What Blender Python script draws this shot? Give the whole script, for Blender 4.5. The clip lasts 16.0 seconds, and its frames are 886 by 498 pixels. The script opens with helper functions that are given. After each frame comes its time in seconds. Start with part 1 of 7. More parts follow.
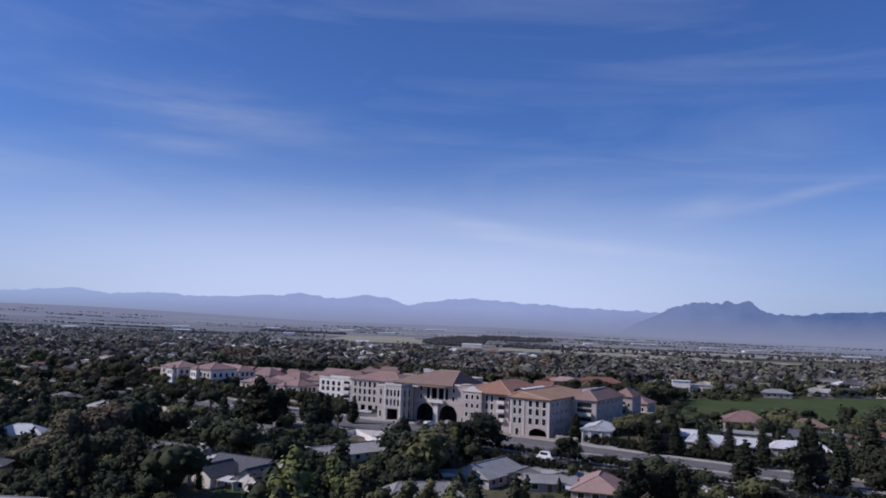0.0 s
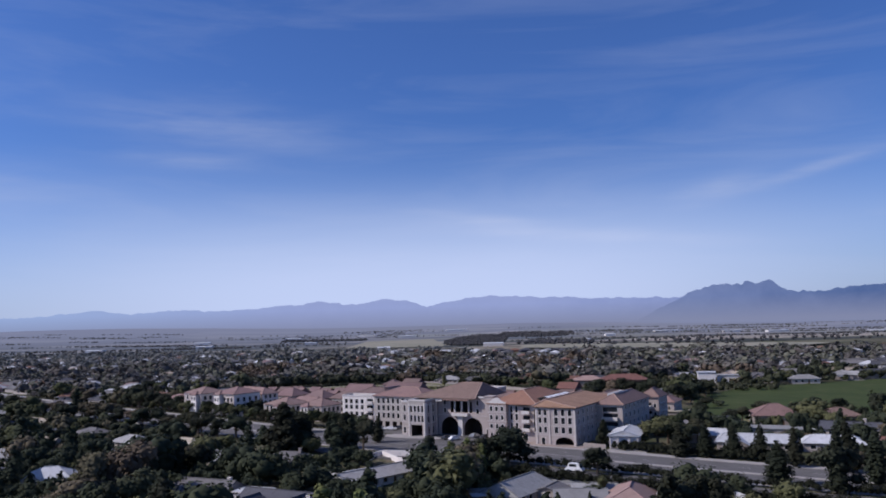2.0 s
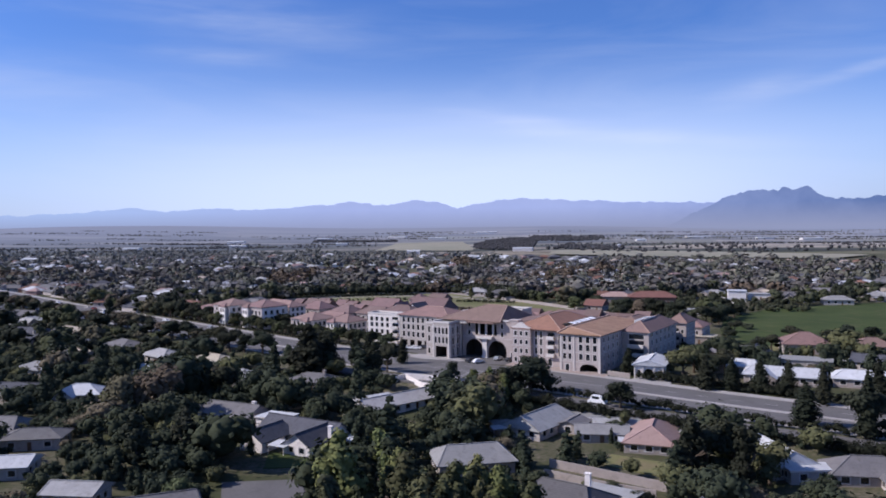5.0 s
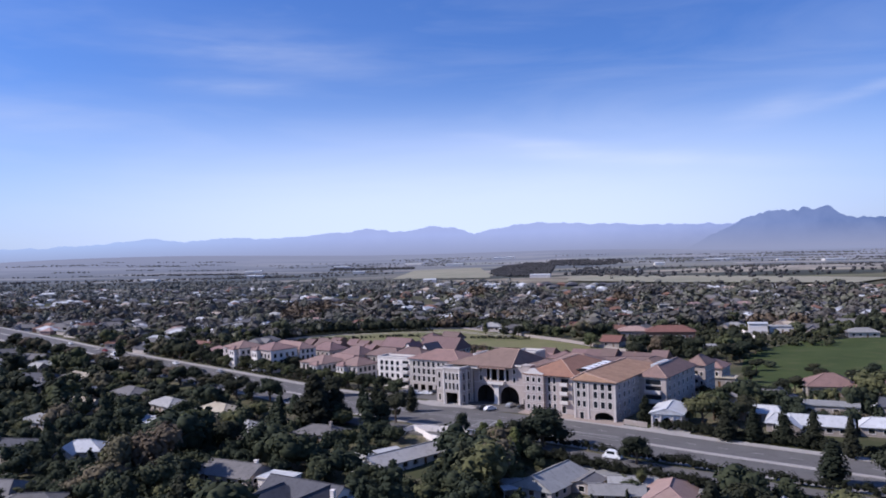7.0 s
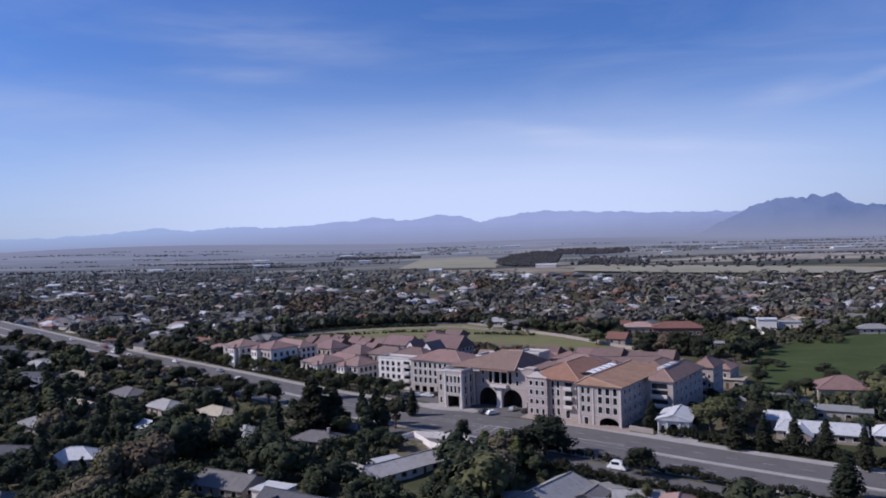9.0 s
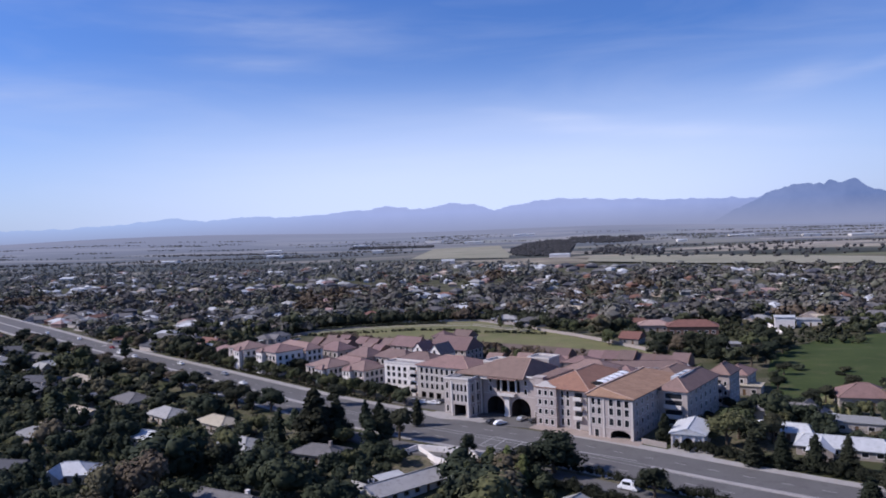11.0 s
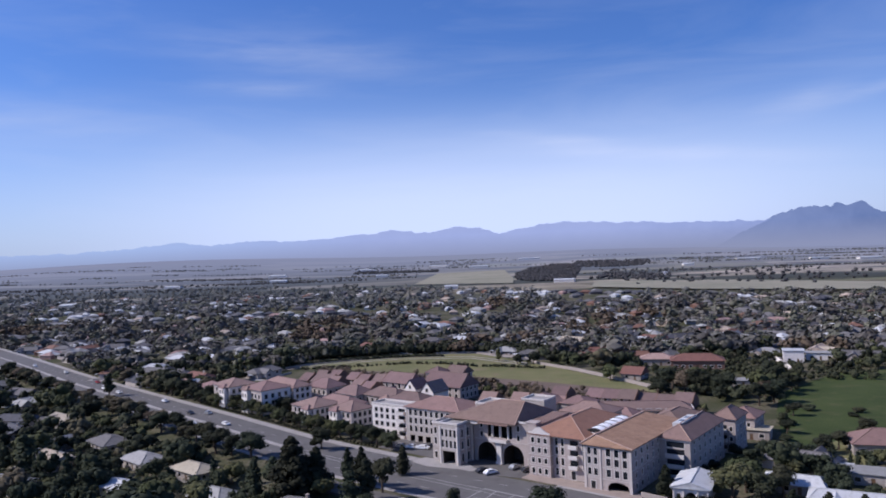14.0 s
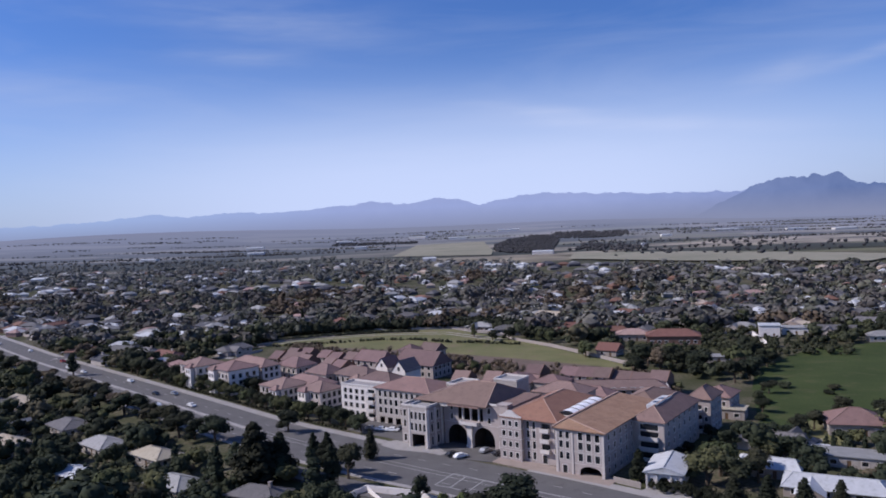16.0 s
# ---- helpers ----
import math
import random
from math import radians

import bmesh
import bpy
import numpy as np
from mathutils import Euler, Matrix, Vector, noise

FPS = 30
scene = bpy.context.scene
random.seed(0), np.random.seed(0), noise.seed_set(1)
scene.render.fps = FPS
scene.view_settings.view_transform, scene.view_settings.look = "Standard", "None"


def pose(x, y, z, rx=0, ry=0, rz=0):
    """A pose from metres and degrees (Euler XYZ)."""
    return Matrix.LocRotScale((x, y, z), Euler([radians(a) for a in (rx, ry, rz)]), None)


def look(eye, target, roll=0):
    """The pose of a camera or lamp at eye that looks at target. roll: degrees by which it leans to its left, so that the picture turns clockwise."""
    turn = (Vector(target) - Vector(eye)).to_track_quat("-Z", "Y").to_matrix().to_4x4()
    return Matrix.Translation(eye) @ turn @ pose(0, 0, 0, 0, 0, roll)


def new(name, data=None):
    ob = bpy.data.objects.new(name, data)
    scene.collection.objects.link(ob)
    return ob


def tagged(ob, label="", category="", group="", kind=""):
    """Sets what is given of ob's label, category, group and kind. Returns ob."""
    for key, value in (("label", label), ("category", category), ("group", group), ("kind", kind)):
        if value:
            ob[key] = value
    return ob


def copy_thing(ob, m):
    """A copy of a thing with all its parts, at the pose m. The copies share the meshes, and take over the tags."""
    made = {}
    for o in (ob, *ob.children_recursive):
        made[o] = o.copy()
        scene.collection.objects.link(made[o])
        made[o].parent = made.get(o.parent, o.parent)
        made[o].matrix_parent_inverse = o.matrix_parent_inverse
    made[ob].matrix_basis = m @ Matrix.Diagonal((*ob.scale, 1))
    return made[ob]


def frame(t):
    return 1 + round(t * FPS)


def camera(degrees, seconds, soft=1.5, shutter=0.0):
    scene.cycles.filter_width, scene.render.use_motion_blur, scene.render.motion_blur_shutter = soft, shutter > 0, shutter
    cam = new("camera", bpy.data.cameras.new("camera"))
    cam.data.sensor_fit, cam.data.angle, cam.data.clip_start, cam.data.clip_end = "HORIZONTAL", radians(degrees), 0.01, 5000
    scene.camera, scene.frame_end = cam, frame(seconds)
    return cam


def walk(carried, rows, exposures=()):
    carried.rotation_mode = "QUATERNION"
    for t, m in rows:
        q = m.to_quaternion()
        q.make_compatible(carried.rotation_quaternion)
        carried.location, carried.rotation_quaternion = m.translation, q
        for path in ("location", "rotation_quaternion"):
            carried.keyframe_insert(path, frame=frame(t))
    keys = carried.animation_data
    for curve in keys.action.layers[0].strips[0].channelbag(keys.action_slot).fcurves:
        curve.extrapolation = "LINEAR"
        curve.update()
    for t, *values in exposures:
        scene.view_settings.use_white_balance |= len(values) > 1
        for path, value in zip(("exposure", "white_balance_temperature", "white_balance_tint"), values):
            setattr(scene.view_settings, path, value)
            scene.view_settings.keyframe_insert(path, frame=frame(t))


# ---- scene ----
import itertools

# ---------------------------------------------------------------- camera
cam = camera(58.6, 16.0, soft=1.8)
# seconds, eye x y z, yaw to the left of +y, pitch up, roll
ROWS = [
    (0.0, 0.03, 0.01, 36.49, 0.16, 5.19, 2.04),
    (0.5, 0.19, 0.08, 37.79, 0.24, 5.85, -0.79),
    (1.0, 0.26, 0.61, 39.28, 0.3, 5.54, -1.73),
    (1.5, 0.5, 1.34, 40.65, 1.01, 5.82, -1.49),
    (2.0, 0.56, 1.46, 41.62, 1.25, 5.1, -1.79),
    (2.5, 0.49, 1.48, 43.02, 1.32, 2.77, -2.75),
    (3.0, 0.89, 2.21, 44.36, 2.42, 0.11, -1.9),
    (3.5, 1.59, 2.8, 46.13, 2.13, -2.48, -2.11),
    (3.7, 1.5, 2.91, 46.28, 2.13, -2.75, -2.29),
    (5.8, 3.97, 10.26, 52.03, 4.45, -1.75, -0.32),
    (6.0, 4.42, 10.72, 52.57, 4.57, -1.94, -0.55),
    (6.5, 4.47, 12.25, 54.13, 4.98, -3.03, -1.44),
    (7.0, 5.16, 14.23, 55.74, 4.92, -0.25, -1.88),
    (7.5, 5.13, 15.88, 56.42, 4.81, 2.28, -1.62),
    (8.0, 5.53, 17.85, 57.59, 4.78, 1.23, -2.52),
    (8.5, 6.1, 19.45, 58.66, 5.11, -0.26, -2.19),
    (11.0, 8.94, 30.23, 65.09, 6.5, -1.98, -2.41),
    (11.5, 9.58, 32.71, 66.31, 7.01, -1.68, -2.14),
    (12.0, 10.43, 35.0, 67.19, 7.54, -1.69, -2.07),
    (12.5, 11.2, 37.53, 67.45, 7.33, -1.95, -2.48),
    (13.0, 11.96, 39.78, 67.69, 7.31, -3.2, -2.67),
    (13.5, 12.49, 42.38, 68.59, 7.29, -2.3, -2.69),
    (14.0, 13.42, 44.48, 68.73, 6.88, -0.29, -2.55),
    (14.5, 13.72, 45.97, 69.17, 3.84, 0.57, -2.15),
    (15.0, 14.46, 48.28, 69.58, 4.43, -0.47, -1.41),
    (15.5, 15.0, 51.17, 70.03, 5.2, -0.26, -1.86),
    (16.0, 15.9, 53.64, 70.45, 5.53, -2.46, -2.67),
]


def eye_pose(x, y, z, yaw, pitch, roll):
    a, p = radians(yaw), radians(pitch)
    ahead = Vector((-math.sin(a) * math.cos(p), math.cos(a) * math.cos(p), math.sin(p)))
    return look((x, y, z), Vector((x, y, z)) + ahead, roll)


walk(cam, [(t, eye_pose(*r)) for t, *r in ROWS], exposures=[(0.0, -0.15, 5700, 16), (2.0, -0.12, 5700, 16), (2.5, -0.20, 5700, 16), (3.0, -0.08, 5700, 16), (3.5, 0.05, 5700, 16), (6.0, 0.30, 5700, 16), (7.0, 0.30, 5700, 16), (8.0, 0.00, 5700, 16), (8.5, -0.02, 5700, 16), (11.0, 0.18, 5700, 16), (12.0, 0.20, 5700, 16), (13.5, 0.28, 5700, 16), (14.0, 0.15, 5700, 16), (14.5, 0.10, 5700, 16), (15.0, -0.02, 5700, 16), (16.0, 0.00, 5700, 16)])

# ---------------------------------------------------------------- light
SUN_ELEV, SUN_AZ = 40.0, -95.0  # degrees; azimuth from +y, clockwise seen from above
world = bpy.data.worlds.new("world")
scene.world = world
world.use_nodes = True
wn, wl = world.node_tree.nodes, world.node_tree.links
wn.clear()
w_out = wn.new("ShaderNodeOutputWorld")
w_bg = wn.new("ShaderNodeBackground")
w_bg.inputs["Strength"].default_value = 0.078
sky = wn.new("ShaderNodeTexSky")
sky.sky_type = "NISHITA"
sky.sun_disc = False
sky.sun_elevation = radians(SUN_ELEV)
sky.sun_rotation = radians(SUN_AZ)
sky.altitude = 100.0
sky.air_density, sky.dust_density, sky.ozone_density = 1.0, 0.9, 4.0
# thin cirrus, stretched along the horizon
w_co = wn.new("ShaderNodeTexCoord")
w_map = wn.new("ShaderNodeMapping")
w_map.inputs["Scale"].default_value = (2.0, 2.0, 13.0)
w_map.inputs["Rotation"].default_value = (0.0, radians(9), 0.0)
w_noise = wn.new("ShaderNodeTexNoise")
w_noise.inputs["Scale"].default_value = 1.25
w_noise.inputs["Detail"].default_value = 7.0
w_noise.inputs["Roughness"].default_value = 0.55
w_noise.inputs["Distortion"].default_value = 0.6
w_ramp = wn.new("ShaderNodeMapRange")
w_ramp.inputs["From Min"].default_value = 0.46
w_ramp.inputs["From Max"].default_value = 0.82
w_ramp.inputs["To Max"].default_value = 0.42
w_mix = wn.new("ShaderNodeMix")
w_mix.data_type = "RGBA"
w_mix.inputs["B"].default_value = (6.3, 6.8, 8.2, 1.0)
wl.new(w_co.outputs["Generated"], w_map.inputs["Vector"])
wl.new(w_map.outputs["Vector"], w_noise.inputs["Vector"])
wl.new(w_noise.outputs["Fac"], w_ramp.inputs["Value"])


def w_math(op, a, b=None, c=None):
    nd = wn.new("ShaderNodeMath")
    nd.operation = op
    for i, v in enumerate((a, b, c)):
        if v is None:
            continue
        if isinstance(v, (int, float)):
            nd.inputs[i].default_value = v
        else:
            wl.new(v, nd.inputs[i])
    return nd.outputs[0]


# streaks of high cloud: bearing, height, half width, half thickness, slope (degrees), density
w_sep = wn.new("ShaderNodeSeparateXYZ")
wl.new(w_co.outputs["Generated"], w_sep.inputs[0])
az = w_math("MULTIPLY", w_math("ARCTAN2", w_sep.outputs["X"], w_sep.outputs["Y"]), 57.2958)
el = w_math("MULTIPLY", w_math("ARCSINE", w_sep.outputs["Z"]), 57.2958)
w_fine = wn.new("ShaderNodeTexNoise")
w_fine.inputs["Scale"].default_value, w_fine.inputs["Detail"].default_value = 4.0, 8.0
wl.new(w_map.outputs["Vector"], w_fine.inputs["Vector"])
ragged = w_math("MULTIPLY_ADD", w_fine.outputs["Fac"], 1.7, -0.35)
total = w_math("MULTIPLY", w_ramp.outputs["Result"], 0.55)
for a0, e0, wa, we, slope, dens in ((8, 5.9, 9, 0.55, -0.10, 0.72), (1, 7.3, 4, 0.35, -0.12, 0.52), (18, 8.3, 3.0, 0.8, 0.18, 0.55), (24.5, 9.2, 3.6, 0.38, 0.22, 0.65), (-17, 13.8, 9, 1.6, -0.08, 0.52), (-19, 11.4, 6, 0.6, -0.05, 0.36), (-3, 3.8, 14, 1.2, 0.0, 0.45), (-40, 9, 14, 1.5, 0.05, 0.39), (40, 7, 12, 1.0, 0.1, 0.39)):
    da = w_math("SUBTRACT", az, a0)
    de = w_math("SUBTRACT", w_math("SUBTRACT", el, e0), w_math("MULTIPLY", da, slope))
    q = w_math("ADD", w_math("POWER", w_math("MULTIPLY", da, 1 / wa), 2.0), w_math("POWER", w_math("MULTIPLY", de, 1 / we), 2.0))
    total = w_math("MULTIPLY_ADD", w_math("MULTIPLY", w_math("EXPONENT", w_math("MULTIPLY", q, -1.0)), dens), ragged, total)
wl.new(w_math("MINIMUM", w_math("MAXIMUM", total, 0.0), 0.8), w_mix.inputs["Factor"])
w_tint = wn.new("ShaderNodeMix")
w_tint.data_type, w_tint.blend_type = "RGBA", "MULTIPLY"
w_tint.inputs["Factor"].default_value = 1.0
w_tint.inputs["B"].default_value = (0.70, 0.90, 1.32, 1.0)
wl.new(sky.outputs["Color"], w_tint.inputs["A"])
wl.new(w_tint.outputs["Result"], w_mix.inputs["A"])
# pale haze low over the horizon, faded east and west to darken the view's sides
w_xyz = wn.new("ShaderNodeSeparateXYZ")
wl.new(w_co.outputs["Generated"], w_xyz.inputs[0])
w_low = wn.new("ShaderNodeMapRange")
w_low.interpolation_type = "SMOOTHERSTEP"
w_low.inputs["From Min"].default_value, w_low.inputs["From Max"].default_value = 0.24, 0.0
w_low.inputs["To Max"].default_value = 0.9
wl.new(w_xyz.outputs["Z"], w_low.inputs["Value"])
w_haze = wn.new("ShaderNodeMix")
w_haze.data_type = "RGBA"
w_haze.inputs["B"].default_value = (8.6, 9.4, 11.4, 1.0)
w_east = wn.new("ShaderNodeMapRange")
w_east.interpolation_type = "SMOOTHERSTEP"
w_east.inputs["From Min"].default_value, w_east.inputs["From Max"].default_value, w_east.inputs["To Min"].default_value, w_east.inputs["To Max"].default_value = 0.0, 45.0, 1.0, 0.25
wl.new(az, w_east.inputs["Value"])
w_west = wn.new("ShaderNodeMapRange")
w_west.interpolation_type = "SMOOTHERSTEP"
w_west.inputs["From Min"].default_value, w_west.inputs["From Max"].default_value, w_west.inputs["To Min"].default_value, w_west.inputs["To Max"].default_value = -6.0, -50.0, 1.0, 0.4
wl.new(az, w_west.inputs["Value"])
wl.new(w_math("MULTIPLY", w_math("MULTIPLY", w_low.outputs["Result"], w_east.outputs["Result"]), w_west.outputs["Result"]), w_haze.inputs["Factor"])
wl.new(w_mix.outputs["Result"], w_haze.inputs["A"])
wl.new(w_haze.outputs["Result"], w_bg.inputs["Color"])
wl.new(w_bg.outputs["Background"], w_out.inputs["Surface"])

sun_data = bpy.data.lights.new("sun", "SUN")
sun_data.energy = 4.4
sun_data.angle = radians(0.5)
sun_data.color = (1.0, 0.89, 0.77)
sun = new("sun", sun_data)
sa, se = radians(SUN_AZ), radians(SUN_ELEV)
sun_dir = Vector((math.sin(sa) * math.cos(se), math.cos(sa) * math.cos(se), math.sin(se)))
sun.matrix_world = look(sun_dir * 300, (0, 0, 0))


# ---------------------------------------------------------------- materials
def nodes_of(name):
    m = bpy.data.materials.new(name)
    m.use_nodes = True
    nt = m.node_tree
    return m, nt.nodes, nt.links, nt.nodes["Principled BSDF"]


def surface(name, c1, c2, scale=1.0, rough=0.85, fine=8.0, bump=0.15, vary=0.0, c3=None, metal=0.0, spec=0.3, island=False, stretch=(1, 1, 1)):
    """Two-scale noise between c1 and c2, with stains towards c3, a little relief, and a change of value from object to object."""
    m, n, l, bs = nodes_of(name)
    co = n.new("ShaderNodeTexCoord")
    mp = n.new("ShaderNodeMapping")
    mp.inputs["Scale"].default_value = stretch
    l.new(co.outputs["Object"], mp.inputs["Vector"])
    big = n.new("ShaderNodeTexNoise")
    big.inputs["Scale"].default_value = scale
    big.inputs["Detail"].default_value = 4.0
    l.new(mp.outputs["Vector"], big.inputs["Vector"])
    small = n.new("ShaderNodeTexNoise")
    small.inputs["Scale"].default_value = scale * fine
    small.inputs["Detail"].default_value = 3.0
    l.new(mp.outputs["Vector"], small.inputs["Vector"])
    mix = n.new("ShaderNodeMix")
    mix.data_type = "RGBA"
    mix.inputs["A"].default_value = (*c1, 1)
    mix.inputs["B"].default_value = (*c2, 1)
    rg = n.new("ShaderNodeMapRange")
    rg.inputs["From Min"].default_value, rg.inputs["From Max"].default_value = 0.3, 0.7
    add = n.new("ShaderNodeMath")
    add.operation = "MULTIPLY_ADD"
    add.inputs[1].default_value = 0.45
    half = n.new("ShaderNodeMath")
    half.operation = "MULTIPLY"
    half.inputs[1].default_value = 0.55
    l.new(big.outputs["Fac"], half.inputs[0])
    l.new(small.outputs["Fac"], add.inputs[0])
    l.new(half.outputs[0], add.inputs[2])
    l.new(add.outputs[0], rg.inputs["Value"])
    l.new(rg.outputs["Result"], mix.inputs["Factor"])
    col = mix.outputs["Result"]
    if c3:
        st = n.new("ShaderNodeTexNoise")
        st.inputs["Scale"].default_value = scale * 2.3
        st.inputs["Detail"].default_value = 5.0
        l.new(mp.outputs["Vector"], st.inputs["Vector"])
        sr = n.new("ShaderNodeMapRange")
        sr.inputs["From Min"].default_value, sr.inputs["From Max"].default_value = 0.55, 0.72
        sr.inputs["To Max"].default_value = 0.7
        l.new(st.outputs["Fac"], sr.inputs["Value"])
        mx = n.new("ShaderNodeMix")
        mx.data_type = "RGBA"
        mx.inputs["B"].default_value = (*c3, 1)
        l.new(sr.outputs["Result"], mx.inputs["Factor"])
        l.new(col, mx.inputs["A"])
        col = mx.outputs["Result"]
    if vary:
        hs = n.new("ShaderNodeHueSaturation")
        if island:
            src = n.new("ShaderNodeNewGeometry").outputs["Random Per Island"]
        else:
            src = n.new("ShaderNodeObjectInfo").outputs["Random"]
        vr = n.new("ShaderNodeMapRange")
        vr.inputs["To Min"].default_value, vr.inputs["To Max"].default_value = 1 - vary, 1 + vary
        l.new(src, vr.inputs["Value"])
        l.new(vr.outputs["Result"], hs.inputs["Value"])
        hr = n.new("ShaderNodeMath")
        hr.operation = "MULTIPLY_ADD"
        hr.inputs[1].default_value, hr.inputs[2].default_value = 0.06 * vary / 0.3, 0.5 - 0.03 * vary / 0.3
        wv = n.new("ShaderNodeMath")
        wv.operation = "FRACT"
        ml = n.new("ShaderNodeMath")
        ml.operation = "MULTIPLY"
        ml.inputs[1].default_value = 7.31
        l.new(src, ml.inputs[0])
        l.new(ml.outputs[0], wv.inputs[0])
        l.new(wv.outputs[0], hr.inputs[0])
        l.new(hr.outputs[0], hs.inputs["Hue"])
        l.new(col, hs.inputs["Color"])
        col = hs.outputs["Color"]
    l.new(col, bs.inputs["Base Color"])
    bs.inputs["Roughness"].default_value = rough
    bs.inputs["Metallic"].default_value = metal
    bs.inputs["Specular IOR Level"].default_value = spec
    if bump:
        bp = n.new("ShaderNodeBump")
        bp.inputs["Strength"].default_value = bump
        bp.inputs["Distance"].default_value = 0.05
        l.new(small.outputs["Fac"], bp.inputs["Height"])
        l.new(bp.outputs["Normal"], bs.inputs["Normal"])
    return m


def tiled(name, c1, c2, c3, vary=0.12):
    """Roof tiles: courses along the slope from a wave, weathering patches."""
    m = surface(name, c1, c2, 0.35, 0.8, 9.0, 0.0, vary, c3)
    n, l = m.node_tree.nodes, m.node_tree.links
    bs = n["Principled BSDF"]
    co = n.new("ShaderNodeTexCoord")
    wv = n.new("ShaderNodeTexWave")
    wv.bands_direction = "Z"
    wv.inputs["Scale"].default_value = 1.6
    wv.inputs["Distortion"].default_value = 1.2
    l.new(co.outputs["Object"], wv.inputs["Vector"])
    bp = n.new("ShaderNodeBump")
    bp.inputs["Strength"].default_value = 0.32
    bp.inputs["Distance"].default_value = 0.05
    l.new(wv.outputs["Fac"], bp.inputs["Height"])
    l.new(bp.outputs["Normal"], bs.inputs["Normal"])
    return m


M = {}
M["plaster_cream"] = surface("plaster_cream", (0.36, 0.305, 0.275), (0.44, 0.375, 0.34), 0.25, 0.9, 12, 0.1, 0.05, (0.28, 0.24, 0.215))
M["plaster_white"] = surface("plaster_white", (0.72, 0.66, 0.60), (0.82, 0.76, 0.70), 0.3, 0.9, 12, 0.1, 0.06, (0.50, 0.47, 0.43))
M["wall_cream"] = surface("wall_cream", (0.38, 0.335, 0.295), (0.47, 0.42, 0.375), 0.3, 0.9, 12, 0.1, 0.06, (0.29, 0.26, 0.23))
M["trim_cream"] = surface("trim_cream", (0.47, 0.42, 0.38), (0.56, 0.50, 0.455), 0.6, 0.8, 10, 0.05)
M["trim_white"] = surface("trim_white", (0.56, 0.515, 0.47), (0.66, 0.61, 0.56), 0.6, 0.7, 10, 0.05)
M["roof_terracotta"] = tiled("roof_terracotta", (0.185, 0.120, 0.098), (0.25, 0.165, 0.135), (0.15, 0.102, 0.088), 0.12)
M["roof_villa"] = tiled("roof_villa", (0.198, 0.130, 0.112), (0.265, 0.176, 0.152), (0.16, 0.11, 0.098), 0.12)
M["roof_plum"] = tiled("roof_plum", (0.150, 0.100, 0.090), (0.205, 0.138, 0.122), (0.118, 0.084, 0.078), 0.15)
M["roof_orange"] = tiled("roof_orange", (0.225, 0.110, 0.076), (0.29, 0.152, 0.106), (0.185, 0.10, 0.076), 0.08)
M["trim_terracotta"] = surface("trim_terracotta", (0.36, 0.245, 0.19), (0.45, 0.32, 0.255), 0.8, 0.85)
M["roof_tan_tile"] = tiled("roof_tan_tile", (0.205, 0.115, 0.074), (0.33, 0.205, 0.132), (0.175, 0.105, 0.075), 0.05)
M["roof_brown"] = tiled("roof_brown", (0.15, 0.075, 0.055), (0.21, 0.11, 0.08), (0.12, 0.07, 0.055), 0.1)
M["roof_grey"] = tiled("roof_grey", (0.105, 0.10, 0.098), (0.165, 0.155, 0.15), (0.085, 0.078, 0.072), 0.25)
M["roof_dark"] = tiled("roof_dark", (0.055, 0.055, 0.065), (0.09, 0.09, 0.10), (0.04, 0.04, 0.045), 0.2)
M["roof_light"] = tiled("roof_light", (0.23, 0.225, 0.215), (0.33, 0.32, 0.305), (0.18, 0.17, 0.16), 0.2)
M["roof_white"] = surface("roof_white", (0.40, 0.405, 0.41), (0.54, 0.54, 0.535), 0.4, 0.7, 10, 0.05, 0.12, (0.32, 0.315, 0.30))
M["roof_pale"] = tiled("roof_pale", (0.33, 0.315, 0.29), (0.42, 0.40, 0.365), (0.25, 0.235, 0.21), 0.2)
M["roof_tan"] = tiled("roof_tan", (0.30, 0.25, 0.19), (0.38, 0.32, 0.25), (0.22, 0.19, 0.15), 0.2)
M["roof_pink"] = tiled("roof_pink", (0.28, 0.185, 0.155), (0.36, 0.25, 0.215), (0.23, 0.16, 0.14), 0.15)
M["glass_dark"] = surface("glass_dark", (0.012, 0.014, 0.018), (0.03, 0.034, 0.04), 0.8, 0.12, 3, 0.0, 0.3, spec=0.5)
M["frame_dark"] = surface("frame_dark", (0.06, 0.055, 0.05), (0.09, 0.08, 0.07), 1.5, 0.6)
M["door_wood"] = surface("door_wood", (0.12, 0.07, 0.04), (0.18, 0.11, 0.06), 2.0, 0.6, stretch=(6, 6, 1))
M["shade_cloth"] = surface("shade_cloth", (0.76, 0.765, 0.77), (0.84, 0.84, 0.84), 0.5, 0.6, 6, 0.02, spec=0.5)
M["asphalt"] = surface("asphalt", (0.098, 0.091, 0.087), (0.138, 0.130, 0.124), 0.12, 0.92, 14, 0.1, 0.0, (0.088, 0.082, 0.078))
M["concrete"] = surface("concrete", (0.27, 0.25, 0.232), (0.36, 0.337, 0.315), 0.25, 0.9, 12, 0.1, 0.05, (0.23, 0.21, 0.19))
M["paving"] = surface("paving", (0.25, 0.20, 0.17), (0.34, 0.27, 0.23), 0.4, 0.9, 10, 0.1, 0.05)
M["road_paint"] = surface("road_paint", (0.24, 0.235, 0.22), (0.40, 0.39, 0.37), 0.8, 0.8, 6, 0.02)
M["lawn"] = surface("lawn", (0.034, 0.050, 0.016), (0.070, 0.088, 0.030), 0.05, 0.95, 25, 0.3, 0.0, (0.090, 0.090, 0.042), spec=0.1)
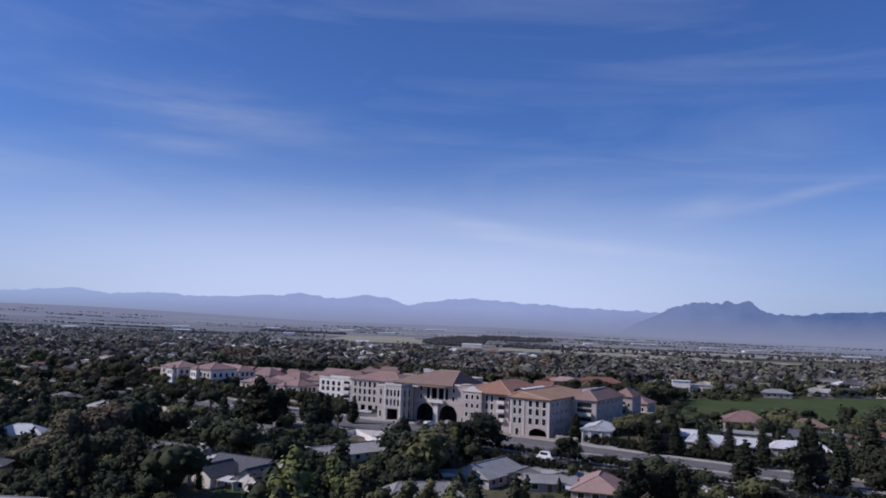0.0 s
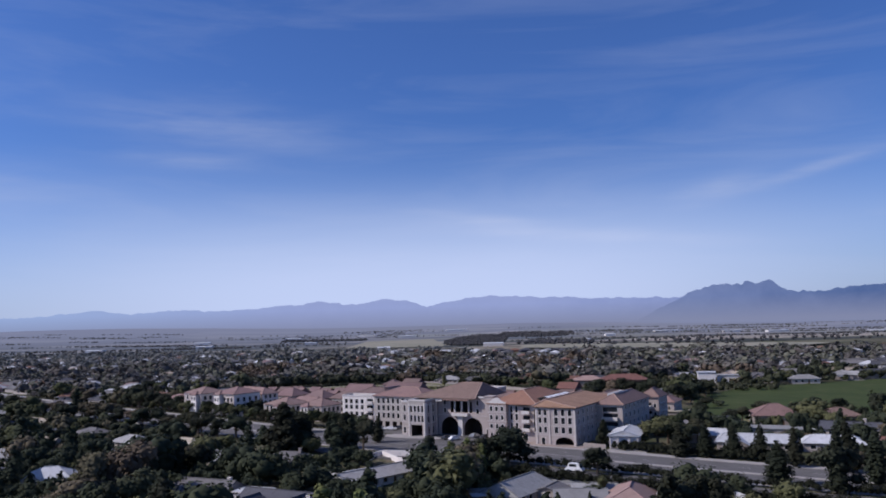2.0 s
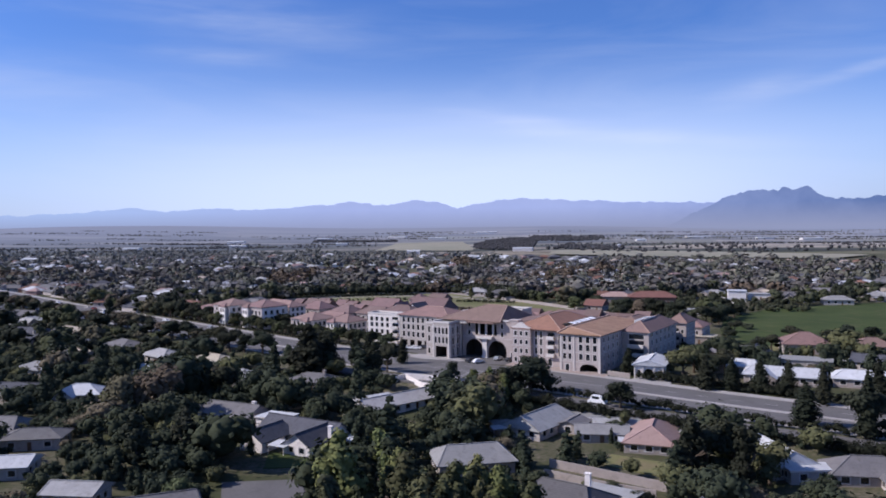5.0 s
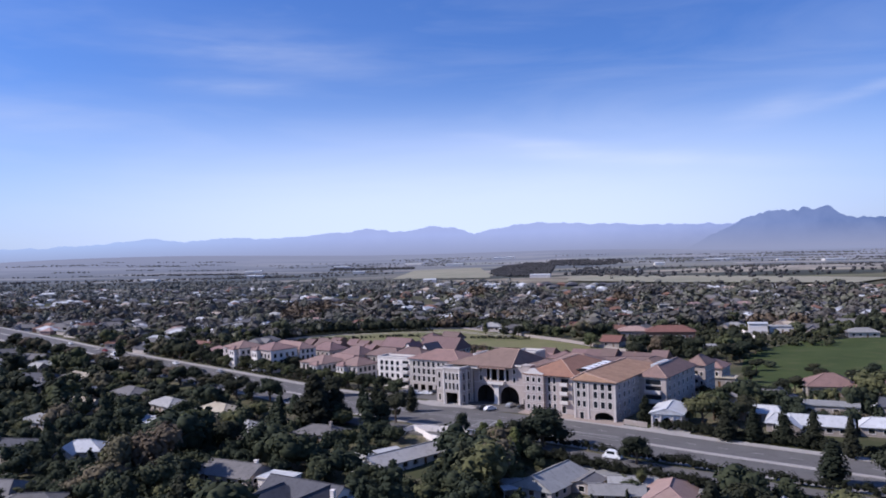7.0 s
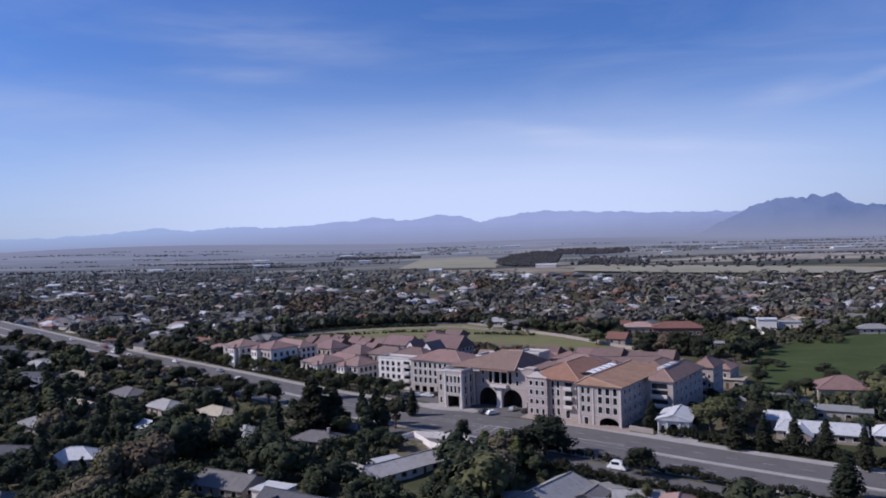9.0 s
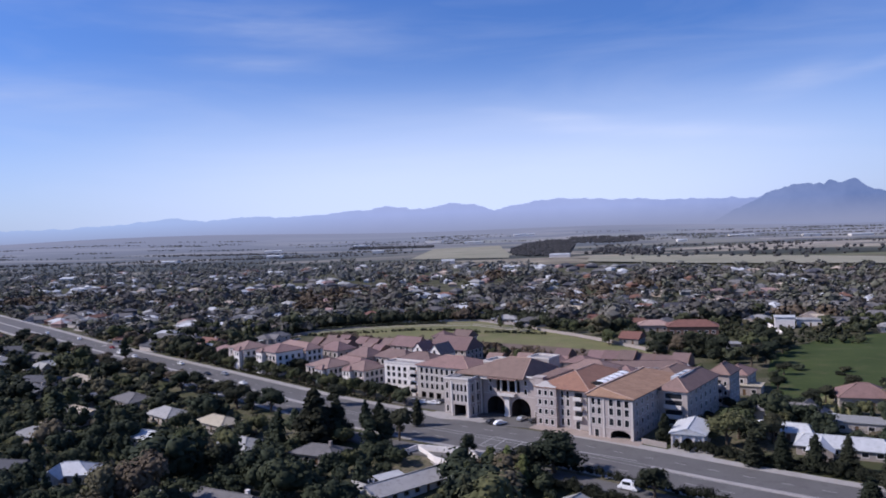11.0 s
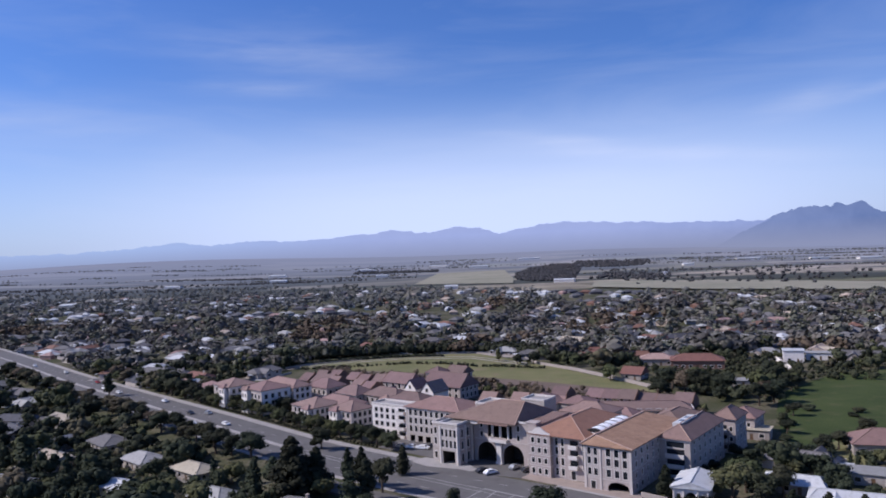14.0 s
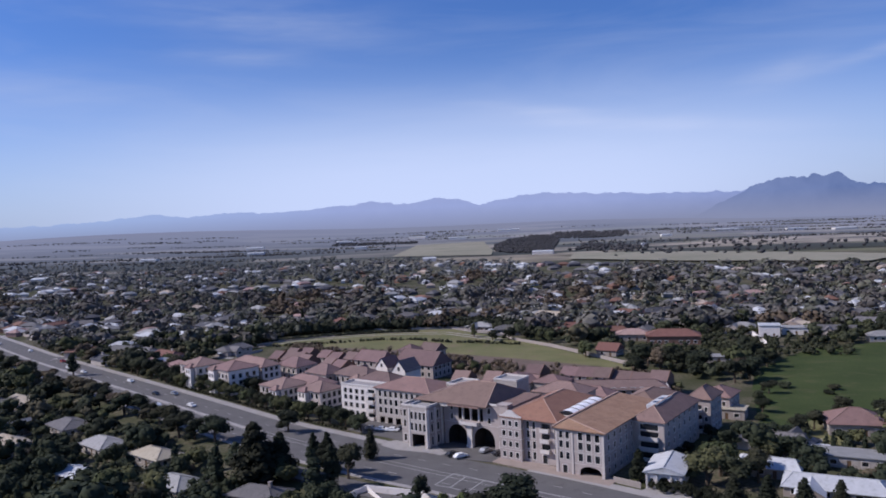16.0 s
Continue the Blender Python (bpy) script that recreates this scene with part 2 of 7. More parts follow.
M["lawn_dry"] = surface("lawn_dry", (0.094, 0.104, 0.034), (0.195, 0.176, 0.076), 0.05, 0.95, 25, 0.3, 0.0, (0.19, 0.135, 0.085))
# open far field, its colour lightened to suggest haze
M["field_hazed"] = surface("field_hazed", (0.20, 0.19, 0.13), (0.30, 0.275, 0.20), 0.006, 0.95, 12, 0.1, 0.0, (0.16, 0.165, 0.10))
M["soil"] = surface("soil", (0.115, 0.080, 0.060), (0.17, 0.125, 0.098), 0.08, 0.95, 20, 0.3, 0.0, (0.08, 0.075, 0.042))
M["bark"] = surface("bark", (0.07, 0.05, 0.035), (0.13, 0.10, 0.07), 2.5, 0.95, 6, 0.4, stretch=(1, 1, 0.3))
M["leaf_dark"] = surface("leaf_dark", (0.017, 0.020, 0.013), (0.042, 0.045, 0.027), 0.22, 0.85, 5, 0.0, 0.35, spec=0.08)
M["leaf_mid"] = surface("leaf_mid", (0.029, 0.033, 0.019), (0.066, 0.068, 0.038), 0.22, 0.85, 5, 0.0, 0.35, spec=0.08)
M["leaf_olive"] = surface("leaf_olive", (0.054, 0.060, 0.027), (0.105, 0.106, 0.050), 0.22, 0.85, 5, 0.0, 0.3, spec=0.08)
M["leaf_lime"] = surface("leaf_lime", (0.080, 0.090, 0.030), (0.155, 0.158, 0.060), 0.8, 0.85, 5, 0.0, 0.25, spec=0.08)
M["leaf_brown"] = surface("leaf_brown", (0.072, 0.060, 0.040), (0.130, 0.108, 0.068), 0.22, 0.85, 5, 0.0, 0.25, spec=0.08)
# distant foliage, greyed or lightened in its colour to imitate haze
M["leaf_far_hazed"] = surface("leaf_far_hazed", (0.092, 0.090, 0.080), (0.180, 0.168, 0.140), 0.012, 0.85, 12, 0.0, 0.35, (0.150, 0.126, 0.104), spec=0.08)
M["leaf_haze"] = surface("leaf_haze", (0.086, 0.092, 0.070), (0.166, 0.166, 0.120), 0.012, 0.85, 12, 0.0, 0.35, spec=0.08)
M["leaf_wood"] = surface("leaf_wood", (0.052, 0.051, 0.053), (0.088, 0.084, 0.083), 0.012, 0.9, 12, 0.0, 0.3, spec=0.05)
M["leaf_plain_hazed"] = surface("leaf_plain_hazed", (0.105, 0.104, 0.096), (0.165, 0.156, 0.138), 0.012, 0.9, 12, 0.0, 0.3)
M["car_white"] = surface("car_white", (0.74, 0.74, 0.73), (0.80, 0.80, 0.79), 1.0, 0.25, 4, 0.0, spec=0.5)
M["car_silver"] = surface("car_silver", (0.42, 0.43, 0.44), (0.50, 0.51, 0.52), 1.0, 0.3, 4, 0.0, metal=0.6, spec=0.5)
M["car_dark"] = surface("car_dark", (0.03, 0.032, 0.04), (0.05, 0.052, 0.06), 1.0, 0.25, 4, 0.0, spec=0.5)
M["car_red"] = surface("car_red", (0.25, 0.03, 0.025), (0.30, 0.045, 0.035), 1.0, 0.25, 4, 0.0, spec=0.5)
M["rubber"] = surface("rubber", (0.02, 0.02, 0.02), (0.035, 0.035, 0.035), 3.0, 0.9)
# near-black colour that paints in the shade inside arches and openings
M["recess_shade"] = surface("recess_shade", (0.035, 0.028, 0.024), (0.06, 0.05, 0.042), 0.8, 0.9, 9, 0.1)
M["brick_brown"] = surface("brick_brown", (0.16, 0.09, 0.065), (0.23, 0.14, 0.10), 0.8, 0.9, 9, 0.2)
M["wall_tan"] = surface("wall_tan", (0.30, 0.255, 0.225), (0.38, 0.33, 0.29), 0.4, 0.9, 10, 0.1, 0.06, (0.24, 0.205, 0.18))


def ground_material(name="ground", veil=None):
    """Dry suburban soil and grass near by, a patchwork of fields on the plain. veil: nearest and farthest reach of the
    haze painted as emission on the distant backdrop.
    """
    m, n, l, bs = nodes_of(name)
    co = n.new("ShaderNodeTexCoord")

    def noise_of(scale, detail=4.0, stretch=(1, 1, 1)):
        mp = n.new("ShaderNodeMapping")
        mp.inputs["Scale"].default_value = stretch
        l.new(co.outputs["Object"], mp.inputs["Vector"])
        t = n.new("ShaderNodeTexNoise")
        t.inputs["Scale"].default_value, t.inputs["Detail"].default_value = scale, detail
        l.new(mp.outputs["Vector"], t.inputs["Vector"])
        return t.outputs["Fac"]

    def mixed(fac, a, b):
        x = n.new("ShaderNodeMix")
        x.data_type = "RGBA"
        l.new(fac, x.inputs["Factor"])
        for s, v in (("A", a), ("B", b)):
            if isinstance(v, tuple):
                x.inputs[s].default_value = (*v, 1)
            else:
                l.new(v, x.inputs[s])
        return x.outputs["Result"]

    def ranged(v, lo, hi, most=1.0):
        r = n.new("ShaderNodeMapRange")
        r.inputs["From Min"].default_value, r.inputs["From Max"].default_value, r.inputs["To Max"].default_value = lo, hi, most
        l.new(v, r.inputs["Value"])
        return r.outputs["Result"]

    near = mixed(ranged(noise_of(0.05), 0.4, 0.6), (0.060, 0.060, 0.030), (0.15, 0.125, 0.090))
    near = mixed(ranged(noise_of(0.9), 0.35, 0.7), near, (0.05, 0.058, 0.026))
    vo = n.new("ShaderNodeTexVoronoi")
    vo.inputs["Scale"].default_value = 1.0
    mp = n.new("ShaderNodeMapping")
    mp.inputs["Scale"].default_value = (0.0022, 0.0030, 0.0)
    mp.inputs["Rotation"].default_value = (0, 0, 0.15)
    l.new(co.outputs["Object"], mp.inputs["Vector"])
    l.new(mp.outputs["Vector"], vo.inputs["Vector"])
    ramp = n.new("ShaderNodeValToRGB")
    ramp.color_ramp.interpolation = "CONSTANT"
    # field tones kept pale so the plain looks hazy
    stops = [(0.0, (0.17, 0.165, 0.105)), (0.22, (0.33, 0.29, 0.215)), (0.40, (0.20, 0.205, 0.12)), (0.6, (0.40, 0.345, 0.27)), (0.8, (0.11, 0.11, 0.075))]
    while len(ramp.color_ramp.elements) < len(stops):
        ramp.color_ramp.elements.new(0.5)
    for e, (p, c) in zip(ramp.color_ramp.elements, stops):
        e.position, e.color = p, (*c, 1)
    sp = n.new("ShaderNodeSeparateColor")
    l.new(vo.outputs["Color"], sp.inputs["Color"])
    l.new(sp.outputs[0], ramp.inputs["Fac"])
    fields = mixed(ranged(noise_of(0.01, 6.0), 0.35, 0.65), ramp.outputs["Color"], (0.19, 0.165, 0.125))
    # belts of scrub and wood lying across the fields
    fields = mixed(ranged(noise_of(0.005, 5.0, (0.3, 0.75, 0)), 0.49, 0.54), fields, (0.052, 0.056, 0.046))
    xyz = n.new("ShaderNodeSeparateXYZ")
    l.new(co.outputs["Object"], xyz.inputs[0])
    west = n.new("ShaderNodeMath")
    west.operation = "MULTIPLY_ADD"
    west.inputs[1].default_value = 0.13
    l.new(xyz.outputs["Y"], west.inputs[0])
    l.new(xyz.outputs["X"], west.inputs[2])
    wood = mixed(ranged(noise_of(0.004, 8.0, (0.35, 0.9, 0)), 0.53, 0.58), (0.046, 0.051, 0.043), (0.20, 0.185, 0.15))
    fields = mixed(ranged(west.outputs[0], 150.0, -280.0), fields, wood)
    l.new(mixed(ranged(xyz.outputs["Y"], 1150.0, 1450.0), near, fields), bs.inputs["Base Color"])
    bs.inputs["Roughness"].default_value = 0.95
    bs.inputs["Specular IOR Level"].default_value = 0.1
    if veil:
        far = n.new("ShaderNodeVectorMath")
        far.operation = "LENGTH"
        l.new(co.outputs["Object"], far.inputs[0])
        # haze painted as a glow that covers the fields with distance
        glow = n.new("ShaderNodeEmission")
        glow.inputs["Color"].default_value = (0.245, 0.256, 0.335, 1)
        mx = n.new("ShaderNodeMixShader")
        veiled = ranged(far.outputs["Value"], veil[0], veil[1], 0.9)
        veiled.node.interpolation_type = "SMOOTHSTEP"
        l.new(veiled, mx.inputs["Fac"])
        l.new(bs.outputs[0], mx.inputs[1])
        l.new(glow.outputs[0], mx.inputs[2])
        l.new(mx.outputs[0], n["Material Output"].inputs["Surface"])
    return m


M["ground"] = ground_material()
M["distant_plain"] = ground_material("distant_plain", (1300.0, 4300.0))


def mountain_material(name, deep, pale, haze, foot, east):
    """Far blue range, a backdrop that gives its own dim light; relief shading, and haze thickening towards the plain
    and the west, are painted into the glow.
    """
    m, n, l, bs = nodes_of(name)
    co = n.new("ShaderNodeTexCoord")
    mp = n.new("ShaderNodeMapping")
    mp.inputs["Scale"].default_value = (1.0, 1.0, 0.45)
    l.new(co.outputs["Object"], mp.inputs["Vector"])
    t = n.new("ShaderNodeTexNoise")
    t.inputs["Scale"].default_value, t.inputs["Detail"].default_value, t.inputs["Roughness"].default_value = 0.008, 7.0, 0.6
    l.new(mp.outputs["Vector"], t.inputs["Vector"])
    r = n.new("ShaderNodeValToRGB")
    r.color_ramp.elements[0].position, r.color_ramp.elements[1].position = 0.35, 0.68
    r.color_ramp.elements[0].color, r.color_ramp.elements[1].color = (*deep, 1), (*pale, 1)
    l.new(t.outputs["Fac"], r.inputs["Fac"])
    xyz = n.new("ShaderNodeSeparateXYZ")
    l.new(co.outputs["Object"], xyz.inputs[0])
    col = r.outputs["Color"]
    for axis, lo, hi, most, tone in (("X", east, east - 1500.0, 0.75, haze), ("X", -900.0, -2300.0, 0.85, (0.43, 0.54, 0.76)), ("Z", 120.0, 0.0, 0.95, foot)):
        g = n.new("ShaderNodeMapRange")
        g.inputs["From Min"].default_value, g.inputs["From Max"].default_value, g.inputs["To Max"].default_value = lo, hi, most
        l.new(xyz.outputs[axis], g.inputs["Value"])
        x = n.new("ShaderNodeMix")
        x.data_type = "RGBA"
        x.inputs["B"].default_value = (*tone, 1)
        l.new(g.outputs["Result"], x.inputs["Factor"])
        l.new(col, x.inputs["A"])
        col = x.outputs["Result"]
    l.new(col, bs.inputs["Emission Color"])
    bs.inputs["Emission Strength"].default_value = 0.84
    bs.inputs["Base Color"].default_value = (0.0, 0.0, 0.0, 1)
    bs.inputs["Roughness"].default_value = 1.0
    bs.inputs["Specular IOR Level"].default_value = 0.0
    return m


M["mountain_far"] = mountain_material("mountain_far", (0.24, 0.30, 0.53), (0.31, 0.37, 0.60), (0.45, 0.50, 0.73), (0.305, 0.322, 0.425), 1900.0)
# massif blues kept deep, partly to imitate the lens's darkening towards the edge
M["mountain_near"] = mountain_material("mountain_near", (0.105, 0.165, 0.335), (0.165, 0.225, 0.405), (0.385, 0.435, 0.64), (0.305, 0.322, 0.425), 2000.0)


# ---------------------------------------------------------------- mesh tools
class Mesh:
    """Vertices and faces gathered in plain lists."""

    def __init__(self):
        self.v, self.f = [], []

    def quad(self, *ps):
        k = len(self.v)
        self.v += [tuple(p) for p in ps]
        self.f.append(tuple(range(k, k + len(ps))))
        return self

    def box(self, x0, x1, y0, y1, z0, z1):
        k = len(self.v)
        self.v += [(x, y, z) for z in (z0, z1) for x, y in ((x0, y0), (x1, y0), (x1, y1), (x0, y1))]
        self.f += [tuple(k + i for i in f) for f in ((0, 3, 2, 1), (4, 5, 6, 7), (0, 1, 5, 4), (1, 2, 6, 5), (2, 3, 7, 6), (3, 0, 4, 7))]
        return self

    def tube(self, x, y, z0, z1, r0, r1, n=8):
        k = len(self.v)
        for z, r in ((z0, r0), (z1, r1)):
            self.v += [(x + r * math.cos(2 * math.pi * i / n), y + r * math.sin(2 * math.pi * i / n), z) for i in range(n)]
        self.f += [(k + i, k + (i + 1) % n, k + n + (i + 1) % n, k + n + i) for i in range(n)]
        self.f += [tuple(range(k + n, k + 2 * n)), tuple(range(k + n - 1, k - 1, -1))]
        return self

    def data(self, name, material=None):
        me = bpy.data.meshes.new(name)
        me.from_pydata(self.v, [], self.f)
        me.update()
        if material:
            me.materials.append(material)
        return me


def part(name, mesh, material, parent, label="", at=None):
    me = mesh.data(name, material) if isinstance(mesh, Mesh) else mesh
    ob = new(name, me)
    ob.parent = parent
    if at is not None:
        ob.matrix_basis = at
    return tagged(ob, label)


def thing(name, label, category, m, group="", kind=""):
    ob = new(name)
    ob.matrix_basis = m
    return tagged(ob, label, category, group, kind)


# ---------------------------------------------------------------- the lie of the land
KERB = [(420, 20), (130, 188), (76, 222), (46, 244), (33, 254), (15, 267), (-18, 286), (-39, 301), (-65, 319), (-119, 366), (-249, 477), (-322, 545), (-560, 760), (-900, 1060)]


def road_place(x, y):
    """Signed distance from the far kerb of the main road (minus: on the near side) and the length along it."""
    best, run = (1e9, 0, 0), 0.0
    for (ax, ay), (bx, by) in zip(KERB, KERB[1:]):
        dx, dy = bx - ax, by - ay
        ll = dx * dx + dy * dy
        t = min(1, max(0, ((x - ax) * dx + (y - ay) * dy) / ll))
        d = math.hypot(x - ax - t * dx, y - ay - t * dy)
        if d < best[0]:
            side = -1 if dx * (y - ay) - dy * (x - ax) > 0 else 1
            best = (d, side, run + t * math.sqrt(ll))
        run += math.sqrt(ll)
    return best[0] * best[1], best[2]


def ease(t):
    t = min(1, max(0, t))
    return t * t * (3 - 2 * t)


def lie(x, y):
    """Height of the suburb's ground, which falls gently away from the road."""
    d, _ = road_place(x, y)
    tilt = 0.014 * ease((-x - 450) / 1900) - 0.008 * ease((x - 200) / 1400)
    return -3.6 * ease((-31 - d) / 24) - 24 * min(1.4, max(0, (y - 480) / 1760)) + tilt * max(0, y - 900)


def land(x, y):
    """Height of the ground, with the plain rising again to the mountains' feet."""
    return lie(x, y) + 40 * ease((y - 2100) / 2400)


def town_edge(x):
    """How far the suburb reaches before the open plain, by easting."""
    return float(np.interp(x, (-780, -260, 50, 220, 360, 900), (2030, 1650, 1280, 1110, 985, 860)))


def spaced(lo, hi, step, out_lo, out_hi, grow=1.28):
    vals = list(np.arange(lo, hi + 0.1, step))
    for sgn, end in ((-1, out_lo), (1, out_hi)):
        s, p = step, (lo if sgn < 0 else hi)
        while (p - end) * sgn < 0:
            s *= grow
            p += sgn * s
            vals.append(p)
    return sorted(vals)


def build_ground():
    xs, ys = spaced(-420, 260, 6, -4700, 4700), spaced(110, 620, 6, -800, 4700)
    g = Mesh()
    g.v = [(x, y, lie(x, y) + (0.25 * noise.noise((x * 0.03, y * 0.03, 0)) if road_place(x, y)[0] < -40 else 0) - 0.06) for y in ys for x in xs]
    w = len(xs)
    g.f = [(j * w + i, j * w + i + 1, j * w + w + i + 1, j * w + w + i) for j in range(len(ys) - 1) for i in range(w - 1)]
    me = g.data("ground", M["ground"])
    me.polygons.foreach_set("use_smooth", [True] * len(me.polygons))
    tagged(new("ground", me), "dry suburban ground running out to a plain of fields", "ground", kind="structure")


build_ground()


def bump_at(a, c, w, h):
    return h * math.exp(-(((a - c) / w) ** 2))


def ridge(a):
    """Height of the far range above eye level, in degrees, by bearing."""
    e = 0.62 + 0.35 * ease((a + 40) / 34) - 0.15 * ease((a - 12) / 4)
    for c, w, h in ((-25.5, 2.2, 0.30), (-20, 1.6, 0.14), (-12.9, 1.3, 0.22), (-10, 1.5, 0.42), (-5.4, 1.8, 0.44), (-2.3, 0.9, -0.20), (1.6, 2.6, 0.42), (6, 3.0, 0.25), (17.2, 1.3, 0.55), (19.4, 1.5, 0.62), (19.8, 0.4, 0.22), (21.1, 0.5, 0.40), (21.3, 1.0, 0.30), (18.2, 0.35, 0.12), (24.6, 1.0, -0.05), (26.8, 1.8, 0.25), (31, 3, 0.4)):
        e += bump_at(a, c, w, h)
    return e + 0.08 * noise.noise((a * 0.9, 3.1, 0)) - 0.16 * abs(noise.noise((a * 0.8, 7.7, 0))) - 0.12 * abs(noise.noise((a * 1.9, 1.7, 0))) - 0.07 * abs(noise.noise((a * 4.1, 4.7, 0))) + 0.08


def main_range(a):
    """The far ridge, running on behind the eastern massif."""
    return min(ridge(a), 1.02 + 0.1 * noise.noise((a * 0.5, 2.2, 0))) if a > 13 else ridge(a)


def massif(a):
    """The darker eastern massif, which comes out of the plain in front of the far ridge."""
    return (ridge(a) + 0.10 * noise.noise((a * 2.3, 1.1, 0)) - 0.10 * abs(noise.noise((a * 3.7, 2.9, 0))) + 0.13 + 1.2) * ease((a - 10.5) / 6.0) - 1.2


def build_mountains():
    rows = 14
    for profile, near, far, lo, hi, mat, label in ((main_range, 4350, 4760, -420, 401, "mountain_far", "blue mountain range along the horizon, haze painted in"), (massif, 4150, 4420, 56, 401, "mountain_near", "darker blue mountain massif with a jagged crest")):
        g = Mesh()
        bearings = [i * 0.12 for i in range(lo, hi)]
        for a in bearings:
            top = 56 + far * math.tan(radians(profile(a)))
            for k in range(rows + 1):
                t = k / rows
                r = near + (far - near) * t
                z = -90 + (top + 90) * (t**1.15) + (1 - t) * t * 40 * noise.noise((a * 0.8, t * 5, 0))
                g.v.append((r * math.sin(radians(a)), r * math.cos(radians(a)), z))
        w = rows + 1
        g.f = [(i * w + k, i * w + w + k, i * w + w + k + 1, i * w + k + 1) for i in range(len(bearings) - 1) for k in range(rows)]
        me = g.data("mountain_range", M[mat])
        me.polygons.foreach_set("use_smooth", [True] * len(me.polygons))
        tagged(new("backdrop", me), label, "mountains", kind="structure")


def build_distance():
    """The plain beyond the suburb, out to the mountains' feet."""
    g = Mesh()
    bearings, reach = [i * 1.0 for i in range(-52, 49)], [1500 + 150 * k for k in range(22)]
    g.v = [(r * math.sin(radians(a)), r * math.cos(radians(a)), land(r * math.sin(radians(a)), r * math.cos(radians(a))) + 0.5 + 1.2 * k / 20) for a in bearings for k, r in enumerate(reach)]
    w = len(reach)
    g.f = [(i * w + k, i * w + w + k, i * w + w + k + 1, i * w + k + 1) for i in range(len(bearings) - 1) for k in range(w - 1)]
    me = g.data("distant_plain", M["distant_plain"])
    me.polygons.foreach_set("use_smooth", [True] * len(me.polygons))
    tagged(new("backdrop_plain", me), "plain of fields and woods before the mountains, haze painted on", "plain", kind="structure")


build_mountains()
build_distance()


# ---------------------------------------------------------------- roads
def offset_line(d, lo=0, hi=None, step=6.0):
    """Points along the main road at distance d from its far kerb, softened at the bends."""
    pts, run = [], 0.0
    total = sum(math.dist(a, b) for a, b in zip(KERB, KERB[1:]))
    hi = hi or total

    def raw(s):
        r = 0.0
        for a, b in zip(KERB, KERB[1:]):
            ll = math.dist(a, b)
            if s <= r + ll or b == KERB[-1]:
                t = (s - r) / ll
                return Vector((a[0] + t * (b[0] - a[0]), a[1] + t * (b[1] - a[1])))
            r += ll

    s = lo
    while s <= hi:
        p = sum((raw(min(total, max(0, s + o))) for o in (-16, -8, 0, 8, 16)), Vector((0, 0))) / 5
        q = (raw(min(total, s + 20)) - raw(max(0, s - 20))).normalized()
        nrm = Vector((q.y, -q.x))
        pts.append((p.x + d * nrm.x, p.y + d * nrm.y))
        s += step
    return pts


def strip(d0, d1, z0, z1, lo=0, hi=None, step=6.0):
    """A raised band between two distances from the kerb, with side faces."""
    a, b = offset_line(d0, lo, hi, step), offset_line(d1, lo, hi, step)
    g = Mesh()
    for p, q, r, s in zip(a, a[1:], b[1:], b):
        g.quad((*p, z1), (*q, z1), (*r, z1), (*s, z1))
        g.quad((*p, z0), (*q, z0), (*q, z1), (*p, z1))
        g.quad((*s, z1), (*r, z1), (*r, z0), (*s, z0))
    return g


def struct(name, mesh, material, label, category):
    return tagged(new(name, mesh.data(name, material)), label, category, kind="structure")


struct("road", strip(-25.0, 0, -0.3, 0.0), M["asphalt"], "wide grey asphalt dual carriageway", "road")
struct("pavement", strip(0.0, 3.2, -0.3, 0.14, 0, 478), M["concrete"], "pale concrete pavement with a raised kerb along the road", "pavement")
struct("pavement_north", strip(0.0, 3.2, -0.3, 0.14, 503), M["concrete"], "pale concrete pavement with a raised kerb along the road", "pavement")
struct("road_median", strip(-13.6, -12.2, -0.1, 0.16, 575), M["concrete"], "raised concrete median between the carriageways", "median")
struct("road_median_south", strip(-13.6, -12.2, -0.1, 0.16, 0, 440), M["concrete"], "raised concrete median between the carriageways", "median")
struct("pavement_south", strip(-26.6, -25.0, -0.6, 0.12), M["concrete"], "narrow concrete footway along the road", "pavement")


def marks(d, width, dash, gap, lo, hi):
    """Painted dashes along the road."""
    g, s = Mesh(), lo
    while s < hi:
        a, b = offset_line(d - width / 2, s, s + dash, dash), offset_line(d + width / 2, s, s + dash, dash)
        if len(a) > 1 and len(b) > 1:
            g.quad((*a[0], 0.012), (*b[0], 0.012), (*b[1], 0.012), (*a[1], 0.012))
        s += dash + gap
    return g


for d, dash, gap in ((-6.1, 3.0, 6.0), (-19.0, 3.0, 6.0), (-11.8, 40.0, 0.0), (-14.0, 40.0, 0.0)):
    struct("road_marking", marks(d, 0.22, dash, gap, 180, 900), M["road_paint"], "worn white lane line painted on the asphalt", "road marking")

# painted gore at the junction
for (ax, ay), (bx, by) in (((-4.5, 265), (-8.7, 256.3)), ((-4.5, 265), (10.5, 254.8)), ((10.5, 254.8), (34, 240.5)), ((-8.7, 256.3), (2, 250)), ((-1, 262.5), (-4.5, 254)), ((4, 259), (0.5, 251.5))):
    u = Vector((bx - ax, by - ay)).normalized() * 0.16
    struct("road_marking", Mesh().quad((ax + u.y, ay - u.x, 0.014), (bx + u.y, by - u.x, 0.014), (bx - u.y, by + u.x, 0.014), (ax - u.y, ay + u.x, 0.014)), M["road_paint"], "worn white gore line painted on the asphalt", "road marking")

# ---------------------------------------------------------------- the estate across the road
YAW = -30.5
OX, OY = 36.0, 259.0


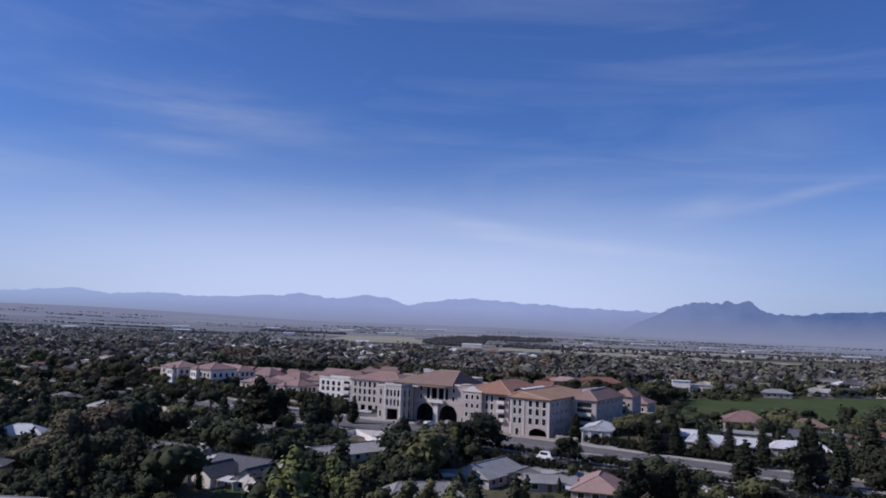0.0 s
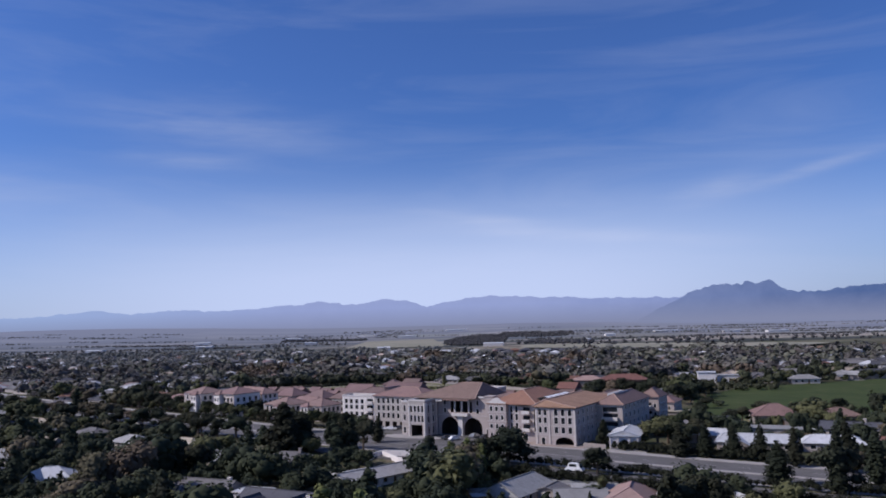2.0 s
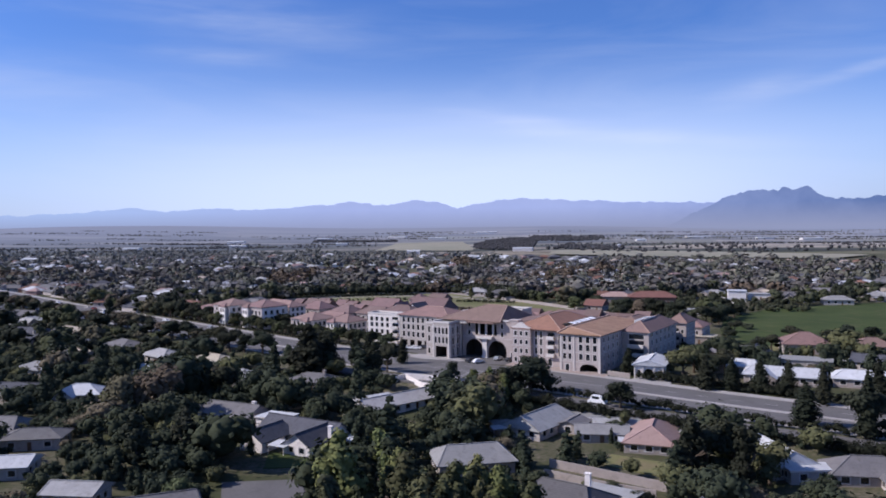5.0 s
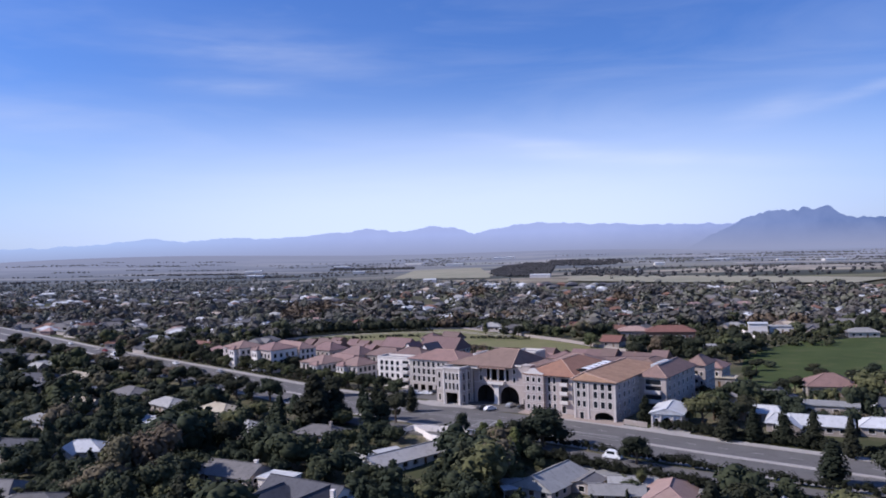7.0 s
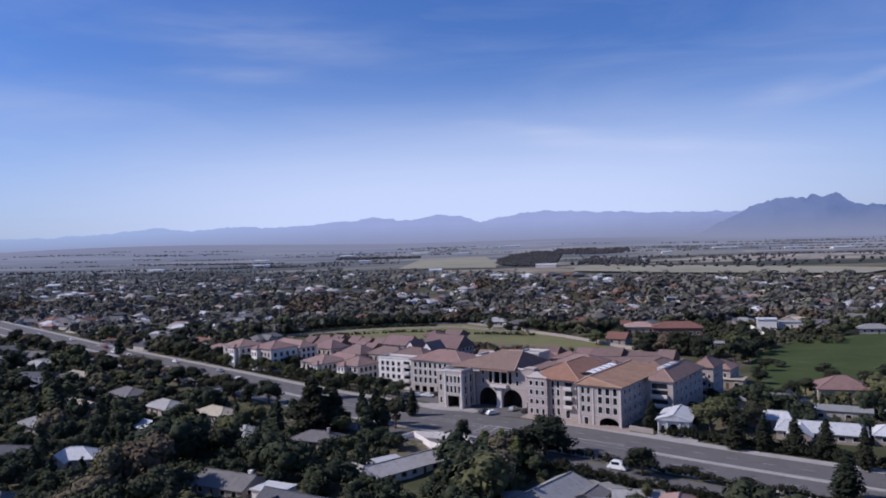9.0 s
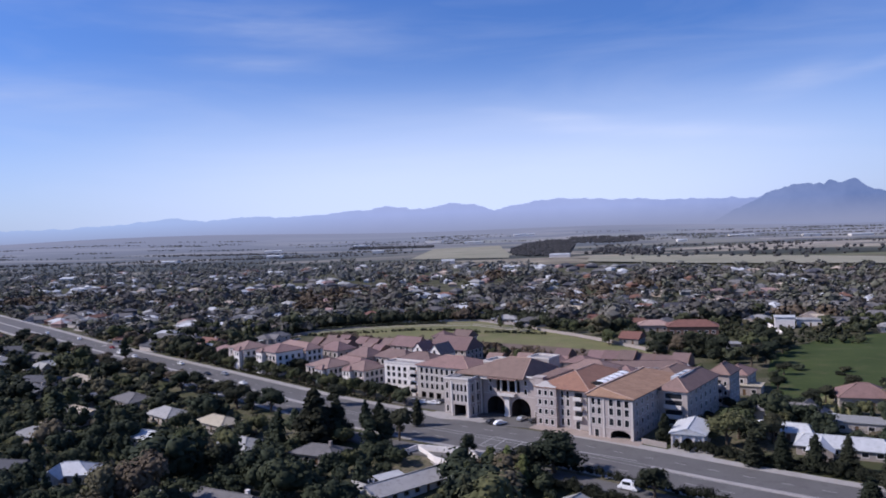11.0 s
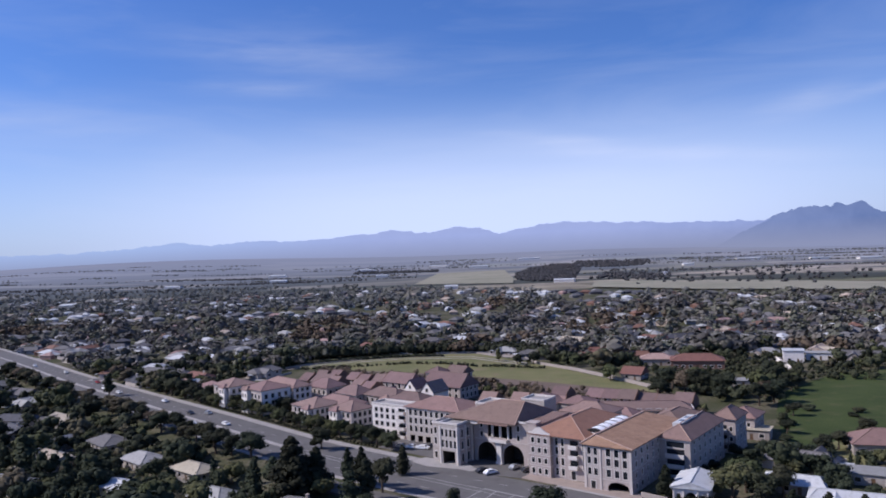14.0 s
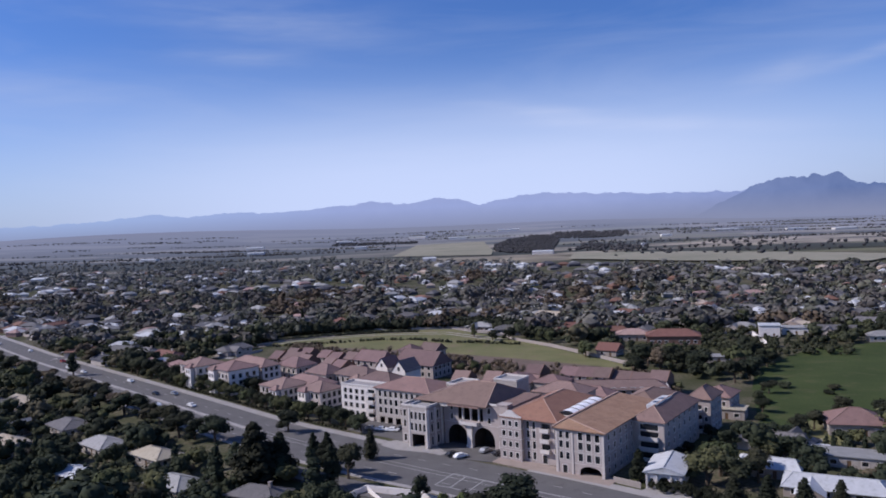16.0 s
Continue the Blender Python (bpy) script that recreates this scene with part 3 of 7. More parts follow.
def site(x, y, z=0.0, turn=0.0):
    """A pose in the estate's frame: x to the right along its street front, y inward."""
    return pose(OX, OY, 0, 0, 0, YAW) @ pose(x, y, z, 0, 0, turn)


def flat(name, corners, z, material, label, category, thick=0.25):
    g = Mesh()
    g.quad(*[(x, y, z) for x, y in corners])
    for (ax, ay), (bx, by) in zip(corners, corners[1:] + corners[:1]):
        g.quad((ax, ay, z - thick), (bx, by, z - thick), (bx, by, z), (ax, ay, z))
    return struct(name, g, material, label, category)


def site_xy(*pts):
    return [tuple(site(x, y).translation[:2]) for x, y in pts]


flat("forecourt", site_xy((-96, 4.5), (-70.5, 2.8), (-58, -3.2), (-46, -4.4), (-33.7, -2.4), (-33, 9), (-57, 9), (-58, 17), (-96, 19)), 0.09, M["asphalt"], "asphalt forecourt of the estate's entrance", "forecourt")
flat("apron", site_xy((-73.5, -4.2), (-66, -5.8), (-56, -4.0), (-52, 0.0), (-56, 2.0), (-73, 2.0)), 0.16, M["concrete"], "pale curved paving in front of the corner block", "pavement")
flat("forecourt_strip", site_xy((-34, -2.2), (3, -5.0), (3, 1.0), (-34, 3.5)), 0.15, M["paving"], "brick-paved strip between the building and the road", "pavement")
flat("lawn_estate", [(-140, 500), (-120, 527), (-70, 541), (-27, 536), (14, 484), (56, 417), (72, 384), (69, 392), (42, 412), (9, 434), (-49, 465), (-100, 484)], 0.05, M["lawn_dry"], "dry yellow-green lawn behind the estate", "lawn")
flat("rough_ground", [(72, 383), (70, 358), (50, 352), (16, 366), (-10, 388), (-62, 424), (-116, 452), (-98, 485), (-48, 467), (10, 436), (43, 414), (70, 393)], 0.03, M["soil"], "bare brown earth between the estate and its lawn", "earth")
flat("lawn_field", [(86, 296), (100, 355), (112, 392), (150, 436), (262, 470), (262, 300), (200, 292), (136, 318), (112, 316)], 0.06, M["lawn"], "open green playing field", "lawn")
flat("field_near", [(80, 285), (86, 296), (112, 316), (120, 300), (104, 284)], 0.05, M["lawn_dry"], "rough grass beside the field", "lawn")

RING = {}


def window_meshes(w, h):
    """Surround and pane of a window, shared by all of that size."""
    key = (round(w, 2), round(h, 2))
    if key not in RING:
        g = Mesh()
        b, o = 0.2, 0.07
        outer, inner = [(-w / 2 - b, -b), (w / 2 + b, -b), (w / 2 + b, h + b), (-w / 2 - b, h + b)], [(-w / 2, 0), (w / 2, 0), (w / 2, h), (-w / 2, h)]
        g.v = [(x, y, z) for y in (-o, 0.12) for ring in (outer, inner) for x, z in ring]
        for i in range(4):
            j = (i + 1) % 4
            g.f += [(i, j, 4 + j, 4 + i), (8 + j, 8 + i, 12 + i, 12 + j), (8 + i, 8 + j, j, i), (4 + i, 4 + j, 12 + j, 12 + i)]
        p = Mesh().box(-w / 2, w / 2, 0.215, 0.235, 0, h)
        RING[key] = (g.data("window", M["trim_white"]), p.data("pane", M["glass_dark"]))
    return RING[key]


def wall_mesh(length, h, holes, depth=0.3):
    """A wall from (0,0) to (length,0), outside at y=0, with openings through it; round-headed where asked."""
    g = Mesh()
    xs = sorted({0, length, *(v for s, z, w, k, *_ in holes for v in (s - w / 2, s + w / 2))})
    zs = sorted({0, h, *(v for s, z, w, k, *_ in holes for v in (z, z + k))})
    for xa, xb in zip(xs, xs[1:]):
        for za, zb in zip(zs, zs[1:]):
            mx, mz = (xa + xb) / 2, (za + zb) / 2
            if not any(abs(mx - s) < w / 2 and z < mz < z + k for s, z, w, k, *_ in holes):
                g.quad((xa, 0, za), (xb, 0, za), (xb, 0, zb), (xa, 0, zb))
    for s, z, w, k, kind in holes:
        a, b, t = s - w / 2, s + w / 2, z + k
        g.quad((a, 0, z), (a, depth, z), (a, depth, t), (a, 0, t)).quad((b, depth, z), (b, 0, z), (b, 0, t), (b, depth, t))
        g.quad((a, depth, t), (b, depth, t), (b, 0, t), (a, 0, t)).quad((a, 0, z), (b, 0, z), (b, depth, z), (a, depth, z))
        if kind == "arch":
            n, r = 14, min(w / 2, k * 0.6)
            arc = [(s - w / 2 * math.cos(math.pi * i / n), t - r + r * math.sin(math.pi * i / n)) for i in range(n + 1)]
            for (xa, za), (xb, zb) in zip(arc, arc[1:]):
                g.quad((xa, 0, za), (xb, 0, zb), (xb, 0, t), (xa, 0, t))
                g.quad((xa, 0, za), (xa, depth, za), (xb, depth, zb), (xb, 0, zb))
    g.quad((0, depth, 0), (0, depth, h), (length, depth, h), (length, depth, 0)) if not holes else None
    return g


def beam(g, p, q, w):
    """A square bar from p to q."""
    p, q = Vector(p), Vector(q)
    d = (q - p).normalized()
    side = d.cross(Vector((0, 0, 1)))
    side = side.normalized() * w / 2 if side.length > 1e-3 else Vector((w / 2, 0, 0))
    up = side.cross(d).normalized() * w / 2
    k = len(g.v)
    for c in (p, q):
        g.v += [tuple(c + s1 * side + s2 * up) for s1, s2 in ((-1, -1), (1, -1), (1, 1), (-1, 1))]
    g.f += [tuple(k + i for i in f) for f in ((0, 1, 2, 3), (7, 6, 5, 4), (0, 4, 5, 1), (1, 5, 6, 2), (2, 6, 7, 3), (3, 7, 4, 0))]
    return g


def hip_roof(x0, x1, y0, y1, z, rise, over=0.6, thick=0.22, hip=1.0):
    """A hipped roof with an eave edge; hip 0 makes gable ends. Returns the roof and its ridge tiles."""
    x0, x1, y0, y1 = x0 - over, x1 + over, y0 - over, y1 + over
    w, d = x1 - x0, y1 - y0
    k = min(w, d) / 2 * hip
    if w >= d:
        a, b = (x0 + k, (y0 + y1) / 2, z + rise), (x1 - k, (y0 + y1) / 2, z + rise)
    else:
        a, b = ((x0 + x1) / 2, y0 + k, z + rise), ((x0 + x1) / 2, y1 - k, z + rise)
    c = [(x0, y0, z), (x1, y0, z), (x1, y1, z), (x0, y1, z)]
    g = Mesh()
    if w >= d:
        g.quad(c[0], c[1], b, a).quad(c[2], c[3], a, b).quad(c[1], c[2], b).quad(c[3], c[0], a)
        hips = [(c[0], a), (c[3], a), (c[1], b), (c[2], b)]
    else:
        g.quad(c[1], c[2], b, a).quad(c[3], c[0], a, b).quad(c[0], c[1], a).quad(c[2], c[3], b)
        hips = [(c[0], a), (c[1], a), (c[2], b), (c[3], b)]
    for p, q in zip(c, c[1:] + c[:1]):
        g.quad((p[0], p[1], z - thick), (q[0], q[1], z - thick), q, p)
    g.quad(*[(p[0], p[1], z - thick) for p in reversed(c)])
    r = beam(Mesh(), a, b, 0.26)
    for p, q in hips:
        beam(r, p, q, 0.2)
    return g, r


def saddle(length, width, h, rise, hip0, hip1, over=0.5, thick=0.16):
    """A roof whose ridge runs along x; hip0 and hip1 slope its ends (0: an upright gable)."""
    x0, x1, y0, y1 = -length / 2 - over, length / 2 + over, -width / 2 - over, width / 2 + over
    eave = h - rise * over / (width / 2)
    a, b, top = x0 + hip0 * (y1 - y0) / 2, x1 - hip1 * (y1 - y0) / 2, h + rise
    g = Mesh()
    c = [(x0, y0, eave), (x1, y0, eave), (x1, y1, eave), (x0, y1, eave)]
    ra, rb = (a, 0, top), (b, 0, top)
    g.quad(c[0], c[1], rb, ra).quad(c[2], c[3], ra, rb)
    lo = [(p[0], p[1], p[2] - thick) for p in c]
    la, lb = (a, 0, top - thick), (b, 0, top - thick)
    g.quad(lo[1], lo[0], la, lb).quad(lo[3], lo[2], lb, la)
    if hip0:
        g.quad(c[3], c[0], ra).quad(lo[0], lo[3], la)
    else:
        g.quad(c[0], ra, la, lo[0]).quad(ra, c[3], lo[3], la)
    if hip1:
        g.quad(c[1], c[2], rb).quad(lo[2], lo[1], lb)
    else:
        g.quad(rb, c[1], lo[1], lb).quad(c[2], rb, lb, lo[2])
    for i in range(4):
        j = (i + 1) % 4
        if (i == 3 and not hip0) or (i == 1 and not hip1):
            continue
        g.quad(lo[i], lo[j], c[j], c[i])
    r = beam(Mesh(), (a, 0, top + 0.02), (b, 0, top + 0.02), 0.24)
    for hip, p, corners in ((hip0, ra, (c[0], c[3])), (hip1, rb, (c[1], c[2]))):
        if hip:
            for q in corners:
                beam(r, p, q, 0.18)
    return g, r


def rows_of(cols, floors, w, h, kind="win", skip=()):
    return [(c, z, w, h, kind) for c in cols for z in floors if (c, z) not in skip]


def add_wall(b, m, length, h, holes, mat, bands=()):
    wl = part("wall", wall_mesh(length, h, holes), mat, b, "", m)
    for s, z, w, k, kind in holes:
        at = m @ pose(s, 0, z)
        if kind == "win":
            ring, pane = window_meshes(w, k)
            wd = part("window", ring, None, b, "", at)
            part("pane", pane, None, wd)
        elif kind in ("arch", "open"):
            dp = 6.0 if w > 3 else 2.5
            g = Mesh()
            g.quad((-w / 2, 0.3, 0), (-w / 2, dp, 0), (-w / 2, dp, k), (-w / 2, 0.3, k)).quad((w / 2, dp, 0), (w / 2, 0.3, 0), (w / 2, 0.3, k), (w / 2, dp, k))
            g.quad((-w / 2, dp, 0), (w / 2, dp, 0), (w / 2, dp, k), (-w / 2, dp, k)).quad((-w / 2, 0.3, k), (-w / 2, dp, k), (w / 2, dp, k), (w / 2, 0.3, k))
            g.quad((-w / 2, 0.0, 0.01), (w / 2, 0.0, 0.01), (w / 2, dp, 0.01), (-w / 2, dp, 0.01))
            part("recess", g, M["recess_shade"], b, "recess behind the opening, shade painted in", at)
        elif kind == "balc":
            g = Mesh().box(-w / 2 - 0.1, w / 2 + 0.1, -1.1, 0.0, -0.2, 0.0).box(-w / 2 - 0.1, w / 2 + 0.1, -1.1, -0.98, 0.0, 0.95)
            g.box(-w / 2 - 0.1, -w / 2 + 0.02, -0.98, 0.0, 0.0, 0.95).box(w / 2 - 0.02, w / 2 + 0.1, -0.98, 0.0, 0.0, 0.95)
            bl = part("balcony", g, M["trim_white"], b, "white balcony with a solid parapet", at)
            part("pane", Mesh().box(-w / 2, w / 2, 0.215, 0.24, 0, k), M["glass_dark"], bl, "dark sliding glass door")
    for z in bands:
        part("string_course", Mesh().box(-0.06, length + 0.06, -0.09, 0.0, z, z + 0.22), M["trim_cream"], b, "", m)
    return wl


def block(label, x0, x1, y0, y1, h, front=(), right=(), left=(), rise=3.2, bands=(), mat="plaster_cream", roof="roof_terracotta", m=None, hip=1.0, over=0.6, name="apartment_building", category="building", group="estate blocks", edge="roof_terracotta", front_mat=None, parapet=True):
    b = thing(name, label, category, m or site(0, 0), group)
    add_wall(b, pose(x0, y0, 0), x1 - x0, h, list(front), M[front_mat or mat], bands)
    add_wall(b, pose(x1, y0, 0, 0, 0, 90), y1 - y0, h, list(right), M[mat], bands)
    add_wall(b, pose(x0, y1, 0, 0, 0, -90), y1 - y0, h, list(left), M[mat], bands)
    add_wall(b, pose(x1, y1, 0, 0, 0, 180), x1 - x0, h, [], M[mat])
    if rise:
        g, r = hip_roof(x0, x1, y0, y1, h + 0.22, rise, over, 0.22, hip)
        rf = part("roof", g, M[roof], b)
        part("ridge_tiles", r, M[edge], rf)
        if hip == 0:
            tri = Mesh()
            cy, cx = (y0 + y1) / 2, (x0 + x1) / 2
            if x1 - x0 >= y1 - y0:
                for x, s in ((x0, 1), (x1, -1)):
                    p = [(x, y0, h), (x, y1, h), (x, cy, h + rise * 0.97)]
                    tri.quad(*(p[::-1] if s > 0 else p))
            else:
                for y, s in ((y0, 1), (y1, -1)):
                    p = [(x0, y, h), (x1, y, h), (cx, y, h + rise * 0.97)]
                    tri.quad(*(p if s > 0 else p[::-1]))
            part("gable", tri, M[mat], b)
        part("cornice", Mesh().box(x0 - 0.25, x1 + 0.25, y0 - 0.25, y0 - 0.002, h - 0.3, h - 0.002).box(x0 - 0.25, x0 - 0.002, y0, y1, h - 0.3, h - 0.002).box(x1 + 0.002, x1 + 0.25, y0, y1, h - 0.3, h - 0.002), M["trim_white"], b)
    else:
        part("flat_roof", Mesh().box(x0, x1, y0, y1, h - 0.25, h - 0.02), M[roof], b)
        g = Mesh().box(x0 - 0.1, x1 + 0.1, y0 - 0.1, y0 + 0.25, h, h + 0.6).box(x0 - 0.1, x1 + 0.1, y1 - 0.25, y1 + 0.1, h, h + 0.6)
        g.box(x0 - 0.1, x0 + 0.25, y0 + 0.25, y1 - 0.25, h, h + 0.6).box(x1 - 0.25, x1 + 0.1, y0 + 0.25, y1 - 0.25, h, h + 0.6)
        if parapet:
            part("parapet", g, M["trim_white"], b)
    return b


F4 = (0.9, 3.9, 6.9, 9.7)


def even(lo, hi, n):
    return [lo + (hi - lo) * (i + 0.5) / n for i in range(n)]


# corner block by the road, with a long wing behind it
blk = block("cream four-storey block with a long terracotta roof and garage arch", -14, 0, -1, 24, 12.0,
    front=rows_of((1.6, 3.5), (3.9, 6.9, 9.5), 1.05, 1.9) + rows_of((7.3, 9.7, 12.1), (3.9, 6.9, 9.5), 1.3, 2.0) + [(2.6, 0, 1.3, 2.3, "win"), (10.0, 0, 6.2, 2.7, "arch")],
    right=rows_of(even(1, 24, 6), F4, 1.0, 1.5), left=rows_of(even(1, 22, 4), F4, 1.0, 1.5), rise=0, bands=(3.1, 6.2), parapet=False)
ro = Mesh()
fl, fr_, br, bl_, ra, rb_ = (-14.7, -1.7, 12.3), (0.7, -1.7, 12.3), (0.7, 38, 12.3), (-14.7, 38, 12.3), (-12.0, 2.4, 14.1), (-12.0, 36, 14.1)
ro.quad(fl, fr_, ra).quad(fr_, br, rb_, ra).quad(bl_, fl, ra, rb_).quad(br, bl_, rb_)
for p, q in ((fl, fr_), (fr_, br), (br, bl_), (bl_, fl)):
    ro.quad((p[0], p[1], 12.05), (q[0], q[1], 12.05), q, p)
ro.quad(*[(p[0], p[1], 12.05) for p in (bl_, br, fr_, fl)])
rof = part("roof", ro, M["roof_tan_tile"], blk, "long tan-orange tiled roof")
rt = beam(Mesh(), fl, ra, 0.5)
beam(beam(rt, ra, rb_, 0.5), fr_, ra, 0.25)
part("ridge_tiles", rt, M["trim_terracotta"], rof)
for px0, px1 in ((-14.05, -13.3), (-9.4, -8.8), (-0.75, 0.05)):
    part("pilaster", Mesh().box(px0, px1, -1.18, -1.0, 0, 11.6), M["trim_cream"], blk)
block("cream rear wing of the corner block", -13.5, -0.4, 24.2, 37.5, 11.9, parapet=False, left=rows_of(even(1, 12, 3), F4, 1.0, 1.5), rise=0, roof="concrete")
block("cream courtyard wing with a low tiled roof", -13, -1, 38.5, 58, 10.2, left=rows_of(even(1, 18, 4), (0.9, 3.9, 6.9), 1.0, 1.5), rise=2.6)
bf = block("cream stepped wing with recessed balconies and skylights", -0.3, 9.0, 18.0, 46.5, 11.2,
    front=[(5.0, z, 5.2, 2.1, "balc") for z in (0.5, 3.4, 6.3)] + [(5.0, 8.9, 5.2, 1.6, "win")], right=rows_of(even(1, 27, 6), F4, 1.0, 1.5), rise=3.2, edge="trim_terracotta")
# skylight tilted almost flat to fit the camera's view
sk = Mesh().box(-1.5, 1.5, -6.2, 6.2, -1.1, 0.12)
skl = part("skylight", sk, M["roof_white"], bf, "white framed skylight set nearly level beside the ridge", pose(3.3, 30.0, 14.4, 0, -5, 0))
for yy in (-2.4, 2.2):
    part("pane", Mesh().box(-0.9, 0.9, yy - 1.0, yy + 1.0, 0.122, 0.142), M["glass_dark"], skl)
block("cream end block with stacked balconies", 4.2, 11.2, 51, 62, 10.6,
    front=[(2.6, z, 3.4, 1.9, "balc") for z in (0.6, 3.7, 6.8)] + rows_of((5.6,), (0.9, 3.9, 6.9), 0.9, 1.4), right=rows_of(even(1, 10, 3), (0.9, 3.9, 6.9), 1.0, 1.5), rise=3.0)
block("cream rear block beyond the end wing", 1.5, 10.5, 73, 84, 6.4, front=rows_of(even(0.6, 8.4, 3), (0.9, 3.6), 1.0, 1.4), right=rows_of(even(1, 10.5, 3), (0.9, 3.6), 1.0, 1.4), rise=2.6)

# gabled block beside the entrance
b2 = block("cream gabled four-storey block under an orange tiled roof", -33.4, -26.2, 1.6, 30, 12.2,
    front=rows_of((1.5, 3.6, 5.7), (4.0, 7.0, 9.9), 1.0, 1.5) + [(1.5, 0.9, 1.0, 1.6, "win"), (3.6, 0.9, 1.0, 1.6, "win"), (5.7, 0.9, 1.0, 1.6, "win")],
    right=rows_of(even(1, 27, 4), F4, 1.0, 1.5), left=rows_of(even(8, 27, 3), F4, 1.0, 1.5), rise=0, roof="roof_terracotta", bands=(3.2, 6.3, 9.3), parapet=False)
gp = Mesh()
prof = [(-33.4, 12.2), (-33.4, 12.9), (-32.6, 13.0), (-31.6, 13.5), (-30.8, 14.2), (-29.8, 14.5), (-28.8, 14.2), (-28.0, 13.5), (-27.0, 13.0), (-26.2, 12.9), (-26.2, 12.2)]
gp.quad(*[(x, 1.55, z) for x, z in prof[::-1]]).quad(*[(x, 1.95, z) for x, z in prof])
for (xa, za), (xb, zb) in zip(prof, prof[1:]):
    gp.quad((xa, 1.55, za), (xa, 1.95, za), (xb, 1.95, zb), (xb, 1.55, zb))
part("curved_parapet", gp, M["trim_white"], b2, "pale curved gable parapet")
b3 = block("cream block with white balconies under a broad orange roof", -26.2, -15.2, 3.0, 30, 12.0,
    front=rows_of((1.4, 3.3), (0.9, 3.9, 6.9, 9.5), 0.95, 2.1) + [(7.0, z, 2.6, 2.1, "balc") for z in (3.5, 6.4, 9.3)] + [(6.6, 0.2, 1.4, 2.3, "win"), (10.0, 3.4, 0.6, 7.4, "win")],
    right=rows_of(even(1, 26, 5), F4, 1.0, 1.5), rise=0, parapet=False)
gr, rr = hip_roof(-33.2, -15.2, 2.2, 33, 12.45, 4.0, 0.7, 0.2)
big = part("roof", gr, M["roof_orange"], b3, "broad orange tiled roof")
part("ridge_tiles", rr, M["trim_terracotta"], big)

# glazed vault between the two wings
vault = thing("barrel_vault_skylight", "white translucent barrel vault roof with dark ribs", "skylight", site(-15.0, 8.0), "")
va, n = Mesh(), 12
for i in range(n):
    a0, a1 = math.pi * i / n, math.pi * (i + 1) / n
    va.quad((-3 * math.cos(a0), 0, 12.6 + 1.7 * math.sin(a0)), (-3 * math.cos(a1), 0, 12.6 + 1.7 * math.sin(a1)), (-3 * math.cos(a1), 19, 12.6 + 1.7 * math.sin(a1)), (-3 * math.cos(a0), 19, 12.6 + 1.7 * math.sin(a0)))
part("vault_sheet", va, M["shade_cloth"], vault)
for y in (0.0, 3.8, 7.6, 11.4, 15.2, 19.0):
    rb = Mesh()
    for i in range(n):
        a0, a1 = math.pi * i / n, math.pi * (i + 1) / n
        beam(rb, (-3.05 * math.cos(a0), y, 12.6 + 1.75 * math.sin(a0)), (-3.05 * math.cos(a1), y, 12.6 + 1.75 * math.sin(a1)), 0.2)
    part("rib", rb, M["frame_dark"], vault)
part("gable_glass", Mesh().quad(*[(-2.9 * math.cos(math.pi * i / n), 0.05, 12.6 + 1.6 * math.sin(math.pi * i / n)) for i in range(n + 1)][::-1]), M["glass_dark"], vault)
block("cream link under the glazed vault", -18.2, -11.9, 8.0, 30, 12.5, rise=0, roof="concrete", front=rows_of((1.5, 3.4, 5.2), (3.9, 6.9), 0.9, 1.6))

# entrance with two great arches
en = block("cream entrance building with two tall arches and a tiled roof", -57, -33.4, 7.2, 27, 13.4,
    front=[(5.0, 0, 7.4, 6.4, "arch"), (14.6, 0, 7.4, 6.4, "arch"), (20.6, 0, 1.3, 2.7, "win"), (9.9, 8.2, 9.0, 3.9, "open")] + rows_of((3.0, 16.6, 20.4), (7.9, 10.8), 1.0, 1.7),
    left=rows_of(even(2, 18, 4), F4, 1.0, 1.5), rise=0, bands=(7.1,), parapet=False)
gr, rr = saddle(25.8, 22.8, 13.7, 4.4, 1.25, 0.3, 0.6, 0.25)
er = part("roof", gr, M["roof_terracotta"], en, "", pose(-53.3, 16.6, 0))
part("ridge_tiles", rr, M["trim_terracotta"], er)
hood = Mesh()
hood.quad((-53.6, 4.4, 12.9), (-42.4, 4.4, 12.9), (-42.4, 9.0, 14.6), (-53.6, 9.0, 14.6)).quad((-53.6, 4.4, 12.65), (-53.6, 9.0, 14.35), (-42.4, 9.0, 14.35), (-42.4, 4.4, 12.65))
hood.quad((-53.6, 4.4, 12.65), (-42.4, 4.4, 12.65), (-42.4, 4.4, 12.9), (-53.6, 4.4, 12.9)).quad((-42.4, 4.4, 12.65), (-42.4, 9.0, 14.35), (-42.4, 9.0, 14.6), (-42.4, 4.4, 12.9)).quad((-53.6, 9.0, 14.35), (-53.6, 4.4, 12.65), (-53.6, 4.4, 12.9), (-53.6, 9.0, 14.6))
part("hood", hood, M["roof_terracotta"], en, "tiled hood over the loggia")
part("parapet", Mesh().box(-41.3, -37.5, 7.0, 7.35, 13.4, 14.0).box(-56.9, -53.9, 5.0, 5.3, 12.2, 13.2), M["trim_white"], en)
part("balcony", Mesh().box(-50.4, -43.9, 5.6, 7.18, 7.0, 7.25).box(-50.4, -43.9, 5.6, 5.8, 7.25, 8.0).box(-50.4, -50.2, 5.8, 7.18, 7.25, 8.0).box(-44.1, -43.9, 5.8, 7.18, 7.25, 8.0), M["trim_white"], en, "white balcony over the arches")
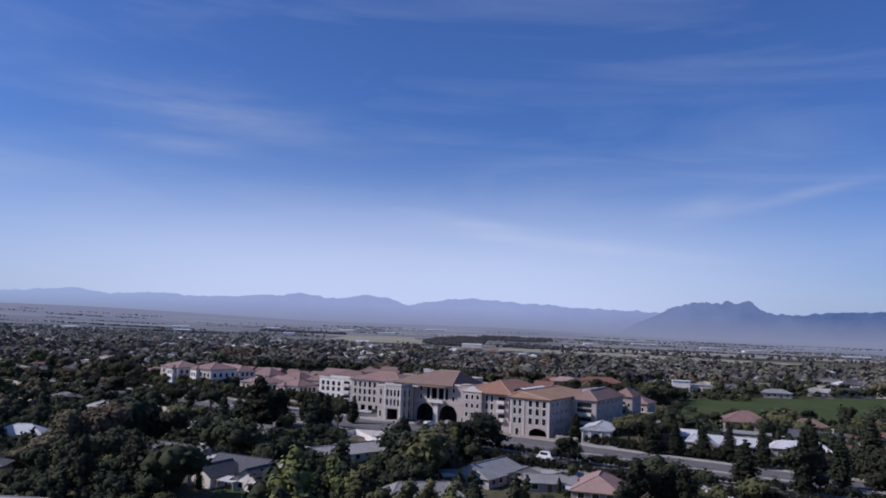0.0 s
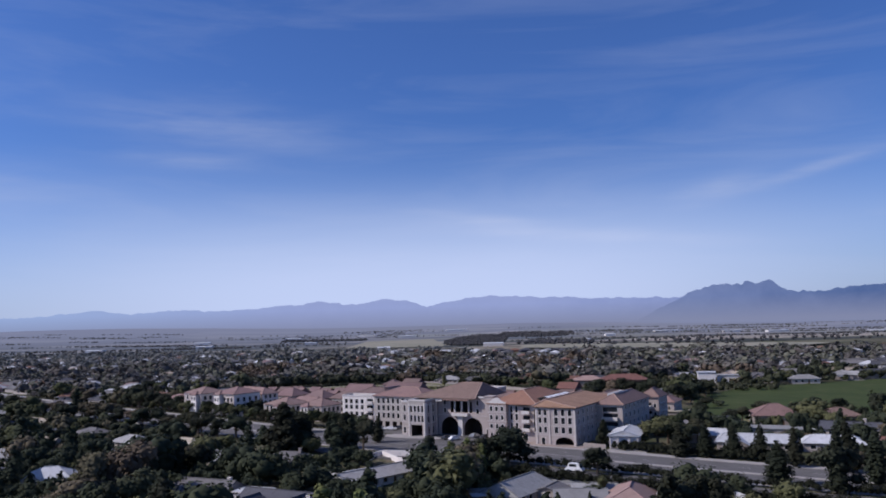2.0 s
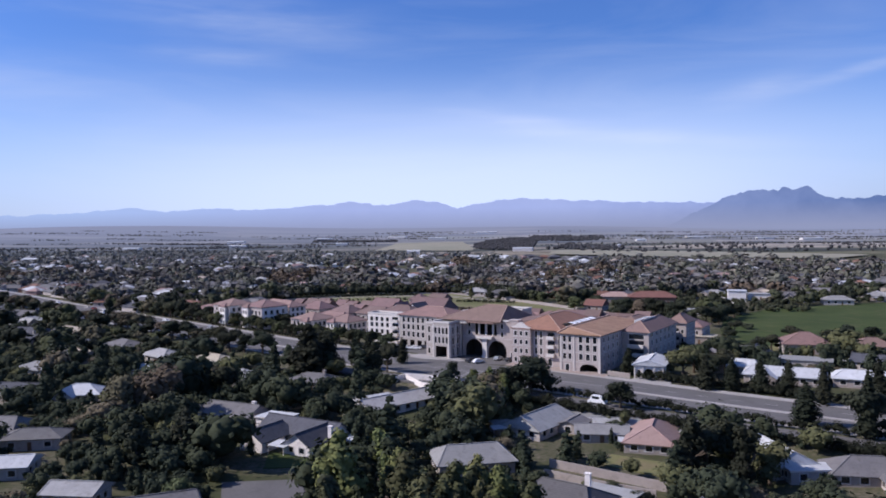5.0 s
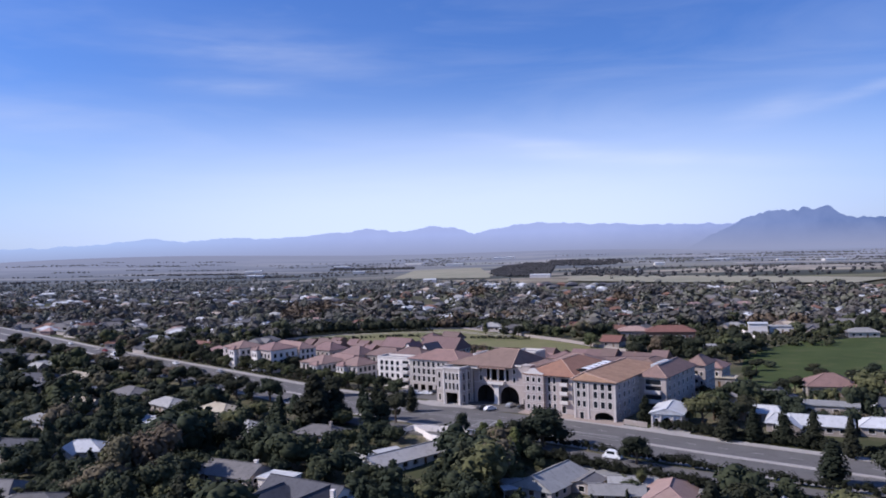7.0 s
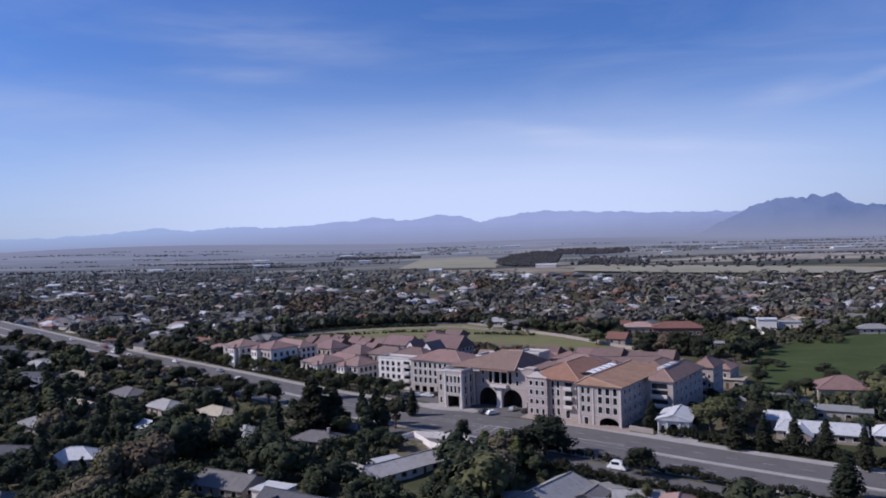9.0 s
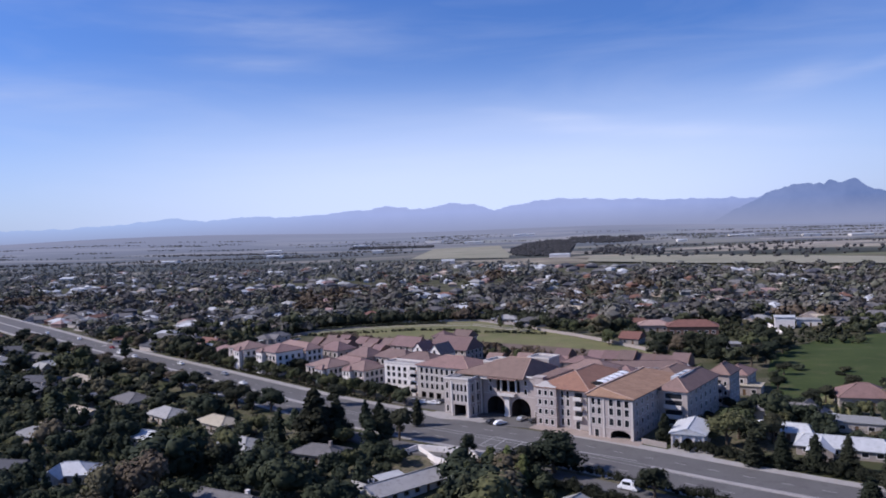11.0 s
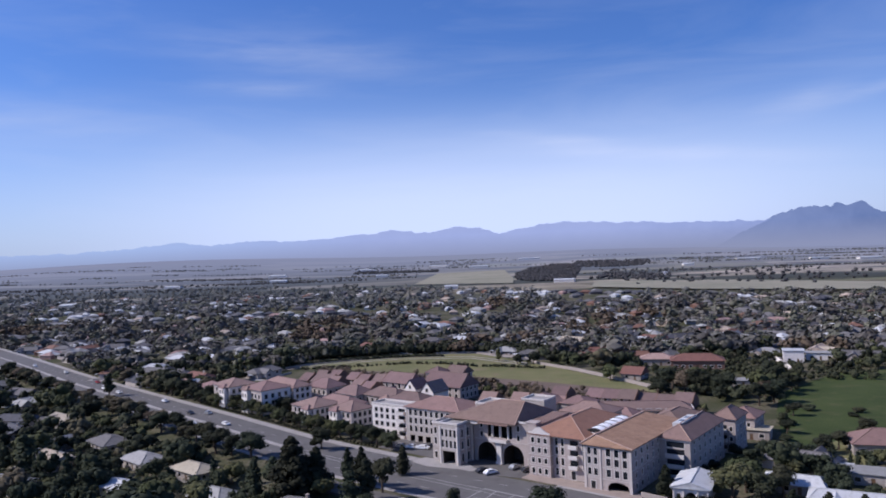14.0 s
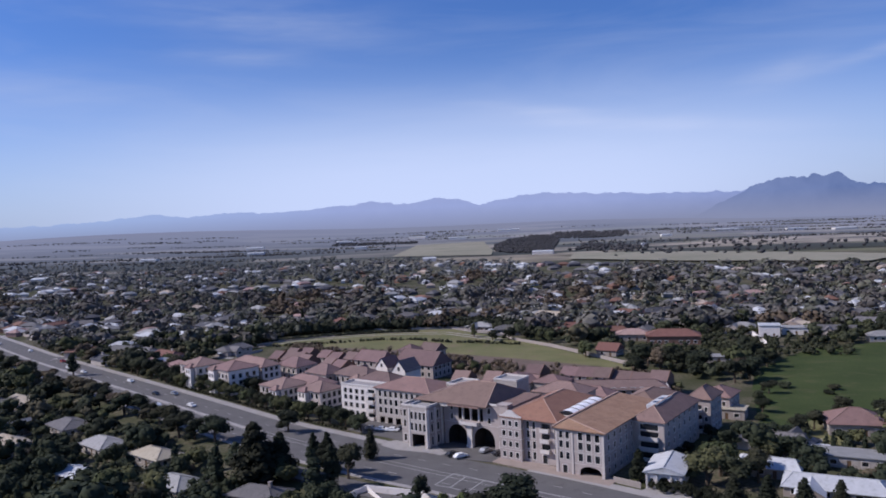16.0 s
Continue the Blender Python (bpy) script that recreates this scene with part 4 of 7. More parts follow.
part("pillar", Mesh().box(-48.4, -46.2, 6.3, 7.18, 0, 0.8).box(-48.2, -46.4, 6.5, 7.18, 0.8, 6.4).box(-48.4, -46.2, 6.3, 7.18, 6.4, 6.95), M["trim_white"], en, "pale pillar between the arches")
for cx in (-50.0, -47.1, -44.2):
    part("column", Mesh().box(cx - 0.3, cx + 0.3, 7.25, 7.8, 8.2, 12.1), M["trim_white"], en)
part("turret", Mesh().box(-37.0, -33.6, 6.6, 9.6, 7.4, 14.0).box(-37.2, -33.4, 6.4, 9.8, 14.0, 14.3), M["plaster_cream"], en)

# corner block left of the entrance
tb = block("cream corner block with tall windows and a porch opening", -64.4, -57.4, -1.0, 18, 12.6,
    front=rows_of((1.1, 2.7, 4.3, 5.9), (5.3, 8.7), 0.95, 2.3) + [(3.4, 0, 4.8, 4.2, "open")],
    right=rows_of((2.5, 5.5), (0.8, 4.6, 8.4), 1.1, 2.6), left=rows_of((1.3,), (0.8, 4.6, 8.4), 1.0, 2.2), rise=0, roof="concrete", bands=(4.7, 8.0, 11.2), front_mat="wall_cream")


for py in (-0.9, 2.6, 6.1):
    part("pilaster", Mesh().box(-57.4, -57.05, py, py + 0.6, 0, 12.0), M["trim_white"], tb)
for px0 in (-64.5, -57.9):
    part("pilaster", Mesh().box(px0, px0 + 0.5, -1.2, -1.002, 0, 12.0), M["trim_white"], tb)

# long four-storey range and white block
block("cream four-storey range with rows of tall windows over an arcade", -93.0, -69.5, 16.5, 32, 12.0,
    front=rows_of(even(1.0, 22, 9), (3.6, 6.5, 9.3), 1.25, 2.0) + [(c, 0, 2.2, 2.3, "open") for c in even(1, 22, 6)], left=rows_of(even(1, 14, 3), F4, 1.0, 1.5), rise=3.0, bands=(2.9, 5.9, 8.9), edge="trim_terracotta", front_mat="wall_cream")
block("white four-storey block with balconies beside trees", -110.5, -93.3, 18, 25, 11.4,
    front=rows_of((2.0, 4.6, 7.4, 10.2), (0.9, 3.7, 6.4, 8.7), 1.4, 1.6) + [(14.2, z, 3.2, 1.9, "balc") for z in (0.3, 3.2, 6.1, 8.8)], left=rows_of(even(0.6, 6.6, 2), (0.9, 3.7, 6.4, 8.7), 1.3, 1.6), rise=0, roof="concrete", mat="plaster_white")
block("cream rear range behind the white block", -112.0, -93.3, 25.4, 38, 10.6, rise=3.2, roof="roof_plum", left=rows_of(even(1, 12, 3), (0.9, 3.7, 6.4), 1.2, 1.6))
block("flat-topped pale stair block beside the porch", -69.2, -64.6, 1.4, 16.4, 11.8, rise=0, roof="concrete", bands=(4.7, 8.0), front=rows_of((1.3, 3.3), (0.8, 5.3, 8.6), 1.0, 2.1), left=rows_of((4, 8, 12), (0.8, 5.3, 8.6), 1.0, 2.0), mat="wall_cream")
block("flat-topped white stair block above the range", -69.3, -62.0, 26, 35, 13.4, rise=0, roof="concrete", front=rows_of((1.6, 3.6, 5.6), (6.8, 9.8), 1.1, 1.8), left=rows_of((3, 6), (9.8,), 1.2, 1.6), mat="wall_cream")
block("flat-topped white rear block in the courtyard", -58.0, -49.0, 38, 46, 13.6, rise=0, roof="concrete", front=rows_of((2.0, 4.5, 7.0), (10.0,), 1.2, 1.6), left=rows_of((2, 5), (10.0,), 1.2, 1.6), mat="wall_cream")
block("cream courtyard range with recessed balconies", -44.0, -27.0, 40, 52, 10.4, rise=2.8, roof="roof_villa", front=rows_of((2.0, 4.5, 12.5, 15), (3.9, 6.9), 1.2, 1.8) + [(8.5, z, 3.2, 1.9, "balc") for z in (3.6, 6.6)], right=rows_of(even(1, 11, 3), (3.9, 6.9), 1.2, 1.7), left=rows_of(even(1, 11, 3), (3.9, 6.9), 1.2, 1.7))

# villas along the road
def villa(label, cx, cy, turn, w, d, h, floors, ncol, nside, rise=2.6, mat="plaster_white", bay=None, roof="roof_villa", hip=1.0):
    """An estate house: hipped roof, front in darker cream to paint in its shade, and a projecting bay with its own
    little roof.
    """
    m = pose(cx, cy, 0, 0, 0, turn)
    zs = [0.9 + 2.9 * i for i in range(floors)]
    v = block(label, -w / 2, w / 2, -d / 2, d / 2, h, front=rows_of(even(0.6, w - 0.6, ncol), zs, 1.5, 1.9), right=rows_of(even(0.6, d - 0.6, nside), zs, 1.45, 1.85), left=rows_of(even(0.6, d - 0.6, nside), zs, 1.4, 1.8), front_mat="plaster_cream",
              rise=rise, m=m, mat=mat, name="villa", category="house", group="estate villas", edge=roof, roof=roof, hip=hip)
    if bay is not None:
        x0, x1, y0, y1, hb = bay - 2.4, bay + 2.4, -d / 2 - 1.7, -d / 2, h - 0.5
        add_wall(v, pose(x0, y0, 0), 4.8, hb, rows_of((1.3, 3.5), zs, 1.1, 1.6), M["plaster_white"])
        add_wall(v, pose(x1, y0, 0, 0, 0, 90), 1.7, hb, [], M[mat])
        add_wall(v, pose(x0, y1, 0, 0, 0, -90), 1.7, hb, [], M[mat])
        g, r = hip_roof(x0, x1, y0, y1 + 2.0, hb + 0.2, 1.5, 0.4, 0.2)
        lx0, lx1, ly0, ly1 = -w / 2 - 1.6, -w / 2 - 0.002, -d / 2 + 0.6, -d / 2 + min(7.0, d - 2)
        for k in range(floors + 1):
            zf = min(2.9 * k + (0.05 if k == 0 else 0.0), h - 0.6)
            part("balcony_slab", Mesh().box(lx0, lx1, ly0, ly1, zf, zf + 0.25), M["trim_white"], v)
            if k < floors:
                part("balustrade", Mesh().box(lx0, lx0 + 0.12, ly0, ly1, zf + 0.25, zf + 1.1), M["trim_white"], v)
                for yy in np.linspace(ly0, ly1 - 0.35, 3):
                    part("post", Mesh().box(lx0 + 0.13, lx0 + 0.45, yy, yy + 0.35, zf + 0.252, min(zf + 2.9, h - 0.602)), M["trim_white"], v)
        br = part("bay_roof", g, M["roof_villa"], v)
        part("ridge_tiles", r, M["roof_villa"], br)
    return v


villa("cream two-storey villa with bay windows behind street trees", -62, 348, -39, 13, 11, 6.4, 2, 4, 4, bay=-3.0)
villa("white-sided two-storey villa with a hipped red roof", -79, 357, -39, 15, 13, 6.4, 2, 5, 5, bay=3.5)
villa("cream low wing between villas", -70, 362, -39, 22, 10, 6.0, 2, 6, 3)
villa("cream three-storey villa with a pink tiled roof", -107, 377, -41, 16, 14, 10.2, 3, 5, 4, bay=-4.0)
villa("white-fronted three-storey villa behind hedges", -127, 391, -41, 15, 13, 9.6, 3, 4, 4, bay=3.0)
villa("cream villa wing with long white eaves", -103, 393, -41, 26, 9, 8.6, 3, 7, 3, bay=6.0)
villa("cream low house at the estate's edge", -146, 412, -41, 18, 12, 4.6, 1, 5, 3, bay=None)
villa("low brown-roofed house near the road bend", -166, 424, -42, 15, 10, 4.2, 1, 4, 3)
villa("cream house in the estate's second row", -52, 372, -36, 20, 10, 6.6, 2, 6, 3, 3.0, bay=4, mat="plaster_cream", roof="roof_plum")
villa("cream house in the estate's second row", -68, 379, -38, 14, 10, 6.6, 2, 4, 3, 3.4, mat="plaster_cream", roof="roof_plum")
villa("cream gabled house in the estate's second row", -86, 398, -38, 15, 11, 6.6, 2, 4, 3, 3.4, mat="plaster_cream", roof="roof_plum")
villa("cream hall with a steep purple-brown roof", -29, 400, -33, 22, 13, 5.6, 2, 6, 4, 5.2, hip=0.15, mat="plaster_cream", roof="roof_plum")
villa("cream tower house with a steep roof", -36, 413, -33, 8, 8, 9.0, 3, 2, 2, 2.6, mat="plaster_white", roof="roof_plum")
villa("cream tower house with a steep roof", -26, 415, -33, 9, 8, 8.4, 3, 2, 2, 3.0, hip=0.0, mat="plaster_cream", roof="roof_plum")
villa("cream house with a steep roof by the lawn", -52, 407, -33, 17, 9, 6.0, 2, 4, 3, 4.0, hip=0.2, mat="plaster_cream", roof="roof_plum")
villa("pink-roofed house in the courtyard", 13, 347, -30, 14, 15, 7.6, 2, 4, 4, 3.2)
villa("grey-shaded courtyard block with wide windows", 26, 343, -30, 11, 10, 8.0, 2, 3, 3, 2.2)
villa("long brown-roofed row behind the courtyard", 46, 343, -4, 42, 9, 5.0, 2, 12, 3, 2.6, roof="roof_plum")
villa("pink-roofed row in the courtyard", 37, 331, -30, 20, 9, 6.0, 2, 6, 3, 2.6)


def terrace_unit(m, deep, h, roof):
    """One narrow house of a terrace: plastered front and back, tiled saddle roof, a party wall rising above it."""
    t = thing("terraced_house", "narrow cream terraced house under a dusky tiled roof", "house", m, "terraced houses")
    for at, holes in ((pose(-3.5, -deep / 2, 0), [(1.6, 0.9, 1.3, 1.4, "win"), (5.2, 0.02, 1.1, 2.1, "win"), (1.8, 3.5, 1.3, 1.4, "win"), (5.0, 3.5, 1.3, 1.4, "win")]), (pose(3.5, deep / 2, 0, 0, 0, 180), [(2.0, 0.9, 1.4, 1.3, "win"), (5.0, 3.5, 1.4, 1.3, "win")])):
        add_wall(t, at, 7.0, h, holes, M["plaster_cream"])
    g = Mesh()
    e, y0, y1, top = 3.5, -deep / 2 - 0.5, deep / 2 + 0.5, h + 2.7
    for za, zb in ((h - 0.1, top), (h - 0.3, top - 0.2)):
        g.quad((-e, y0, za), (e, y0, za), (e, 0, zb), (-e, 0, zb)).quad((e, y1, za), (-e, y1, za), (-e, 0, zb), (e, 0, zb))
    g.quad((-e, y0, h - 0.3), (e, y0, h - 0.3), (e, y0, h - 0.1), (-e, y0, h - 0.1)).quad((e, y1, h - 0.3), (-e, y1, h - 0.3), (-e, y1, h - 0.1), (e, y1, h - 0.1))
    part("roof", g, M[roof], t)
    w = Mesh()
    for x0, x1 in ((3.36, 3.62),):
        a = [(-deep / 2 - 0.3, 0), (deep / 2 + 0.3, 0), (deep / 2 + 0.3, h + 0.1), (0, top + 0.2), (-deep / 2 - 0.3, h + 0.1)]
        w.quad(*[(x1, y, z) for y, z in a]).quad(*[(x0, y, z) for y, z in a[::-1]])
        for (ya, za), (yb, zb) in zip(a, a[1:] + a[:1]):
            w.quad((x0, ya, za), (x0, yb, zb), (x1, yb, zb), (x1, ya, za))
    part("party_wall", w, M["brick_brown"], t, "brown party wall rising above the roof")
    return t


rng = random.Random(3)
for (ax, ay), (bx, by), deep, h, roof in (((18, 378), (70, 352), 9.0, 5.2, "roof_plum"), ((-12, 362), (22, 348), 8.5, 5.6, "roof_villa"), ((-104, 424), (-62, 394), 9.0, 5.4, "roof_plum"), ((-100, 440), (-62, 417), 8.5, 5.0, "roof_plum")):
    turn, run = math.degrees(math.atan2(by - ay, bx - ax)), math.dist((ax, ay), (bx, by))
    n = int(run / 7.0)
    first = None
    for i in range(n):
        f = (i + 0.5) / n
        side = rng.uniform(-1.6, 1.6)
        m = pose(ax + f * (bx - ax), ay + f * (by - ay), 0.04, 0, 0, turn + rng.uniform(-2, 2)) @ pose(0, side, 0) @ Matrix.Diagonal((1, 1, rng.uniform(0.92, 1.12), 1))
        if i and rng.random() < 0.15:
            continue
        if first is None:
            first = terrace_unit(m, deep, h, roof)
        else:
            copy_thing(first, m)

gh = Mesh()
gh.quad((-3.6, 0, 0), (3.6, 0, 0), (3.6, 0, 6.6), (0, 0, 10.4), (-3.6, 0, 6.6)).quad((3.6, 10, 0), (-3.6, 10, 0), (-3.6, 10, 6.6), (0, 10, 10.4), (3.6, 10, 6.6))
gh.quad((3.6, 0, 0), (3.6, 10, 0), (3.6, 10, 6.6), (3.6, 0, 6.6)).quad((-3.6, 10, 0), (-3.6, 0, 0), (-3.6, 0, 6.6), (-3.6, 10, 6.6))
for gx, gy, s in ((-36.5, 378, 1.0), (-46, 391, 0.9), (-56, 383, 0.7), (-66, 377, 0.6)):
    gb = thing("gabled_house", "small house with a steep white gable front", "house", pose(gx, gy, 0, 0, 0, -33) @ Matrix.Scale(s, 4), "gabled houses")
    part("wall", gh, M["plaster_white"], gb)
    gg = Mesh()
    gg.quad((-4.1, -0.3, 6.0), (0, -0.3, 10.6), (0, 10.3, 10.6), (-4.1, 10.3, 6.0)).quad((0, -0.3, 10.6), (4.1, -0.3, 6.0), (4.1, 10.3, 6.0), (0, 10.3, 10.6))
    gg.quad((-4.1, -0.3, 5.8), (-4.1, 10.3, 5.8), (0, 10.3, 10.4), (0, -0.3, 10.4)).quad((0, -0.3, 10.4), (0, 10.3, 10.4), (4.1, 10.3, 5.8), (4.1, -0.3, 5.8))
    part("roof", gg, M["roof_villa"], gb)
    ring, pane = window_meshes(1.2, 1.6)
    wd = part("window", ring, None, gb, "", pose(0, -0.02, 6.2))
    part("pane", pane, None, wd, "", pose(0, -0.23, 0))


# ---------------------------------------------------------------- suburban houses
def house(label, x, y, turn, w, d, roof, mat="wall_cream", wall=2.7, rise=2.0, hip=1.0, wing=None, chimney=False, flat_top=False, z=None, group="suburban houses", plain=False):
    """A bungalow: walls with windows and a door, roof, and a wing whose gable faces the front."""
    z = land(x, y) - 0.05 if z is None else z
    b = thing("house", label, "house", pose(x, y, z, 0, 0, turn), group)
    n = max(2, int(w / 3.6))
    part("plinth", Mesh().box(-w / 2 + 0.02, w / 2 - 0.02, -d / 2 + 0.02, d / 2 - 0.02, -1.6, 0.02), M["concrete"], b)
    cols = even(0.8, w - 0.8, n)
    fr = [(c, 0.9, 1.5, 1.2, "win") for i, c in enumerate(cols) if i != n // 2] + [(cols[n // 2], 0.02, 1.0, 2.05, "door")]
    sd = [(c, 0.9, 1.4, 1.2, "win") for c in even(1, d - 1, 2)]
    if plain:
        fr, sd = [h for h in fr if h[4] == "door"] + [(w * 0.2, 0.9, 1.8, 1.2, "win"), (w * 0.82, 0.9, 1.8, 1.2, "win")], [(d * 0.5, 0.9, 1.8, 1.2, "win")]
        whole = Mesh()
        for m, ln, holes in ((pose(-w / 2, -d / 2, 0), w, fr), (pose(w / 2, -d / 2, 0, 0, 0, 90), d, sd), (pose(-w / 2, d / 2, 0, 0, 0, -90), d, sd), (pose(w / 2, d / 2, 0, 0, 0, 180), w, [])):
            wm, k = wall_mesh(ln, wall, holes), len(whole.v)
            whole.v += [tuple(m @ Vector(p)) for p in wm.v]
            whole.f += [tuple(i + k for i in f) for f in wm.f]
            for s, zz, ww, k2, kind in holes:
                if kind == "win":
                    wd = part("window", window_meshes(ww, k2)[0], None, b, "", m @ pose(s, 0, zz))
                    part("pane", window_meshes(ww, k2)[1], None, wd)
                else:
                    part("door", Mesh().box(-ww / 2, ww / 2, 0.12, 0.18, 0, k2), M["door_wood"], b, "brown panelled front door", m @ pose(s, 0, zz))
        part("wall", whole, M[mat], b)
    for m, ln, holes in () if plain else ((pose(-w / 2, -d / 2, 0), w, fr), (pose(w / 2, -d / 2, 0, 0, 0, 90), d, sd), (pose(-w / 2, d / 2, 0, 0, 0, -90), d, sd), (pose(w / 2, d / 2, 0, 0, 0, 180), w, [])):
        add_wall(b, m, ln, wall, holes, M[mat])
        for s, zz, ww, k, kind in holes:
            if kind == "door":
                part("door", Mesh().box(-ww / 2, ww / 2, 0.12, 0.18, 0, k), M["door_wood"], b, "brown panelled front door", m @ pose(s, 0, zz))
    if plain:
        cx = -w / 2 - 2.2
        cp = part("carport", Mesh().box(cx - 1.7, cx + 1.9, -2.8, 2.8, 2.25, 2.37), M["roof_white"], b, "white sheet carport roof")
        frame_mesh = Mesh()
        for px in (cx - 1.55, cx + 1.4):
            for py in (-2.6, 2.5):
                frame_mesh.box(px, px + 0.12, py, py + 0.12, -0.6, 2.25)
        part("post_frame", frame_mesh, M["trim_white"], cp)
        part("yard", Mesh().box(cx - 1.7, cx + 2.0, -d / 2 - 6.0, 2.8, -1.2, 0.06), M["concrete"], b, "pale paved drive beside the house")
        part("yard_wall", Mesh().box(cx + 2.2, w / 2 + 1.5, -d / 2 - 6.2, -d / 2 - 6.0, -1.4, 1.2), M["wall_cream"], b, "low pale garden wall")
    if flat_top:
        rf = part("flat_roof", Mesh().box(-w / 2 - 0.4, w / 2 + 0.4, -d / 2 - 0.4, d / 2 + 0.4, wall, wall + 0.22), M[roof], b)
    else:
        g, r = hip_roof(-w / 2, w / 2, -d / 2, d / 2, wall + 0.15, rise, 0.55, 0.15, hip)
        rf = part("roof", g, M[roof], b)
        part("ridge_tiles", r, M[roof], rf)
        if hip == 0:
            tri = Mesh()
            for sx in (-1, 1):
                p = [(sx * w / 2, -d / 2, wall), (sx * w / 2, d / 2, wall), (sx * w / 2, 0, wall + rise * 0.96)]
                tri.quad(*(p if sx > 0 else p[::-1]))
            part("gable", tri, M[mat], b)
    for wx, ww, wd in wing or ():
        g = Mesh().box(wx - ww / 2, wx + ww / 2, -d / 2 - wd, -d / 2, -1.4, wall)
        g.quad((wx - ww / 2, -d / 2 - wd, wall), (wx + ww / 2, -d / 2 - wd, wall), (wx, -d / 2 - wd, wall + rise * 0.9))
        wg = part("wing", g, M[mat], b, "white gabled wing")
        g = Mesh()
        e, y0, y1, zt = ww / 2 + 0.45, -d / 2 - wd - 0.4, 0.0, wall + rise * 0.98
        for s in (-1, 1):
            a, c = (wx + s * e, y0, wall - 0.1), (wx + s * e, y1, wall - 0.1)
            t0, t1 = (wx, y0, zt), (wx, y1, zt)
            g.quad(*((a, t0, t1, c) if s < 0 else (a, c, t1, t0)))
            lo = [(p[0], p[1], p[2] - 0.14) for p in (a, c, t1, t0)]
            g.quad(*(lo if s < 0 else lo[::-1]))
            g.quad(a, t0, lo[3], lo[0])
        part("wing_roof", g, M[roof], b)
        ring, pn = window_meshes(1.8, 1.3)
        wd_ = part("window", ring, None, wg, "", pose(wx, -d / 2 - wd - 0.02, 0.85))
        wd2 = part("pane", pn, None, b, "", pose(wx, -d / 2 - wd - 0.245, 0.85))
    if chimney:
        part("chimney", Mesh().box(w * 0.22, w * 0.22 + 0.8, -0.4, 0.4, wall, wall + rise + 1.1).box(w * 0.22 - 0.08, w * 0.22 + 0.88, -0.48, 0.48, wall + rise + 1.1, wall + rise + 1.25), M[mat], b)
    return b


def cottage(label, bodies, z=-3.65, chimneys=(), awnings=()):
    """A house made of several roofed bodies: centre x, y, bearing of the ridge, length, width, wall height, rise, end hips, roof, wall material."""
    cx, cy = bodies[0][:2]
    b = thing("house", label, "house", pose(cx, cy, z), "suburban houses")
    for x, y, axis, length, width, wall, rise, hip0, hip1, roof, mat in bodies:
        m = pose(x - cx, y - cy, 0, 0, 0, axis)
        n = max(1, int(length / 3.4))
        long = [(c, 0.85, 1.5, 1.25, "win") if i != n // 2 or n < 3 else (c, 0.02, 1.0, 2.05, "door") for i, c in enumerate(even(0.6, length - 0.6, n))]
        short = [(c, 0.85, 1.5, 1.25, "win") for c in even(0.6, width - 0.6, max(1, int(width / 3.6)))]
        for at, ln, holes in ((pose(-length / 2, -width / 2, 0), length, long), (pose(length / 2, width / 2, 0, 0, 0, 180), length, long), (pose(length / 2, -width / 2, 0, 0, 0, 90), width, short), (pose(-length / 2, width / 2, 0, 0, 0, -90), width, short)):
            add_wall(b, m @ at, ln, wall, holes, M[mat])
            for sx, zz, ww, k, kind in holes:
                if kind == "door":
                    part("door", Mesh().box(-ww / 2, ww / 2, 0.12, 0.18, 0, k), M["door_wood"], b, "brown panelled front door", m @ at @ pose(sx, 0, zz))
        part("plinth", Mesh().box(-length / 2 + 0.02, length / 2 - 0.02, -width / 2 + 0.02, width / 2 - 0.02, -1.2, 0.01), M["concrete"], b, "", m)
        if rise:
            g, r = saddle(length, width, wall + 0.12, rise, hip0, hip1)
            rf = part("roof", g, M[roof], b, "", m)
            part("ridge_tiles", r, M[roof], rf)
            tri = Mesh()
            for e, hip in ((-1, hip0), (1, hip1)):
                if not hip:
                    p = [(e * length / 2, -width / 2, wall), (e * length / 2, width / 2, wall), (e * length / 2, 0, wall + rise * 0.97)]
                    tri.quad(*(p if e > 0 else p[::-1]))
            if tri.f:
                part("gable", tri, M[mat], b, "", m)
        else:
            part("flat_roof", Mesh().box(-length / 2 - 0.3, length / 2 + 0.3, -width / 2 - 0.3, width / 2 + 0.3, wall, wall + 0.2), M[roof], b, "", m)
            part("fascia", Mesh().box(-length / 2 - 0.36, length / 2 + 0.36, -width / 2 - 0.36, -width / 2 - 0.3, wall - 0.12, wall + 0.26).box(-length / 2 - 0.36, -length / 2 - 0.3, -width / 2 - 0.3, width / 2 + 0.3, wall - 0.12, wall + 0.26), M["trim_white"], b, "white fascia board", m)
    for x, y, h0, h1 in chimneys:
        part("chimney", Mesh().box(-0.5, 0.5, -0.4, 0.4, h0, h1).box(-0.58, 0.58, -0.48, 0.48, h1, h1 + 0.15), M["plaster_white"], b, "white plastered chimney", pose(x - cx, y - cy, 0, 0, 0, -25))
    for x, y, turn, w, d in awnings:
        aw = part("awning", Mesh().quad((-w / 2, -d / 2, 2.2), (w / 2, -d / 2, 2.2), (w / 2, d / 2, 2.6), (-w / 2, d / 2, 2.6)).quad((-w / 2, d / 2, 2.54), (w / 2, d / 2, 2.54), (w / 2, -d / 2, 2.14), (-w / 2, -d / 2, 2.14)).quad((-w / 2, -d / 2, 2.14), (w / 2, -d / 2, 2.14), (w / 2, -d / 2, 2.2), (-w / 2, -d / 2, 2.2)), M["roof_white"], b, "white sheet awning", pose(x - cx, y - cy, 0, 0, 0, turn))
